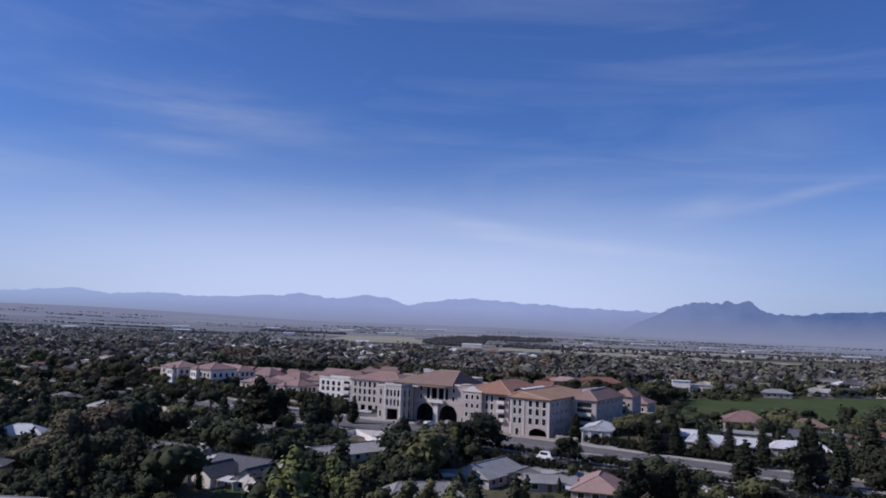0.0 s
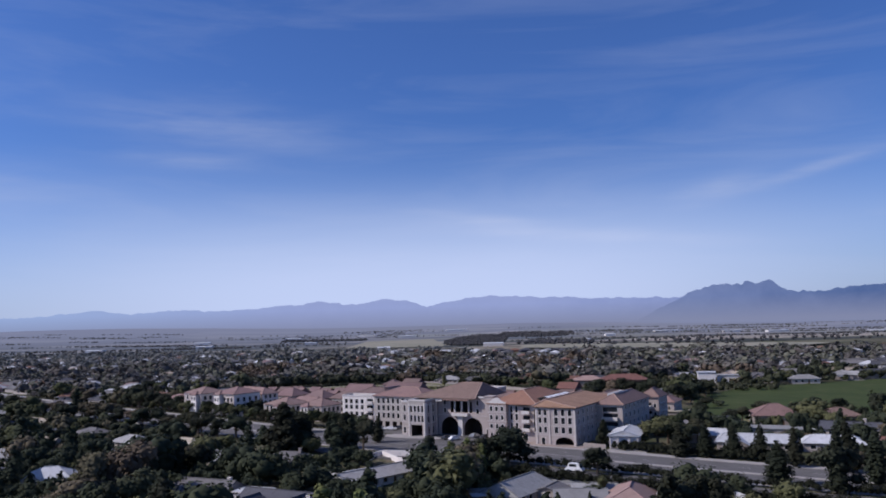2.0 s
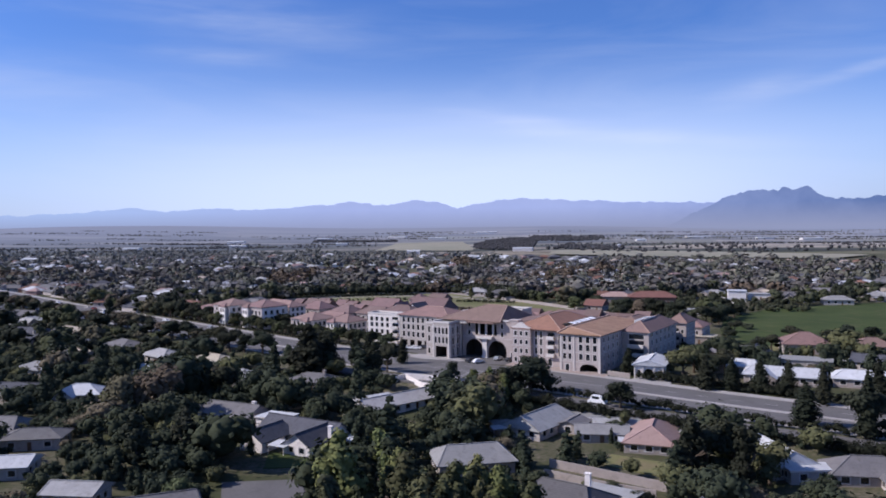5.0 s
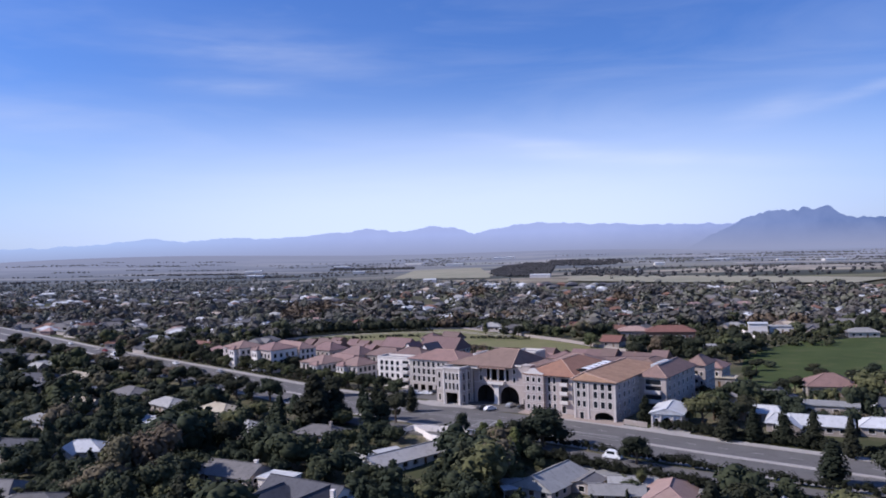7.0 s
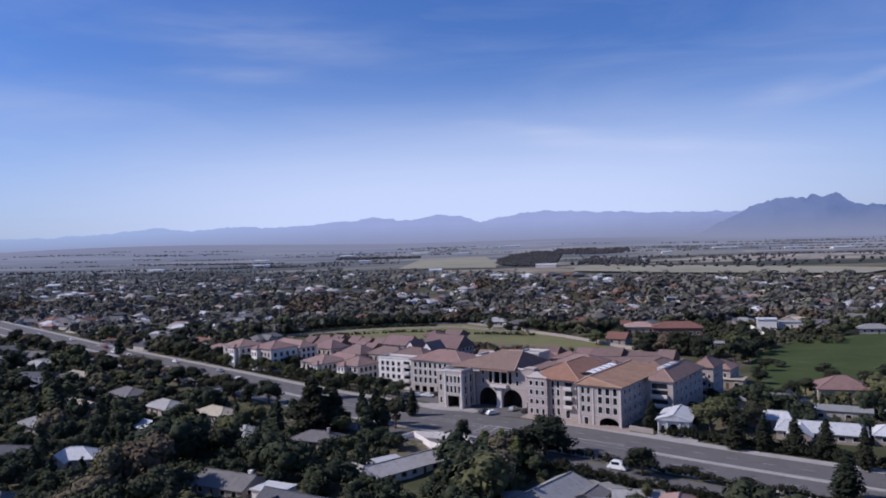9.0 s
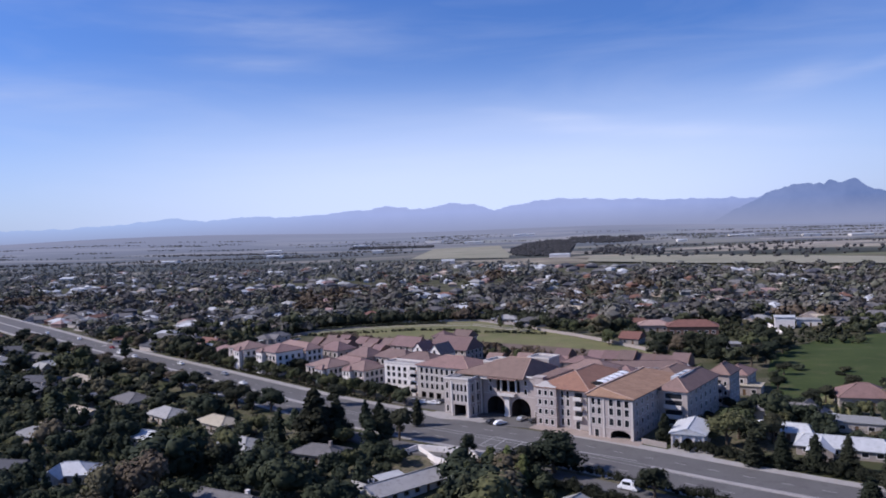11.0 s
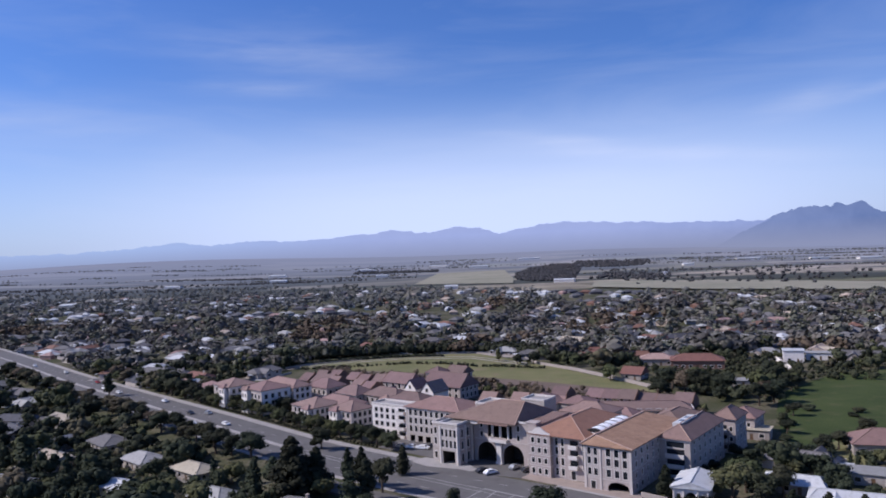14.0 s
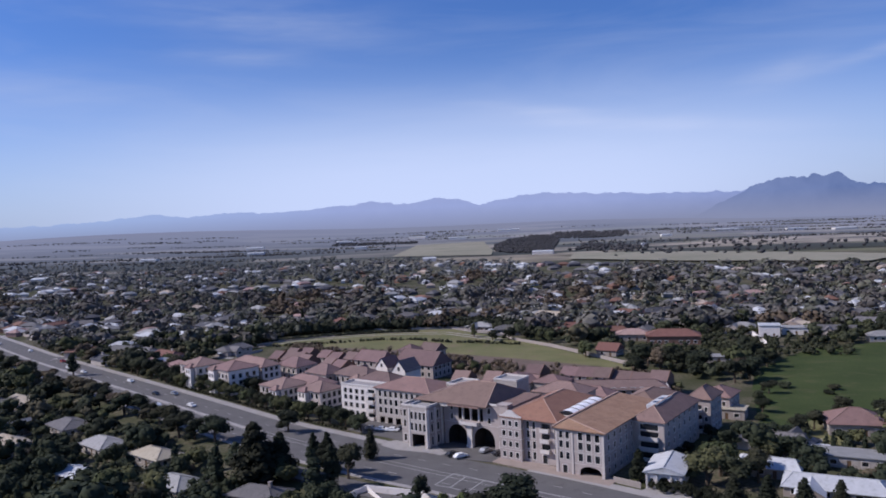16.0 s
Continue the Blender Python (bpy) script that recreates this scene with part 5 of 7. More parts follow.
        for px in (-w / 2 + 0.15, w / 2 - 0.27):
            part("post", Mesh().box(px, px + 0.12, -d / 2 + 0.15, -d / 2 + 0.27, -0.3, 2.15), M["trim_white"], aw)
    return b


HOMES = []
HOMES.append(cottage("white bungalow with dark slate roofs and two gabled wings", [(-44.5, 196.0, -27, 22, 8.5, 2.7, 2.6, 0, 0, "roof_dark", "plaster_white"), (-52.4, 190.6, 63, 10.5, 7.0, 2.7, 2.2, 0, 0, "roof_dark", "plaster_white"), (-40.4, 187.6, 63, 12.0, 7.6, 2.7, 2.4, 0, 0, "roof_dark", "plaster_white")], chimneys=[(-36.2, 187.2, 2.0, 5.6)], awnings=[(-47.2, 184.6, -27, 5.0, 4.0), (-33.0, 190.0, -27, 5.0, 4.0)]))
HOMES.append(cottage("long bungalow with a weathered brown-grey roof and gabled end", [(-69.5, 214.5, -22.5, 20, 10, 2.7, 2.3, 0.7, 0, "roof_grey", "wall_tan"), (-84.0, 222.5, -22.5, 9, 8, 2.6, 1.8, 0.8, 0, "roof_light", "wall_tan")], chimneys=[(-62.5, 214.0, 3.0, 5.2)], awnings=[(-79.0, 211.0, -22, 5.0, 3.4)]))
HOMES.append(cottage("white flat-topped garage beside a bungalow", [(-54.5, 207.5, -22, 8.5, 6.5, 3.1, 0, 0, 0, "roof_white", "plaster_white")]))
HOMES.append(cottage("long white house with a pale stone-grey gabled roof", [(-24.0, 229.0, 45, 29, 8.5, 2.6, 1.9, 0, 0, "roof_pale", "plaster_white"), (-36.0, 222.0, -45, 6.5, 7.0, 2.5, 1.5, 0, 0, "roof_pale", "plaster_white")], awnings=[(-31.0, 233.5, 40, 8.0, 4.5), (-37.0, 228.0, 10, 6.0, 4.0)]))
HOMES.append(house("bungalow with a grey-green roof and chimney", -55, 253, -20, 15, 9, "roof_grey", "wall_tan", rise=2.0, chimney=True))
HOMES.append(house("bungalow with a light grey hipped roof", -83, 264, -30, 15, 10, "roof_light", rise=2.2))
HOMES.append(cottage("house with a pale grey saddle roof and a low porch", [(13.2, 205.0, 55, 18, 11, 2.6, 2.6, 0.15, 0.3, "roof_light", "wall_cream"), (4.6, 203.6, 20, 6.5, 5.5, 2.3, 0, 0, 0, "roof_light", "wall_cream")], awnings=[(4.0, 199.5, 20, 6.0, 2.6)]))
HOMES.append(cottage("low house with flat grey roofs beside a hedge", [(25.0, 210.0, -12, 11, 7, 2.7, 0, 0, 0, "roof_light", "wall_tan"), (21.5, 203.5, 60, 7, 6, 2.5, 1.0, 0, 0, "roof_grey", "wall_tan")]))
HOMES.append(cottage("house with a pinkish-red hipped roof and grey side wings", [(38.8, 192.5, 73, 18, 11, 2.6, 2.6, 1, 1, "roof_pink", "wall_tan"), (27.4, 196.0, -6, 12, 6.5, 2.5, 1.3, 0, 0, "roof_light", "wall_tan"), (32.5, 202.5, -6, 12, 5.5, 2.6, 1.1, 0, 0, "roof_light", "wall_tan"), (45.6, 197.0, 73, 7, 5.0, 2.5, 0, 0, 0, "roof_light", "wall_tan")], awnings=[(33.0, 188.0, -8, 6.0, 3.0)]))
HOMES.append(house("house with a pale beige-grey hipped roof", -3, 174, 14, 16, 11, "roof_light", "wall_tan", hip=0.5, rise=2.6))
HOMES.append(cottage("house with a blue-white sheet roof and a flat annex", [(60.8, 174.8, 101, 14, 10.5, 2.7, 2.6, 0.2, 0, "roof_white", "wall_cream"), (64.2, 167.2, 5, 9, 4.6, 2.7, 0, 0, 0, "roof_white", "wall_cream")]))
HOMES.append(cottage("bungalow with dull grey-green hipped roofs", [(75.5, 167.0, -8, 15, 9, 2.6, 2.4, 1, 1, "roof_grey", "wall_tan"), (79.5, 162.0, 82, 8, 7, 2.6, 1.8, 1, 0.5, "roof_grey", "wall_tan")]))
HOMES.append(house("small house with a white pyramid roof", 46, 137, 12, 10, 10, "roof_white", rise=3.0))
HOMES.append(cottage("house with a dark charcoal gabled roof", [(37.6, 135.5, 96, 12, 11, 2.6, 2.8, 0.3, 0, "roof_dark", "wall_cream"), (31.5, 139.0, 10, 6, 6, 2.5, 1.4, 0.6, 0, "roof_light", "wall_cream")], awnings=[(36.0, 144.5, 5, 5.0, 2.2)]))
HOMES.append(cottage("white-walled house with a broad brown-grey roof", [(14.6, 149.0, -33, 15, 12, 2.7, 2.8, 0.5, 0.6, "roof_grey", "plaster_white"), (18.0, 142.5, 57, 7, 6, 2.7, 1.7, 0, 0.5, "roof_grey", "plaster_white"), (23.5, 153.5, -33, 10, 4.5, 2.4, 0, 0, 0, "roof_light", "wall_cream")], chimneys=[(18.8, 150.6, 3.5, 6.6)], awnings=[(12.0, 141.0, -30, 5.0, 2.6), (11.6, 157.6, -30, 4.0, 3.0)]))
HOMES.append(house("house with a grey sheet roof", 60, 126, -10, 12, 9, "roof_white", rise=1.8))
HOMES.append(house("grey-roofed bungalow among dense trees", -61, 143, 24, 19, 8, "roof_grey", rise=1.9, hip=0.2))
HOMES.append(house("shed with a pale sloping roof", -78, 152, -4, 10, 7, "roof_light", hip=0, rise=1.5))
HOMES.append(house("low house with a white tin roof", -104, 168, 10, 14, 8, "roof_white", rise=1.5, hip=0))
HOMES.append(house("low house with a light roof", -109, 190, 10, 14, 8, "roof_grey", rise=1.7))
HOMES.append(house("white-blue house with twin gables", -123, 238, 8, 13, 9, "roof_white", rise=2.6, wing=[(-3, 5, 3)]))
HOMES.append(house("house with a blue-grey roof", -160, 279, -20, 17, 10, "roof_light", rise=2.0))
HOMES.append(house("house with a grey roof near the road", -153, 329, -38, 17, 11, "roof_grey", rise=2.2))
HOMES.append(house("house with a light grey roof near the road", -126, 304, -36, 16, 10, "roof_light", rise=2.2))
HOMES.append(house("house with a dull brown roof near the road", -100, 288, -34, 16, 9, "roof_tan", "wall_tan", rise=2.0))
HOMES.append(house("house with white eaves under trees", -116, 273, -30, 15, 8, "roof_white", rise=1.6, hip=0.3))
HOMES.append(block("white gate pavilion with a low white gabled roof", -4.4, 4.4, -6.5, 6.5, 4.1, front=[(4.4, 0, 2.6, 3.1, "arch"), (1.4, 0.9, 0.9, 1.7, "win"), (7.4, 0.9, 0.9, 1.7, "win")], left=rows_of((3, 6.5, 10), (1.0,), 1.1, 1.6), right=rows_of((3, 6.5, 10), (1.0,), 1.1, 1.6), rise=1.5, mat="plaster_white", roof="roof_white", edge="roof_white", m=pose(51.3, 256.5, 0, 0, 0, -20), hip=0.0, over=0.7, name="gate_pavilion", category="pavilion", group=""))
for x in (-4.2, -1.75, 1.75, 4.2):
    part("pillar", Mesh().box(x - 0.22, x + 0.22, -6.86, -6.503, 0, 3.75), M["trim_white"], HOMES[-1])
HOMES.append(house("long white-roofed building behind conifers", 78, 262, -25, 15, 9, "roof_white", "wall_tan", rise=1.6, hip=0.4, wall=2.5))
HOMES.append(house("broad white-roofed building behind conifers", 88, 246, -22, 22, 11, "roof_white", "wall_tan", rise=1.8, hip=0.4, wall=2.5, wing=[(-5, 6, 4)]))
HOMES.append(house("white-roofed building behind conifers", 108, 240, -22, 16, 10, "roof_white", "wall_tan", rise=1.8, hip=0.6, wall=2.5))
HOMES.append(house("low pale building by the field", 100, 268, -22, 20, 8, "roof_light", flat_top=True, wall=3.0))
HOMES.append(house("house with an orange tiled roof by the field", 114, 299, -12, 16, 13, "roof_terracotta", "wall_tan", rise=3.6, wall=3.4))
HOMES.append(house("house with an orange tiled roof by the field", 136, 296, -8, 13, 10, "roof_terracotta", "wall_tan", rise=2.6))
HOMES.append(house("yellowish flat-roofed cottage behind the estate", 82, 318, -24, 11, 7, "roof_tan", "wall_tan", flat_top=True, wall=3.2))
HOMES.append(house("wide hall with a dark red-brown roof", 92, 463, -9, 26, 12, "roof_brown", "brick_brown", rise=3.0, wall=4.2))
HOMES.append(house("pinkish-roofed house beside the hall", 74, 477, -9, 17, 11, "roof_pink", "wall_tan", rise=2.4, wall=3.4))
HOMES.append(house("dark gabled house by the lawn wall", 57, 435, -30, 10, 9, "roof_brown", "wall_tan", rise=3.0, hip=0))
HOMES.append(house("long house with a reddish roof", 47, 507, -10, 24, 10, "roof_brown", "brick_brown", rise=2.6, wall=3.6))
HOMES.append(house("low grey house by the lawn", 100, 411, -10, 15, 7, "roof_light", flat_top=True))
HOMES.append(house("white cubic house on the rise", 143, 475, -14, 10, 9, "roof_white", "plaster_white", flat_top=True, wall=6.0))
HOMES.append(house("white house behind the cubic house", 158, 480, -14, 14, 8, "roof_light", "plaster_white", flat_top=True, wall=3.6))
HOMES.append(house("long white house with a flat roof", 126, 540, -12, 26, 9, "roof_white", "plaster_white", flat_top=True, wall=4.0))
HOMES.append(house("white-roofed house above the rise", 155, 543, -12, 15, 9, "roof_white", "plaster_white", flat_top=True, wall=3.4))
HOMES.append(house("white house at the edge of the field", 190, 452, -10, 15, 9, "roof_light", rise=2.0))

# pale tracks across the lawn
for off in (0.0, -7.0):
    tr = [(-138, 494 + off), (-116, 515 + off), (-72, 528 + off), (-30, 524 + off), (4, 492 + off)]
    for (ax, ay), (bx, by) in zip(tr, tr[1:]):
        q = Vector((by - ay, ax - bx)).normalized() * 0.8
        struct("garden_path", Mesh().quad((ax + q.x, ay + q.y, 0.09), (ax - q.x, ay - q.y, 0.09), (bx - q.x, by - q.y, 0.09), (bx + q.x, by + q.y, 0.09)), M["wall_tan"], "pale track across the lawn", "path")
# boundary walls
def garden_wall(pts, h, mat, label):
    g = Mesh()
    for (ax, ay), (bx, by) in zip(pts, pts[1:]):
        q = Vector((by - ay, ax - bx)).normalized() * 0.12
        za, zb = land(ax, ay), land(bx, by)
        c = [(ax + q.x, ay + q.y), (bx + q.x, by + q.y), (bx - q.x, by - q.y), (ax - q.x, ay - q.y)]
        zs = [za, zb, zb, za]
        lo, hi = [(*p, zz - 0.3) for p, zz in zip(c, zs)], [(*p, zz + h) for p, zz in zip(c, zs)]
        g.quad(*hi)
        for i in range(4):
            j = (i + 1) % 4
            g.quad(lo[i], lo[j], hi[j], hi[i])
    return tagged(new("boundary_wall", g.data("boundary_wall", M[mat])), label, "wall")


garden_wall([(13.5, 175), (24.5, 167.5), (35, 160)], 1.9, "wall_tan", "pale plastered garden wall")
garden_wall([(12, 168), (22, 161), (32, 155.5)], 1.9, "wall_tan", "pale plastered garden wall")
garden_wall([(11, 486), (30, 462), (46, 436), (57, 417), (66, 402)], 1.6, "wall_tan", "pale boundary wall along the lawn")
garden_wall([(137.5, 502), (135, 470), (133, 446)], 2.2, "plaster_white", "white wall running down the rise")
garden_wall([(-150, 478), (-128, 506), (-80, 532), (-28, 540), (2, 515), (11, 486)], 1.2, "wall_tan", "pale boundary wall along the lawn")
garden_wall([(-31, 247.5), (-26, 252), (-13, 247.5), (-3, 240)], 1.8, "plaster_white", "white garden wall by the junction")
garden_wall([(-26, 252), (-20, 243), (-10, 236)], 1.6, "plaster_white", "white garden wall across a yard")
flat("paved_yard", [(-25.5, 250.5), (-14, 246), (-4.5, 239), (-10.5, 235), (-20, 241.5)], -0.9, M["concrete"], "pale paved yard inside the garden walls", "yard", 2.8)
flat("gate_drive", [(41.5, 247.5), (53.5, 241.5), (56.0, 248.5), (45.5, 252.2)], 0.12, M["concrete"], "pale paved drive before the gate pavilion", "driveway")
garden_wall([(37.5, 256.5), (43.6, 251.6)], 1.5, "wall_tan", "low tan garden wall beside the corner block")
flat("driveway", [(-54, 164), (-38, 166), (-34, 154), (-30, 144), (-48, 146)], -3.42, M["asphalt"], "dark grey asphalt driveway", "driveway")
flat("garden_lawn", [(-50, 184), (-33, 186), (-31, 176), (-48, 173)], -3.40, M["lawn"], "small green front lawn", "lawn")
flat("garden_lawn", [(28, 184), (42, 176), (37, 168), (24, 177)], -3.40, M["lawn_dry"], "small yellow-green lawn", "lawn")
struct("service_road", strip(-36.4, -28.7, -2.6, 0.03, 330, 540), M["asphalt"], "narrow asphalt service road", "road")

# ---------------------------------------------------------------- trees
def leaf_quads(g, rng, c, r, n, size, squash=1.0, up=0.25):
    """Small bent leaf clumps on the skin of a lobe."""
    for _ in range(n):
        d = rng.normal(size=3)
        d /= np.linalg.norm(d)
        if d[2] < -0.55:
            d[2] *= -0.5
        p = c + d * r * rng.uniform(0.78, 1.12) * np.array((1, 1, squash))
        nn = d + rng.normal(size=3) * 0.3 + np.array((0, 0, up))
        nn /= np.linalg.norm(nn)
        a = np.cross(nn, rng.normal(size=3))
        a /= np.linalg.norm(a)
        b = np.cross(nn, a)
        s = size * rng.uniform(0.6, 1.3)
        k = len(g.v)
        g.v += [tuple(p + a * s), tuple(p + b * s * 0.7 - nn * s * 0.25), tuple(p - a * s), tuple(p - b * s * 0.7 - nn * s * 0.2)]
        g.f += [(k, k + 1, k + 2), (k, k + 2, k + 3)]


def core_blob(g, rng, c, r, squash=1.0):
    """A lumpy inner mass that keeps the light from shining through."""
    k = len(g.v)
    rings, seg = 4, 7
    for i in range(1, rings):
        for j in range(seg):
            th, ph = math.pi * i / rings, 2 * math.pi * (j + 0.5 * i) / seg
            q = r * rng.uniform(0.75, 1.0)
            g.v.append((c[0] + q * math.sin(th) * math.cos(ph), c[1] + q * math.sin(th) * math.sin(ph), c[2] + q * squash * math.cos(th)))
    g.v += [(c[0], c[1], c[2] + r * squash), (c[0], c[1], c[2] - r * squash)]
    top, bot = len(g.v) - 2, len(g.v) - 1
    for j in range(seg):
        j2 = (j + 1) % seg
        g.f.append((top, k + j, k + j2))
        for i in range(rings - 2):
            g.f.append((k + i * seg + j, k + (i + 1) * seg + j, k + (i + 1) * seg + j2, k + i * seg + j2))
        e = k + (rings - 2) * seg
        g.f.append((bot, e + j2, e + j))


def crown(kind, seed):
    """Crowns for a tree one unit high times ten."""
    rng = np.random.default_rng(seed)
    g = Mesh()
    if kind == "round":
        lobes = [((0, 0, 5.4), 2.5)]
        for i in range(9):
            a, e = rng.uniform(0, 6.28), rng.uniform(-1.0, 1.0)
            q = rng.uniform(1.6, 2.7)
            q *= 1.0 - 0.45 * max(0.0, e)
            lobes.append(((q * math.cos(a), q * math.sin(a), 5.2 + 2.9 * e), rng.uniform(1.1, 1.9)))
        for c, r in lobes:
            core_blob(g, rng, np.array(c), r * 0.8, 0.9)
            leaf_quads(g, rng, np.array(c), r, int(46 * r * r ** 0.6), 0.34, 0.9)
    elif kind == "tall":
        lobes = []
        for i in range(12):
            t = i / 11
            a = rng.uniform(0, 6.28)
            q = rng.uniform(0.3, 1.5) * (1 - 0.5 * t)
            lobes.append(((q * math.cos(a), q * math.sin(a), 2.6 + 6.2 * t), rng.uniform(1.0, 1.5) * (1.1 - 0.45 * t)))
        for c, r in lobes:
            core_blob(g, rng, np.array(c), r * 0.8, 1.1)
            leaf_quads(g, rng, np.array(c), r, int(56 * r * r ** 0.5), 0.32, 1.15)
    elif kind == "cypress":
        for i in range(12):
            t = i / 11
            r = 1.5 * (1 - t) ** 0.75 * min(1.0, 0.72 + t * 2.2) + 0.14
            c = np.array((rng.uniform(-0.12, 0.12), rng.uniform(-0.12, 0.12), 1.1 + 8.2 * t))
            core_blob(g, rng, c, r * 0.8, 1.0)
            leaf_quads(g, rng, c, r, int(36 + 50 * r), 0.25, 1.2, 0.5)
    elif kind == "pine":
        for i in range(26):
            t = (i / 25) ** 1.25
            reach = 3.0 * (1 - t) ** 0.6 * min(1.0, 0.55 + 2.4 * t) + 0.15
            a = i * 2.4 + rng.uniform(-0.4, 0.4)
            q = reach * rng.uniform(0.25, 0.75)
            c, r = np.array((q * math.cos(a), q * math.sin(a), 1.3 + 7.8 * t)), max(0.5, reach * rng.uniform(0.42, 0.6))
            core_blob(g, rng, c, r * 0.78, 0.95)
            leaf_quads(g, rng, c, r, int(30 + 60 * r), 0.30, 1.0, 0.4)
    elif kind == "shrub":
        for i in range(6):
            a, q = rng.uniform(0, 6.28), rng.uniform(0.4, 2.4)
            r = rng.uniform(1.3, 2.1)
            c = np.array((q * math.cos(a), q * math.sin(a), r * 0.9 + rng.uniform(0.2, 1.6)))
            core_blob(g, rng, c, r * 0.8, 0.85)
            leaf_quads(g, rng, c, r, int(42 * r * r), 0.38, 0.85)
    return g


def trunk(kind, seed):
    rng = np.random.default_rng(seed + 90)
    g = Mesh()
    top = {"round": 5.2, "tall": 5.0, "cypress": 3.0, "pine": 4.0, "shrub": 1.0}[kind]
    g.tube(0, 0, -0.5, top * 0.45, 0.34, 0.24, 7).tube(0.03, 0.02, top * 0.45 - 0.02, top, 0.24, 0.10, 7)
    if kind in ("round", "tall"):
        for _ in range(5):
            a, z0 = rng.uniform(0, 6.28), rng.uniform(0.35, 0.75) * top
            beam(g, (0, 0, z0), (1.9 * math.cos(a), 1.9 * math.sin(a), z0 + rng.uniform(1.2, 2.2)), 0.16)
    return g


LEAVES = {"round": ("leaf_dark", "leaf_mid", "leaf_olive", "leaf_brown"), "tall": ("leaf_dark", "leaf_mid", "leaf_olive"), "cypress": ("leaf_dark",), "shrub": ("leaf_dark", "leaf_mid", "leaf_olive")}
LEAVES["tall"] += ("leaf_lime", "leaf_brown")
LEAVES["round"] += ("leaf_lime",)
LEAVES["pine"] = ("leaf_dark", "leaf_mid")
WORDS = {"leaf_dark": "dark green", "leaf_mid": "mid-green", "leaf_olive": "yellow-green", "leaf_brown": "brownish autumn", "leaf_lime": "sunlit yellow-green"}
SHAPES = {"round": "broad-crowned tree with dense foliage", "tall": "tall narrow-crowned tree", "cypress": "pointed conifer with a short trunk", "shrub": "bushy shrub standing on the soil", "pine": "broad conical tree leafy down to the ground"}
CROWNS, TRUNKS = {}, {}
for kind, mats in LEAVES.items():
    for v in range(3):
        g = crown(kind, 11 + 7 * v + len(kind))
        TRUNKS[kind, v] = trunk(kind, v).data("trunk", M["bark"])
        for mt in mats:
            CROWNS[kind, v, mt] = g.data("crown", M[mt])
            CROWNS[kind, v, mt].polygons.foreach_set("use_smooth", [True] * len(g.f))
tree_count = itertools.count()


def tree(kind, mt, x, y, height, wide=1.0, z=None):
    k = next(tree_count)
    s = height / 10.0 if kind != "shrub" else height / 4.5
    z = land(x, y) - 0.05 if z is None else z
    m = pose(x, y, z, 0, 0, (k * 137.5) % 360) @ Matrix.Diagonal((s * wide, s * wide, s, 1))
    t = thing("shrub" if kind == "shrub" else "tree", f"{WORDS[mt]} {SHAPES[kind]}", "shrub" if kind == "shrub" else "tree", m, "garden shrubs" if kind == "shrub" else "suburban trees")
    part("trunk", TRUNKS[kind, k % 3], None, t)
    part("crown", CROWNS[kind, k % 3, mt], None, t)
    return t


# trees in the gardens by the crossing: kind, leaf, x, y, height, width
for row in (
    ("tall", "leaf_lime", -25, 141, 18.1, 1.20), ("tall", "leaf_olive", -14, 136, 15.0, 1.20), ("tall", "leaf_olive", -5, 139, 13.0, 1.20), ("tall", "leaf_lime", 3, 137, 13.0, 1.20),
    ("tall", "leaf_mid", -18, 150, 13.5, 1.10), ("tall", "leaf_dark", -14, 153, 10.5, 1.20), ("tall", "leaf_lime", -20, 158, 13.9, 1.10), ("tall", "leaf_mid", -25, 132, 12.5, 1.20),
    ("tall", "leaf_olive", -10, 130, 13.2, 1.20), ("tall", "leaf_olive", 8, 132, 12.2, 1.20), ("tall", "leaf_dark", 50, 160, 13.2, 1.10), ("round", "leaf_olive", -57, 149, 7.5, 1.20),
    ("shrub", "leaf_mid", 24, 158, 2.4, 1.30), ("shrub", "leaf_dark", 29, 153, 2.8, 1.30), ("round", "leaf_dark", 26, 143, 5.5, 1.20), ("shrub", "leaf_olive", 20, 160, 1.8, 1.30),
    ("round", "leaf_mid", 10, 158, 6.0, 1.20), ("shrub", "leaf_dark", 33, 147, 2.2, 1.40),
):
    tree(*row)
# trees in the gardens by the crossing: kind, leaf, x, y, height, width
for row in (
    ("round", "leaf_dark", 28, 136, 6.0, 1.20), ("tall", "leaf_lime", -16, 146, 13.0, 1.20), ("tall", "leaf_olive", -26, 150, 12.0, 1.10), ("tall", "leaf_lime", -1, 146, 12.0, 1.20),
):
    tree(*row)
rng = random.Random(12)
for i in range(20):
    x, y = -26 + 1.75 * i + rng.uniform(-1, 1), 131 + (i * 7 % 4) * 5.5 + rng.uniform(-1.5, 1.5)
    tree("tall", ("leaf_olive", "leaf_lime", "leaf_mid", "leaf_olive")[i % 4], x, y, rng.uniform(8.5, 12.5), rng.uniform(0.8, 1.05))
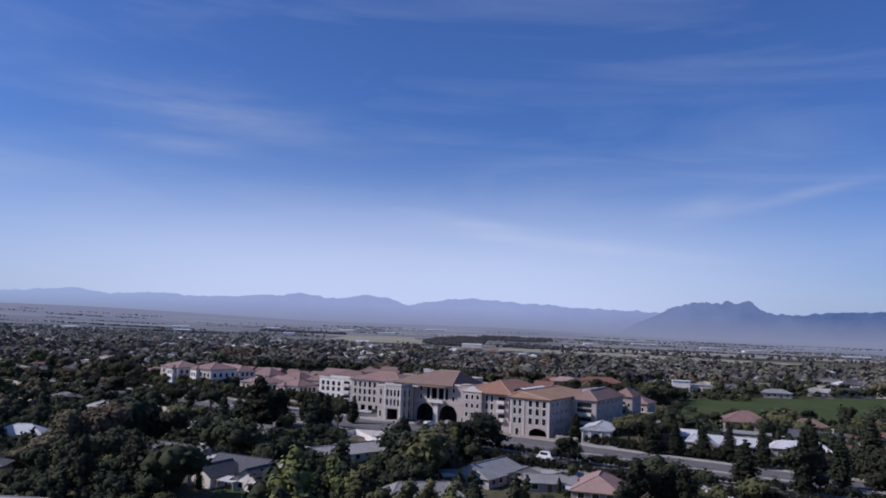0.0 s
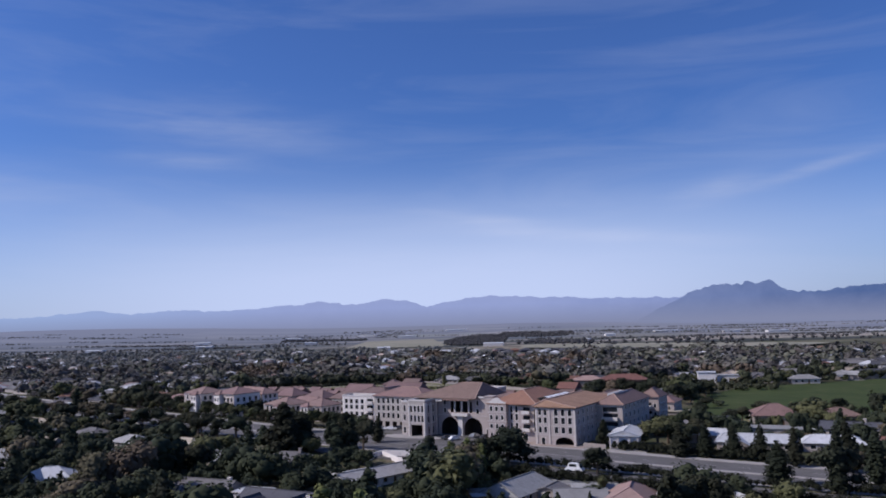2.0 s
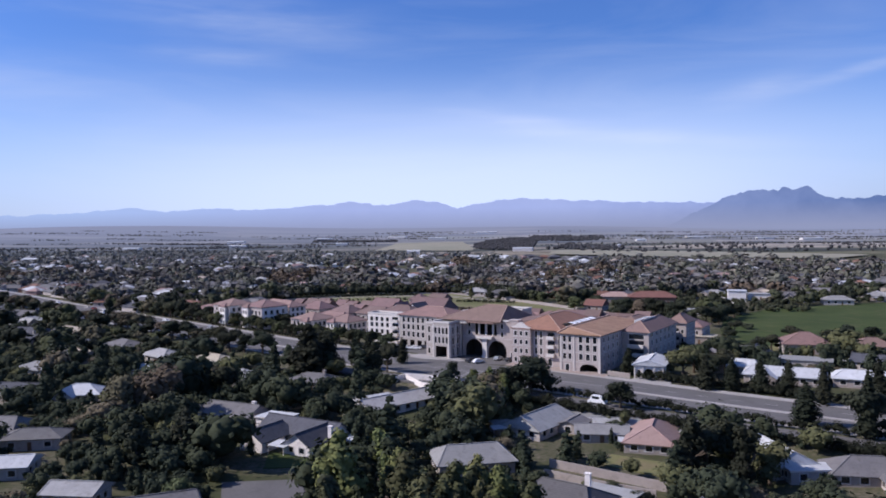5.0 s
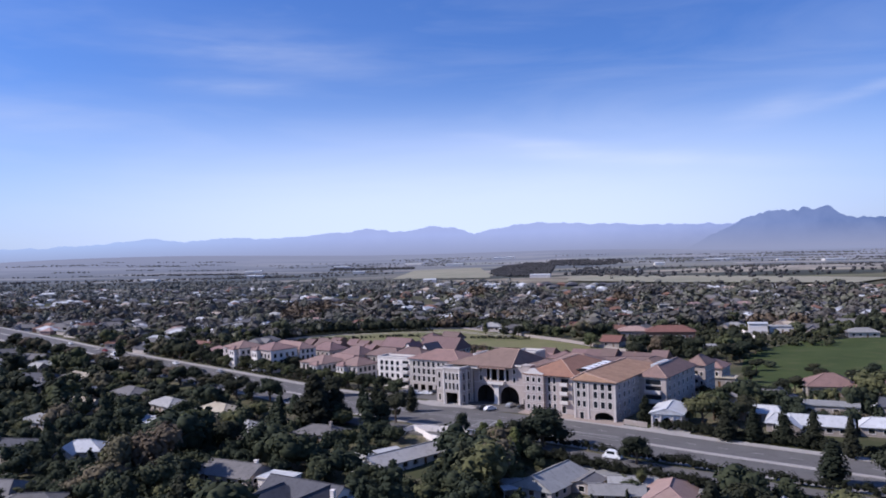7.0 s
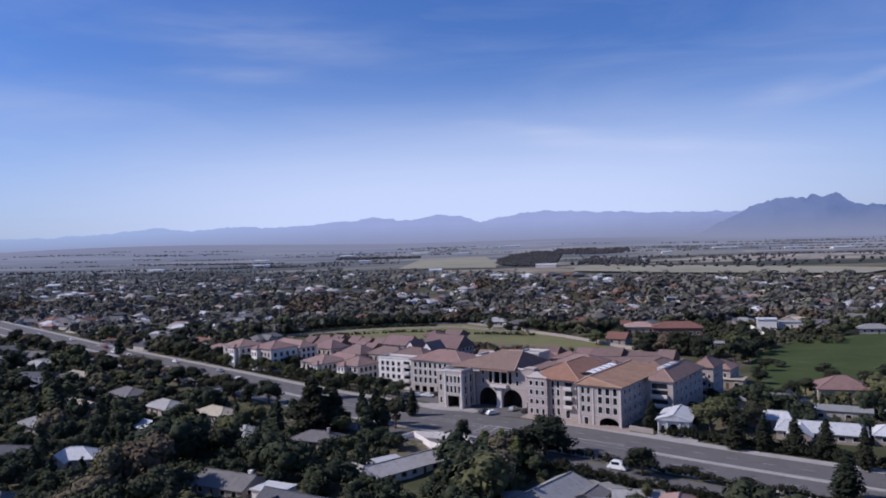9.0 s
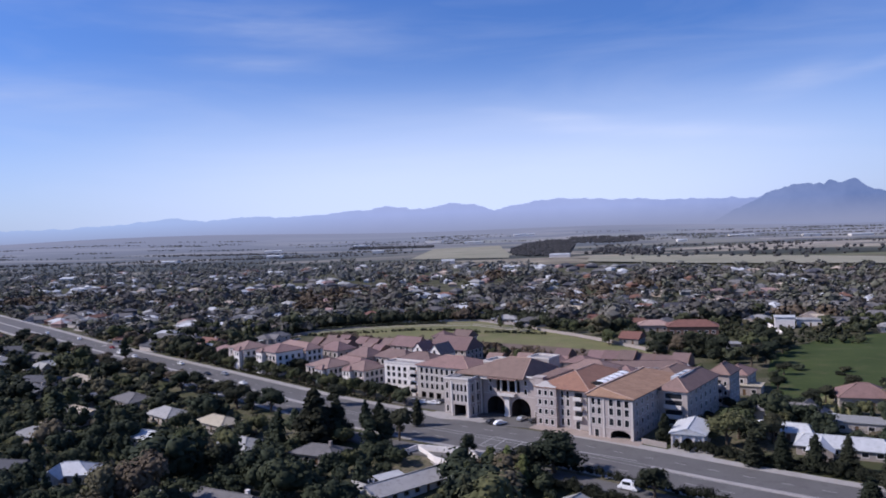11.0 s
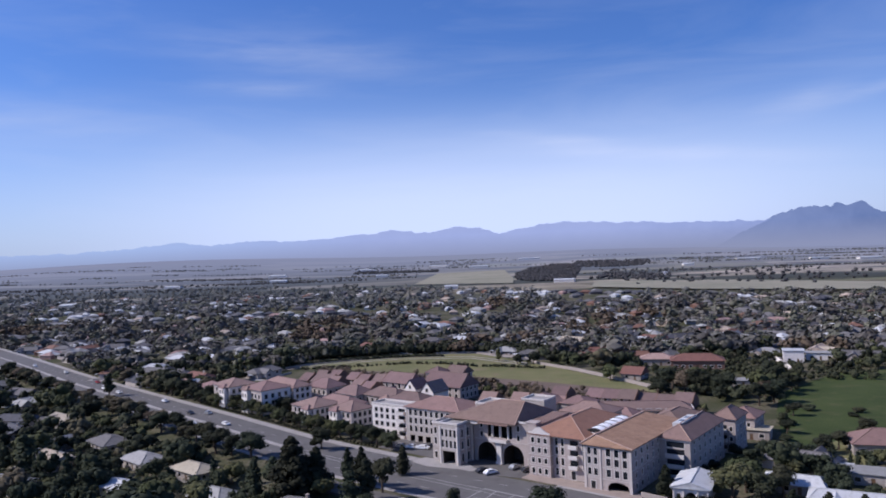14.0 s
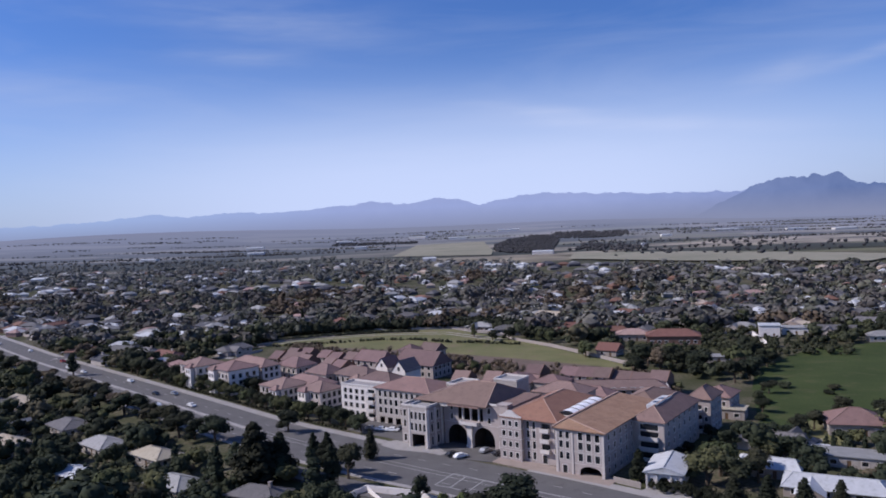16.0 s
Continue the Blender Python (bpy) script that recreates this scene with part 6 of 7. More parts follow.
# trees of the front gardens: kind, leaf, x, y, height, width
for row in (
    ("tall", "leaf_dark", -66, 176, 13.2, 1.20), ("tall", "leaf_dark", -70, 183, 13.5, 1.20), ("tall", "leaf_dark", -76, 172, 13.2, 1.20), ("round", "leaf_brown", -95, 205, 17.0, 1.00),
    ("round", "leaf_mid", -80, 196, 13.2, 1.20), ("cypress", "leaf_dark", 74.5, 195, 11.0, 2.3), ("cypress", "leaf_dark", 83.5, 184, 16.0, 1.1), ("cypress", "leaf_dark", 108, 200, 17.0, 1.6),
    ("round", "leaf_dark", 45, 170, 13.2, 1.10), ("tall", "leaf_dark", 41, 166, 14.5, 1.10), ("round", "leaf_mid", 51, 172, 13.2, 1.20), ("round", "leaf_olive", 56, 165, 10.6, 1.20),
    ("round", "leaf_dark", 100, 178, 14.0, 1.20), ("round", "leaf_dark", 84, 186, 13.0, 1.20),
):
    tree(*row)
# trees beside the junction and the road: kind, leaf, x, y, height, width
for row in (
    ("round", "leaf_brown", -87, 209, 19.5, 1.05), ("round", "leaf_brown", -84, 243, 11.9, 1.00), ("round", "leaf_dark", -78, 236, 13.2, 1.10), ("round", "leaf_dark", 12, 231, 12.5, 1.55),
    ("round", "leaf_dark", 6, 228, 10.6, 1.30), ("tall", "leaf_lime", 0, 226, 10.5, 1.15), ("tall", "leaf_lime", -4, 231, 8.5, 1.20), ("round", "leaf_dark", -11, 243, 8.5, 0.90),
    ("tall", "leaf_lime", 4, 222, 9.5, 1.30), ("tall", "leaf_olive", -4, 216, 10.6, 1.20), ("tall", "leaf_olive", -9, 224, 9.0, 1.10), ("tall", "leaf_mid", -8, 205, 11.9, 1.20),
    ("round", "leaf_dark", 34.5, 212.8, 8.8, 1.35), ("cypress", "leaf_dark", 62, 235, 9.8, 1.95), ("cypress", "leaf_dark", 69, 233.5, 9.8, 1.95), ("cypress", "leaf_dark", 76, 231, 9.8, 1.95),
    ("cypress", "leaf_dark", 83, 229.5, 9.8, 1.95), ("cypress", "leaf_dark", 87, 216, 11.5, 1.3),
):
    tree(*row)
# trees beside the junction and the road: kind, leaf, x, y, height, width
for row in (
    ("cypress", "leaf_dark", 97, 208, 14.0, 1.5), ("cypress", "leaf_dark", 96, 192, 14.0, 1.5),
):
    tree(*row)
# trees by the estate's entrance: kind, leaf, x, y, height, width
for row in (
    ("round", "leaf_olive", -92, 248, 14.5, 1.00), ("pine", "leaf_dark", -59, 262, 19.0, 1.35), ("pine", "leaf_dark", -53, 266, 13.2, 1.30), ("cypress", "leaf_dark", -30, 279, 9.5, 1.75),
    ("pine", "leaf_dark", -46, 275, 10.0, 0.90), ("pine", "leaf_dark", -40, 268, 12.0, 1.00), ("round", "leaf_dark", -33, 262, 11.9, 1.00), ("tall", "leaf_dark", -36, 256, 11.9, 1.10),
):
    tree(*row)
# trees round the pavilions: kind, leaf, x, y, height, width
for row in (
    ("pine", "leaf_dark", 44, 256.5, 9.0, 1.15), ("round", "leaf_olive", 60, 253, 11.0, 1.45), ("round", "leaf_mid", 67, 252, 9.5, 1.45), ("round", "leaf_olive", 65, 260, 10.5, 1.40),
    ("round", "leaf_mid", 73, 255, 9.5, 1.40), ("round", "leaf_dark", 73, 283, 7.0, 1.40), ("round", "leaf_dark", 79, 289, 7.5, 1.40),
    ("round", "leaf_dark", 70, 290, 6.0, 1.30), ("shrub", "leaf_dark", 62, 283, 3.0, 1.30), ("shrub", "leaf_dark", 57, 276, 2.6, 1.30), ("shrub", "leaf_mid", 66, 276, 3.0, 1.40),
    ("round", "leaf_mid", 84, 283, 6.0, 1.40), ("round", "leaf_olive", 81, 273, 6.5, 1.30), ("shrub", "leaf_dark", 92, 292, 3.4, 1.50), ("round", "leaf_dark", 97, 297, 7.0, 1.40),
):
    tree(*row)
# trees by the villas: kind, leaf, x, y, height, width
for row in (
    ("round", "leaf_dark", -64, 310, 9.2, 1.20), ("tall", "leaf_dark", -205, 420, 12.0, 1.30), ("round", "leaf_dark", -152, 402, 10.5, 1.30), ("round", "leaf_dark", -160, 410, 11.0, 1.30),
    ("round", "leaf_mid", -170, 416, 11.0, 1.30), ("round", "leaf_dark", -178, 426, 12.0, 1.30), ("round", "leaf_dark", -143, 398, 9.5, 1.20), ("round", "leaf_dark", -135, 404, 9.5, 1.20),
    ("round", "leaf_dark", -187, 436, 12.0, 1.40), ("round", "leaf_dark", -172, 434, 10.0, 1.40), ("round", "leaf_brown", -156, 426, 9.0, 1.30), ("round", "leaf_dark", -93, 366, 9.0, 1.20),
    ("round", "leaf_dark", -97, 370, 8.5, 1.20), ("cypress", "leaf_dark", -128, 560, 16.0, 0.90), ("round", "leaf_brown", -214, 455, 10.0, 1.40), ("round", "leaf_brown", -228, 470, 10.0, 1.40),
):
    tree(*row)
# trees at the edge of the lawn: kind, leaf, x, y, height, width
for row in (
    ("round", "leaf_dark", 70, 405, 11.2, 1.40), ("round", "leaf_olive", 30, 475, 8.0, 1.10), ("round", "leaf_olive", 45, 430, 9.5, 1.25), ("tall", "leaf_olive", -12, 502, 8.5, 1.20), ("round", "leaf_dark", -1, 489, 7.0, 1.35), ("round", "leaf_dark", 8, 488, 7.5, 1.35), ("round", "leaf_dark", 17, 485, 7.0, 1.30), ("round", "leaf_dark", 62, 388, 9.5, 1.40),
    ("round", "leaf_mid", 22, 486, 7.0, 1.10), ("round", "leaf_olive", -12, 394, 7.0, 0.90),
    ("round", "leaf_olive", -6, 400, 7.0, 0.90), ("round", "leaf_olive", 0, 389, 7.0, 1.10), ("round", "leaf_brown", 5, 384, 6.0, 1.10), ("round", "leaf_olive", -18, 408, 6.0, 1.10),
    ("round", "leaf_brown", 30, 372, 6.0, 1.20), ("round", "leaf_brown", 44, 366, 6.0, 1.20), ("round", "leaf_brown", 58, 372, 6.5, 1.20), ("round", "leaf_brown", 20, 366, 5.0, 1.20),
    ("round", "leaf_brown", 64, 362, 6.0, 1.20), ("round", "leaf_olive", 72, 350, 6.0, 1.20),
):
    tree(*row)
# half-bare trees between the terraces
for i in range(26):
    f = i / 25
    tree("round", ("leaf_brown", "leaf_brown", "leaf_olive")[i % 3], 14 + 56 * f + (i * 37 % 7) - 3, 368 - 25 * f + (i * 53 % 11) - 5, 4.5 + (i * 29 % 5) * 0.6, 1.1)
for i in range(14):
    f = i / 13
    tree("round", ("leaf_brown", "leaf_mid")[i % 2], -104 + 60 * f + (i * 37 % 7) - 3, 418 - 38 * f + (i * 53 % 9) - 4, 5.0 + (i * 29 % 5) * 0.7, 1.1)
# trees along the playing field: kind, leaf, x, y, height, width
for row in (
    ("round", "leaf_dark", 80, 393, 12.6, 1.40), ("round", "leaf_dark", 88, 386, 12.6, 1.40), ("round", "leaf_brown", 74, 398, 11.2, 1.40), ("round", "leaf_dark", 97, 367, 11.2, 1.30),
    ("round", "leaf_dark", 104, 372, 11.2, 1.30), ("round", "leaf_dark", 118, 318, 7.0, 1.20), ("round", "leaf_dark", 103, 301, 7.5, 1.40), ("shrub", "leaf_dark", 110, 305, 3.4, 1.40),
    ("round", "leaf_dark", 117, 303, 6.5, 1.40), ("round", "leaf_dark", 94, 322, 6.0, 1.40), ("shrub", "leaf_mid", 90, 312, 2.6, 1.40), ("round", "leaf_mid", 96, 334, 5.5, 1.40),
    ("round", "leaf_dark", 104, 348, 6.0, 1.50), ("shrub", "leaf_mid", 112, 356, 2.8, 1.60), ("round", "leaf_dark", 128, 312, 7.0, 1.40), ("round", "leaf_dark", 138, 320, 8.0, 1.40),
    ("round", "leaf_dark", 146, 316, 8.0, 1.40), ("shrub", "leaf_mid", 128, 352, 2.0, 1.80),
):
    tree(*row)
# trees along the playing field: kind, leaf, x, y, height, width
for row in (
    ("shrub", "leaf_dark", 124, 345, 1.6, 1.80), ("round", "leaf_dark", 112, 388, 9.0, 1.40), ("round", "leaf_brown", 104, 384, 8.0, 1.40), ("round", "leaf_dark", 118, 396, 9.0, 1.40),
):
    tree(*row)

# street trees along the estate's side of the road
rng = random.Random(4)
for s in itertools.chain(range(543, 705, 4), range(705, 760, 6)):
    (x, y), = offset_line(rng.uniform(5.5, 9.0), s, s + 0.5, 1.0)[:1]
    tree("round", rng.choice(("leaf_mid", "leaf_mid", "leaf_olive")), x, y, rng.uniform(5.8, 8.6), 1.15)
for s in range(575, 880, 7):
    (x, y), = offset_line(rng.uniform(-33.5, -27.5), s, s + 0.5, 1.0)[:1]
    tree("round", rng.choice(("leaf_dark", "leaf_dark", "leaf_mid", "leaf_brown")), x, y, rng.uniform(6.5, 10.5), 1.45)
HEDGE = []
for s in np.arange(335, 478, 1.3):
    for d in (-27.4, -37.6, -38.8):
        (x, y), = offset_line(d + rng.uniform(-0.8, 0.8), s, s + 0.5, 1.0)[:1]
        HEDGE.append((x, y, rng.uniform(1.6, 3.2)))
for s in range(338, 442, 2):
    for d in (4.6, 6.4, 8.4):
        (x, y), = offset_line(d + rng.uniform(-0.7, 0.7), s, s + 0.5, 1.0)[:1]
        HEDGE.append((x, y, rng.uniform(1.6, 3.6)))
for s in range(548, 680, 2):
    (x, y), = offset_line(4.2, s, s + 0.5, 1.0)[:1]
    HEDGE.append((x, y, rng.uniform(1.2, 1.9)))

# the rest of the gardens: houses first, then trees in the gaps
TAKEN = [(h.matrix_basis.translation.x, h.matrix_basis.translation.y, 9.0) for h in HOMES]
TAKEN += [(x * (1 - k / math.hypot(x, y)), y * (1 - k / math.hypot(x, y)), 6.0) for x, y, _r in list(TAKEN) for k in ((9, 15, 20) if y < 235 else (9,))]  # kept clear so the camera sees each house


def in_poly(x, y, poly):
    c = False
    for (ax, ay), (bx, by) in zip(poly, poly[1:] + poly[:1]):
        if (ay > y) != (by > y) and x < (bx - ax) * (y - ay) / (by - ay) + ax:
            c = not c
    return c


CLEAR = [
    [(8, 164), (34, 150), (54, 142), (52, 128), (26, 130), (10, 138)],
    [(9, 178), (14, 180), (38, 163), (34, 150), (8, 164)],
    [(-185, 405), (-140, 470), (-120, 545), (-20, 545), (20, 490), (70, 410), (100, 330), (60, 240), (40, 240), (-60, 310), (-150, 388)],
    [(84, 296), (98, 355), (112, 392), (150, 440), (262, 470), (262, 300), (200, 290), (136, 316), (104, 286)],
    [(-58, 182), (-54, 166), (-52, 146), (-48, 128), (-36, 128), (-31, 142), (-30, 182)],
    [(62, 422), (150, 418), (152, 478), (62, 484)], [(62, 330), (128, 322), (128, 384), (92, 372), (62, 380)], [(57, 231), (100, 213), (114, 240), (70, 262)], [(-50, 186), (-31, 188), (-29, 173), (-50, 171)], [(22, 184), (44, 176), (37, 166), (22, 177)],
    [(-31, 238), (-26, 255), (-3, 242), (-12, 234), (-18, 222), (-26, 214), (-38, 216)],
]


def free(x, y, r, gap=1.0):
    d, s = road_place(x, y)
    if -38 - r * 0.4 < d < 4 + r * 0.3 or any(in_poly(x, y, p) for p in CLEAR):
        return False
    return all((x - a) ** 2 + (y - b) ** 2 > (r + c * gap) ** 2 for a, b, c in TAKEN)


def below_sight_line(x, y):
    """Greatest tree height that leaves the houses behind in the camera's view."""
    top = 20.0
    for hx, hy, _r in TAKEN[:len(HOMES)]:
        if hy > 235:
            continue
        dist = math.hypot(hx, hy)
        along, side = (x * hx + y * hy) / dist, (x * hy - y * hx) / dist
        if abs(side) < 9 and 2 < dist - along < 34:
            top = min(top, 1.0 + (dist - along) * 50 / dist)
    return top


def in_view(x, y, more=25):
    return y > 105 and -0.75 * y - more < x < 0.56 * y + more


WOODED = [[(76, 322), (76, 374), (128, 374), (128, 322)], [(62, 372), (62, 416), (116, 416), (116, 372)], [(-56, 128), (-56, 172), (-28, 174), (-28, 128)], [(62, 112), (62, 160), (130, 190), (130, 112)], [(-34, 112), (-34, 166), (-12, 164), (12, 140), (30, 128), (30, 112)], [(-80, 165), (-80, 196), (-58, 192), (-54, 168)], [(-110, 200), (-110, 232), (-78, 232), (-78, 200)], [(-14, 212), (-14, 240), (22, 240), (22, 222)], [(34, 150), (34, 182), (60, 178), (60, 150)]]
ROOFS = ["roof_grey", "roof_grey", "roof_dark", "roof_light", "roof_dark", "roof_grey", "roof_white", "roof_tan", "roof_brown"]
PROTO = []
for i, rf in enumerate(ROOFS):
    PROTO.append(house(("bungalow with a %s roof among garden trees" % {"roof_grey": "weathered grey", "roof_light": "pale grey", "roof_dark": "charcoal", "roof_tan": "sandy tiled", "roof_white": "white sheet", "roof_pink": "pinkish tiled", "roof_brown": "dull red-brown"}[rf]),
                       -2000 - 40 * i, -700, 0, 15 + (i % 3) * 2, 9 + (i % 2) * 1.5, rf, "wall_cream" if i % 3 else "wall_tan", hip=(1.0, 0.0, 0.5)[i % 3], rise=2.1 + 0.2 * (i % 2), wing=[(-3.5, 5.5, 3.0)] if i % 2 else None, chimney=i % 4 == 0, plain=True))
rng = random.Random(21)
placed, FAR_HOMES = 0, []
for y0 in range(118, 640, 21):
    for x0 in range(-560, 420, 24):
        x, y = x0 + rng.uniform(-6, 6) + (y0 % 2) * 12, y0 + rng.uniform(-5, 5)
        if not in_view(x, y) or rng.random() < ((0.32 if x < -70 else 0.25) if road_place(x, y)[0] < 0 else 0.38) or not free(x, y, 9.5) or any(in_poly(x, y, p) for p in WOODED):
            continue
        if road_place(x, y)[0] < 0 and y < 200 and x > 60:
            continue
        src = PROTO[rng.randrange(len(PROTO))] if placed >= len(PROTO) else PROTO[placed]
        m = pose(x, y, land(x, y) - 0.05, 0, 0, rng.choice((-30, -35, 60, 0, 150)) + rng.uniform(-8, 8))
        if placed >= 150:
            FAR_HOMES.append((x, y, m))
            continue
        if placed < len(PROTO):
            src.matrix_basis = m
        else:
            copy_thing(src, m)
        TAKEN.append((x, y, 8.0))
        placed += 1
rng = random.Random(8)
spots = []
for _ in range(24000):
    y = rng.uniform(112, 520)
    x = rng.uniform(-0.75 * y - 20, 0.56 * y + 20)
    near_side = road_place(x, y)[0] < 0
    r = (rng.uniform(3.6, 5.2) if rng.random() < 0.2 else rng.uniform(1.3, 3.0)) * (1.0 if near_side else 0.9)
    if not free(x, y, r, 0.68) or rng.random() < (0.2 if near_side else 0.35):
        continue
    if any((x - a) ** 2 + (y - b) ** 2 < ((r + c) * (0.80 if near_side else 0.82)) ** 2 for a, b, c in spots):
        continue
    if near_side:
        r = min(r, below_sight_line(x, y) / 2.9)
    if r > 0.7:
        spots.append((x, y, r))
spots.sort(key=lambda p: (p[1] + abs(p[0]) * 0.3))
BELT = {k: [] for k in WORDS}
for i, (x, y, r) in enumerate(spots):
    kind = rng.choices(("round", "tall", "cypress", "shrub"), (6, 2.2, 0.7, 1.2))[0]
    mt = rng.choices(("leaf_dark", "leaf_mid", "leaf_olive", "leaf_brown"), (6, 4.5, 2.2, 1.0))[0]
    h = {"shrub": 0.9, "round": 2.35}.get(kind, 2.6) * r * rng.uniform(0.85, 1.15)
    if i >= 48:
        BELT[mt].append((x, y, max(h, 2.6 * r * 0.8)))
        continue
    tree(kind, mt if mt in LEAVES[kind] else "leaf_dark", x, y, h, 1.15 if kind != "shrub" else 1.3)


# woods, gardens and houses of the far plain
def far_crowns(name, label, spots, quads, seed, leaf="leaf_far_hazed", lobes=3, wide=1.0, leaf_size=0.12, spires=0):
    """Many distant crowns in one mesh, each a ragged clump of leaf faces over a small mass."""
    rng = np.random.default_rng(seed)
    stock = []
    for shape in range(6 + 2 * spires):
        g = Mesh()
        if shape < 6:
            core_blob(g, rng, np.array((0, 0, 0.45)), 0.36 if lobes < 4 else 0.27, 1.0)
        for i in range(lobes):
            a, q = rng.uniform(0, 6.28), rng.uniform(0.1, 0.32)
            c, r = np.array((q * math.cos(a), q * math.sin(a), 0.42 + rng.uniform(0, 0.36))), rng.uniform(0.2, 0.34)
            if shape >= 6:
                t = i / max(1, lobes - 1)
                c, r = np.array((0.05 * math.cos(a), 0.05 * math.sin(a), 0.18 + 0.98 * t)), 0.26 * (1.08 - t) ** 0.7
            if lobes > 4:
                core_blob(g, rng, c, r * 0.74, 1.0)
            leaf_quads(g, rng, c, r, quads // lobes, leaf_size)
        stock.append((np.array(g.v), g.f))
    v, f, k = [], [], 0
    for x, y, h in spots:
        sv, sf = stock[rng.integers(len(stock))]
        a = rng.uniform(0, 6.28)
        c, s = math.cos(a), math.sin(a)
        w = h * rng.uniform(0.95, 1.45) * wide
        p = np.stack([x + w * (c * sv[:, 0] - s * sv[:, 1]), y + w * (s * sv[:, 0] + c * sv[:, 1]), land(x, y) + h * sv[:, 2]], 1)
        v.append(p)
        f += [tuple(i + k for i in q) for q in sf]
        k += len(sv)
    me = bpy.data.meshes.new(name)
    me.from_pydata(np.concatenate(v).tolist(), [], f)
    me.materials.append(M[leaf])
    me.polygons.foreach_set("use_smooth", [True] * len(me.polygons))
    tagged(new(name, me), label, "trees", kind="stuff")


for k, pts in BELT.items():
    close, beyond = [p for p in pts if p[1] < 300], [p for p in pts if p[1] >= 300]
    if close:
        far_crowns("garden_trees", f"{WORDS[k]} garden trees filling the gaps between houses", close, 320, 40 + len(pts), k, 8, leaf_size=0.055, spires=2 if k == "leaf_dark" else 0)
    if beyond:
        far_crowns("garden_trees", f"{WORDS[k]} garden trees beyond the main road", beyond, 126, 41 + len(pts), k, 6, leaf_size=0.075)
rng = random.Random(31)
spots = []
for _ in range(8200):
    y = 500 + 1500 * rng.random() ** 1.35
    x = rng.uniform(-0.78 * y - 30, 0.6 * y + 30)
    if y < 780 and not free(x, y, 3.0, 0.6):
        continue
    d = road_place(x, y)[0]
    if -30 < d < 4:
        continue
    if noise.noise((x * 0.006, y * 0.006, 4)) < -0.28 or y > town_edge(x) + rng.uniform(-60, 30) or rng.random() < (y - 1350) / 1100:
        continue
    spots.append((x, y, (1.55 if rng.random() < 0.15 else 1.0) * rng.uniform(3.8, 8.0) + 5.5 * max(0.0, noise.noise((x * 0.012, y * 0.007, 8)))))
beyond = [p for p in spots if p[1] > 1020]
spots = [p for p in spots if p[1] <= 1020]
far_crowns("suburb_trees", "grey-green trees at the far edge of the suburb, paled for haze", beyond, 24, 19, "leaf_plain_hazed", 4, wide=1.12, leaf_size=0.16)
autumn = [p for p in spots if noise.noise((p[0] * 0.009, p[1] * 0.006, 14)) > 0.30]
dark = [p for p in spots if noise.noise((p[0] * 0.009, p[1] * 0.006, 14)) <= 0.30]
far_crowns("suburb_trees", "dense mixed garden trees of the distant suburb", dark[0::3], 30, 5, "leaf_far_hazed", 4, wide=1.12, leaf_size=0.15)
far_crowns("suburb_trees", "grey-green garden trees of the distant suburb", dark[1::3], 30, 15, "leaf_far_hazed", 4, wide=1.2, leaf_size=0.15)
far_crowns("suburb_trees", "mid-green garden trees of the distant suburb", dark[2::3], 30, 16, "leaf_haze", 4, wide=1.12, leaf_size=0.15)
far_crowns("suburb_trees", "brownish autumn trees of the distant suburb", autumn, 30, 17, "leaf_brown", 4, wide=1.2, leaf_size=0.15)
spots = []
woods = []
for i in range(110):
    cy = rng.uniform(1800, 3700)
    cx, rx, ry = rng.uniform(-0.75, 0.58) * cy, rng.uniform(50, 260), rng.uniform(8, 34)
    if -340 < cx < 330 and cy < 2900:
        continue
    for _ in range(int(rx * ry / 75)):
        a, q = rng.uniform(0, 6.28), rng.random() ** 0.5
        (spots, woods)[i % 2].append((cx + rx * q * math.cos(a), cy + ry * q * math.sin(a), rng.uniform(4, 7)))
for edge, count, low in (([(-46, 1980), (-34, 1800), (0, 1700), (50, 1670), (84, 1720), (104, 2000), (140, 2500), (140, 2900), (60, 2950), (-20, 2700), (-52, 2300)], 1700, 5.5), ([(138, 2650), (240, 2560), (330, 2600), (390, 2800), (425, 3050), (140, 3120)], 700, 6), ([(110, 1700), (230, 1560), (300, 1800), (180, 2060)], 150, 6), ([(-640, 2760), (-330, 2700), (-340, 2860), (-660, 2960)], 260, 6)):
    while count:
        x, y = rng.uniform(-700, 430), rng.uniform(1500, 3200)
        if in_poly(x, y, edge):
            woods.append((x, y, rng.uniform(low, low + 3.5)))
            count -= 1
for _ in range(420):
    x = rng.uniform(170, 900)
    y = town_edge(x) + rng.uniform(220, 1300)
    if noise.noise((x * 0.006, y * 0.003, 21)) > -0.05:
        woods.append((x, y, rng.uniform(5, 9)))
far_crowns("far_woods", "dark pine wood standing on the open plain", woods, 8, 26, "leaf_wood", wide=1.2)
far_crowns("far_woods", "dark woods and hedgerows on the plain", spots, 6, 6, "leaf_plain_hazed", wide=1.3)
spots = []
BACK = [(-172, 512), (-140, 530), (-84, 547), (-28, 549), (4, 524), (26, 498)]
for (ax, ay), (bx, by) in zip(BACK, BACK[1:]):
    n = int(math.dist((ax, ay), (bx, by)) / 2.6)
    for i in range(n):
        for o in (1, 6, 12, 18):
            t = i / n
            spots.append((ax + t * (bx - ax) + rng.uniform(-1.5, 1.5), ay + t * (by - ay) + o + rng.uniform(-1.5, 1.5), rng.uniform(5.0, 8.0)))
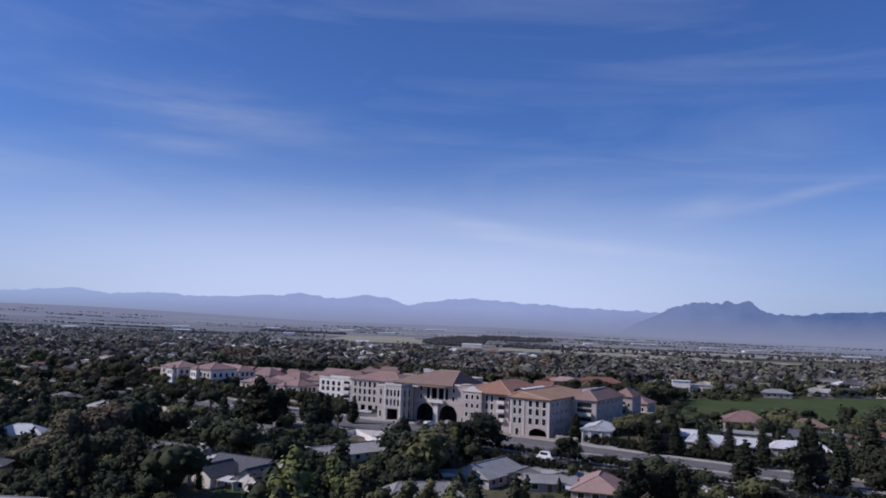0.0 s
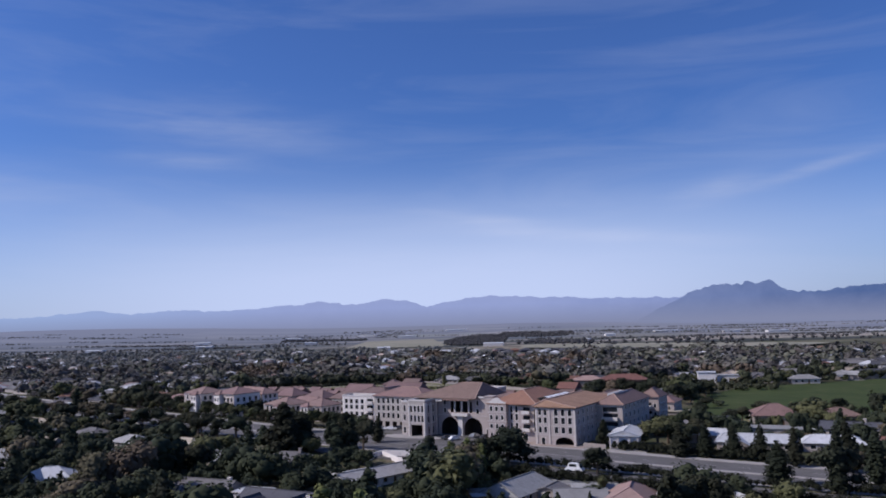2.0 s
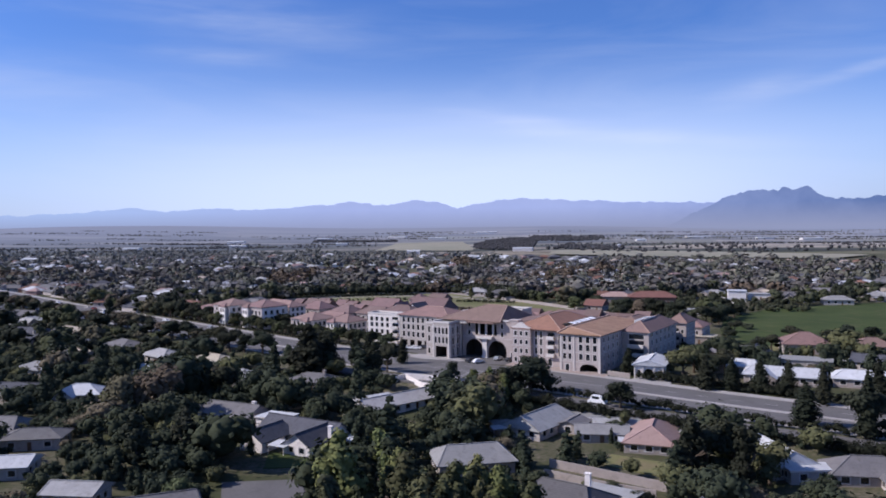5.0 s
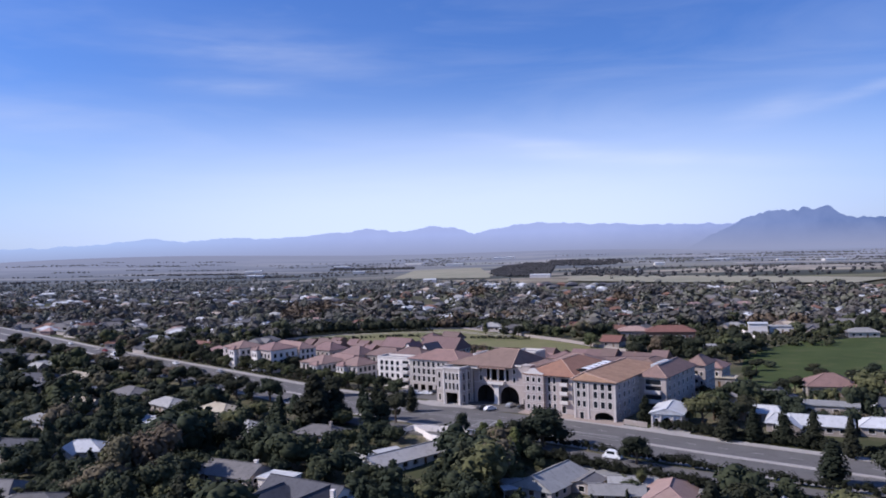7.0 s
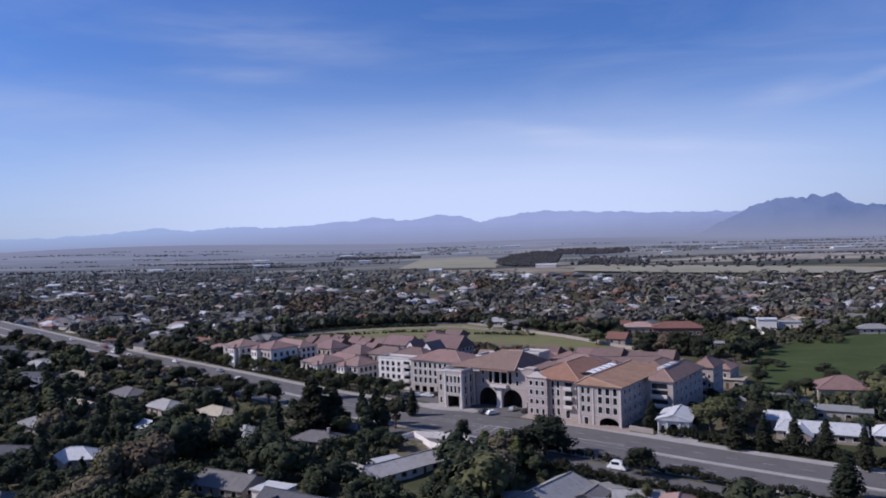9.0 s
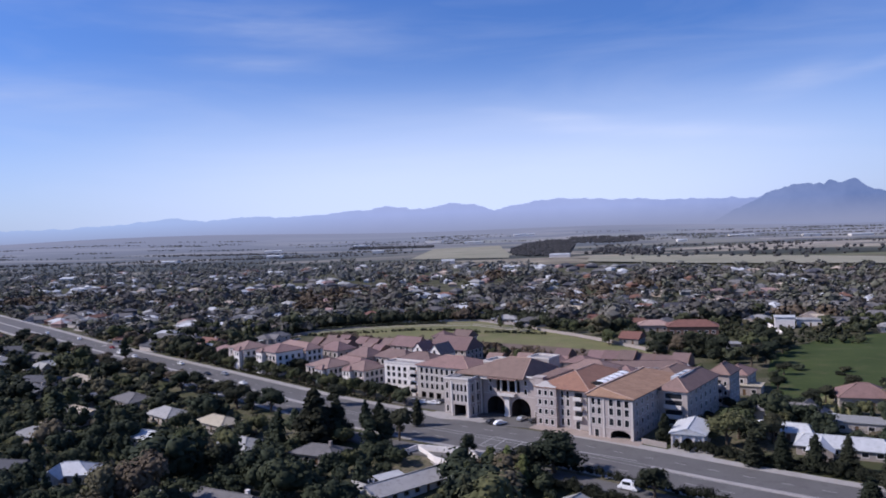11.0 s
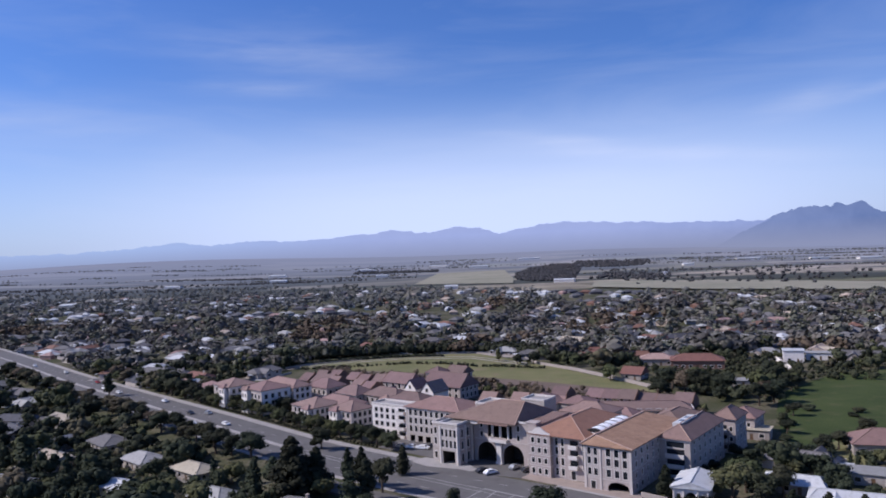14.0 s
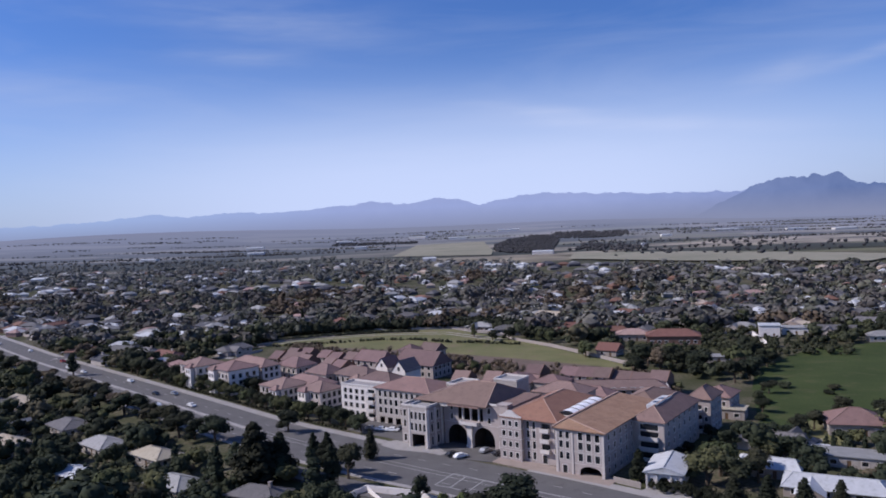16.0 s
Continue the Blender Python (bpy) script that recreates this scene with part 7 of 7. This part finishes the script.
for s in np.linspace(0, 1, 170):
    if s < 0.72:
        spots.append((-140 + 128 * s + rng.uniform(-0.5, 0.5), 503 + 26 * math.sin(s * 2.6) + rng.uniform(-0.5, 0.5), rng.uniform(2.0, 3.0)))
row = ((-126, 489), (-90, 495), (-68, 501), (-45, 497), (-24, 484), (-9, 480), (14, 470))
for (ax, ay), (bx, by) in zip(row, row[1:]):
    for t in np.arange(0, 1, 1.1 / math.dist((ax, ay), (bx, by))):
        if noise.noise((ax + t * (bx - ax), ay * 0.1, 30.0)) > -0.25:
            spots.append((ax + t * (bx - ax) + rng.uniform(-0.6, 0.6), ay + t * (by - ay) + rng.uniform(-0.8, 0.8), rng.uniform(1.1, 2.3)))
rough = []
for (ax, ay), (bx, by) in zip(((-112, 458), (-62, 432), (-6, 398), (22, 376), (52, 364)), ((-62, 432), (-6, 398), (22, 376), (52, 364), (70, 372))):
    for _ in range(int(math.dist((ax, ay), (bx, by)) * 4.4)):
        t = rng.random()
        rough.append((ax + t * (bx - ax) + rng.uniform(-3, 3), ay + t * (by - ay) + rng.triangular(-4, 34, 2), rng.uniform(0.8, 3.6)))
garden = []
for _ in range(420):
    x, y = rng.uniform(62, 165), rng.uniform(416, 500)
    if all((x - h.matrix_basis.translation.x) ** 2 + (y - h.matrix_basis.translation.y) ** 2 > 144 for h in HOMES):
        garden.append((x, y, rng.uniform(1.5, 4.2)))
far_crowns("garden_shrubs", "mixed green garden shrubs between houses beyond the lawn", garden, 40, 18, "leaf_mid")
far_crowns("roadside_hedge", "dark unclipped hedge along the road", HEDGE, 150, 14, "leaf_dark", 4, leaf_size=0.065)
far_crowns("bare_shrubs", "brownish half-bare shrubs at the lawn's edge", rough, 40, 12, "leaf_brown")
far_crowns("lawn_hedge", "dark tree belt behind the lawn", spots, 45, 7, "leaf_dark", leaf_size=0.11)


def far_roofs():
    rng = random.Random(77)
    sets = {k: Mesh() for k in ("roof_grey", "roof_dark", "roof_light", "roof_white", "roof_tan", "roof_brown", "roof_pink")}
    homes = [(x, y) for x, y, _m in FAR_HOMES]
    for i in range(1250 + len(homes)):
        y = 560 + 980 * rng.random() ** 1.2
        x = rng.uniform(-0.78 * y, 0.6 * y)
        if i < len(homes):
            x, y = homes[i]
        if -34 < road_place(x, y)[0] < 8 or y > town_edge(x) - 20 or (y < 780 and any(in_poly(x, y, p) for p in CLEAR)):
            continue
        g = sets[rng.choices(list(sets), (4, 4, 2.6, 2.2, 1.0, 1.2, 0.5))[0]]
        w, d, a = rng.uniform(10, 18), rng.uniform(8, 10), rng.uniform(0, 3.14)
        h, _r = hip_roof(-w / 2, w / 2, -d / 2, d / 2, 2.9, 2.2, 0.4, 0.3)
        c, s, z = math.cos(a), math.sin(a), land(x, y)
        b = Mesh().box(-w / 2, w / 2, -d / 2, d / 2, -0.3, 2.6)
        for part_mesh in (h, b):
            k = len(g.v)
            g.v += [(x + c * p[0] - s * p[1], y + s * p[0] + c * p[1], z + p[2]) for p in part_mesh.v]
            g.f += [tuple(i + k for i in q) for q in part_mesh.f]
    for k, g in sets.items():
        tagged(new("suburb_houses", g.data("suburb_houses", M[k])), "distant suburban houses with low hipped roofs", "houses", kind="stuff")


far_roofs()
for pts in ([(-262, 1760), (-310, 2560), (-100, 2640), (-46, 1900), (-40, 1640)], [(95, 1345), (230, 1170), (420, 1010), (520, 1130), (330, 1420), (120, 1580)]):
    g = Mesh().quad(*[(x, y, land(x, y) + 2.2) for x, y in pts])
    struct("far_meadow", g, M["field_hazed"], "pale open field on the distant plain", "field")
# long pale sheds on the plain
rng = random.Random(5)
for x, y, w in ((-765, 2341, 50), (-650, 3034, 60), (-27, 3449, 90), (723, 2851, 85), (917, 2732, 60), (1036, 2647, 70), (62, 1612, 40), (287, 1809, 14), (-905, 2746, 60), (-777, 1295, 26), (-150, 1500, 24), (1240, 2380, 80), (-210, 2980, 70), (-980, 2100, 46), (-480, 2500, 36), (460, 2500, 30), (-380, 3150, 70)):
    sh = thing("warehouse", "long low white warehouse on the plain", "warehouse", pose(x, y, land(x, y), 0, 0, rng.uniform(-8, 8)), "warehouses")
    part("wall", Mesh().box(-w / 2, w / 2, -12, 12, -0.5, 6), M["plaster_white"], sh)
    g, r = hip_roof(-w / 2, w / 2, -12, 12, 6.2, 2.0, 0.4, 0.2, 0.0)
    part("roof", g, M["roof_white"], sh)


# ---------------------------------------------------------------- cars
def car(paint, x, y, turn, z=0.02, van=False, label=None):
    word = {"car_white": "white", "car_silver": "silver", "car_dark": "dark", "car_red": "red"}[paint]
    c = thing("van" if van else "car", label or f"{word} {'delivery van' if van else 'saloon car'} standing on the asphalt", "van" if van else "car", pose(x, y, z, 0, 0, turn), "cars")
    L, W = (2.5, 0.95) if van else (2.1, 0.86)
    top = 2.2 if van else 1.42
    prof = [(-L, 0.35), (-L, 0.85), (-L * 0.82, 0.95), (-L * 0.55, top), (L * 0.30 if not van else L * 0.62, top), (L * 0.58 if not van else L * 0.8, 0.98), (L * 0.96, 0.82), (L, 0.35)]
    g = Mesh()
    n = len(prof)
    for s in (-1, 1):
        ring = [(px, s * W * (0.84 if pz > 1.1 else 1.0), pz) for px, pz in prof]
        g.quad(*(ring if s < 0 else ring[::-1]))
    for (xa, za), (xb, zb) in zip(prof, prof[1:] + prof[:1]):
        wa, wb = W * (0.84 if za > 1.1 else 1), W * (0.84 if zb > 1.1 else 1)
        g.quad((xa, -wa, za), (xa, wa, za), (xb, wb, zb), (xb, -wb, zb))
    part("body", g, M[paint], c)
    gl = Mesh()
    (xa, za), (xb, zb) = prof[4], prof[5]
    gl.quad((xa + 0.06, -W * 0.74, za - 0.05), (xa + 0.06, W * 0.74, za - 0.05), (xb + 0.03, W * 0.82, zb + 0.06), (xb + 0.03, -W * 0.82, zb + 0.06))
    part("windscreen", gl, M["glass_dark"], c)
    for s in (-1, 1):
        sg = Mesh().box(-L * 0.5, L * 0.34, s * W * 0.93 - 0.02, s * W * 0.93 + 0.02, 1.0, top - 0.14)
        part("side_window", sg, M["glass_dark"], c)
        for wx in (-L * 0.62, L * 0.62):
            t = Mesh().tube(0, 0, -0.1, 0.1, 0.31, 0.31, 12)
            wh = part("wheel", t, M["rubber"], c, "", pose(wx, s * (W - 0.08), 0.31, 90, 0, 0))
            part("rim", Mesh().tube(0, 0, -0.112, 0.112, 0.19, 0.19, 10), M["car_silver"], wh)
    return c


def on_road(paint, d, s, flip=False, van=False):
    (x, y), (x2, y2) = offset_line(d, s, s + 4.1, 4.0)[:2]
    car(paint, x, y, math.degrees(math.atan2(y2 - y, x2 - x)) + (180 if flip else 0), van=van)


for row in (("car_white", -9.5, 628, True), ("car_silver", -4, 655, True), ("car_dark", -9, 662, True), ("car_white", -4, 700, True), ("car_white", -18, 640), ("car_silver", -24, 668), ("car_white", -18, 716), ("car_dark", -24, 742), ("car_white", -9, 745, True), ("car_white", -4, 850, True), ("car_silver", -18, 830), ("car_white", -9, 905, True), ("car_white", -23, 880), ("car_red", -4, 790, True)):
    on_road(*row)
on_road("car_white", -9.0, 765, True, True)
on_road("car_white", -24.0, 700, False, True)
for x, y, a, p in ((-47.2, -2.8, 68, "car_dark"), (-44.0, -3.2, 66, "car_white"), (-40.6, 4.6, 88, "car_silver"), (-35.5, 4.2, 60, "car_dark"), (-84, 8.5, 15, "car_white"), (-80, 9.6, 15, "car_white"), (-88, 8.0, 15, "car_silver"), (-78, 13, 15, "car_dark")):
    q = site(x, y)
    car(p, q.translation.x, q.translation.y, YAW + a, 0.11)
car("car_white", 29.3, 218.0, -33, 0.04, True, "white delivery van parked on the service road")
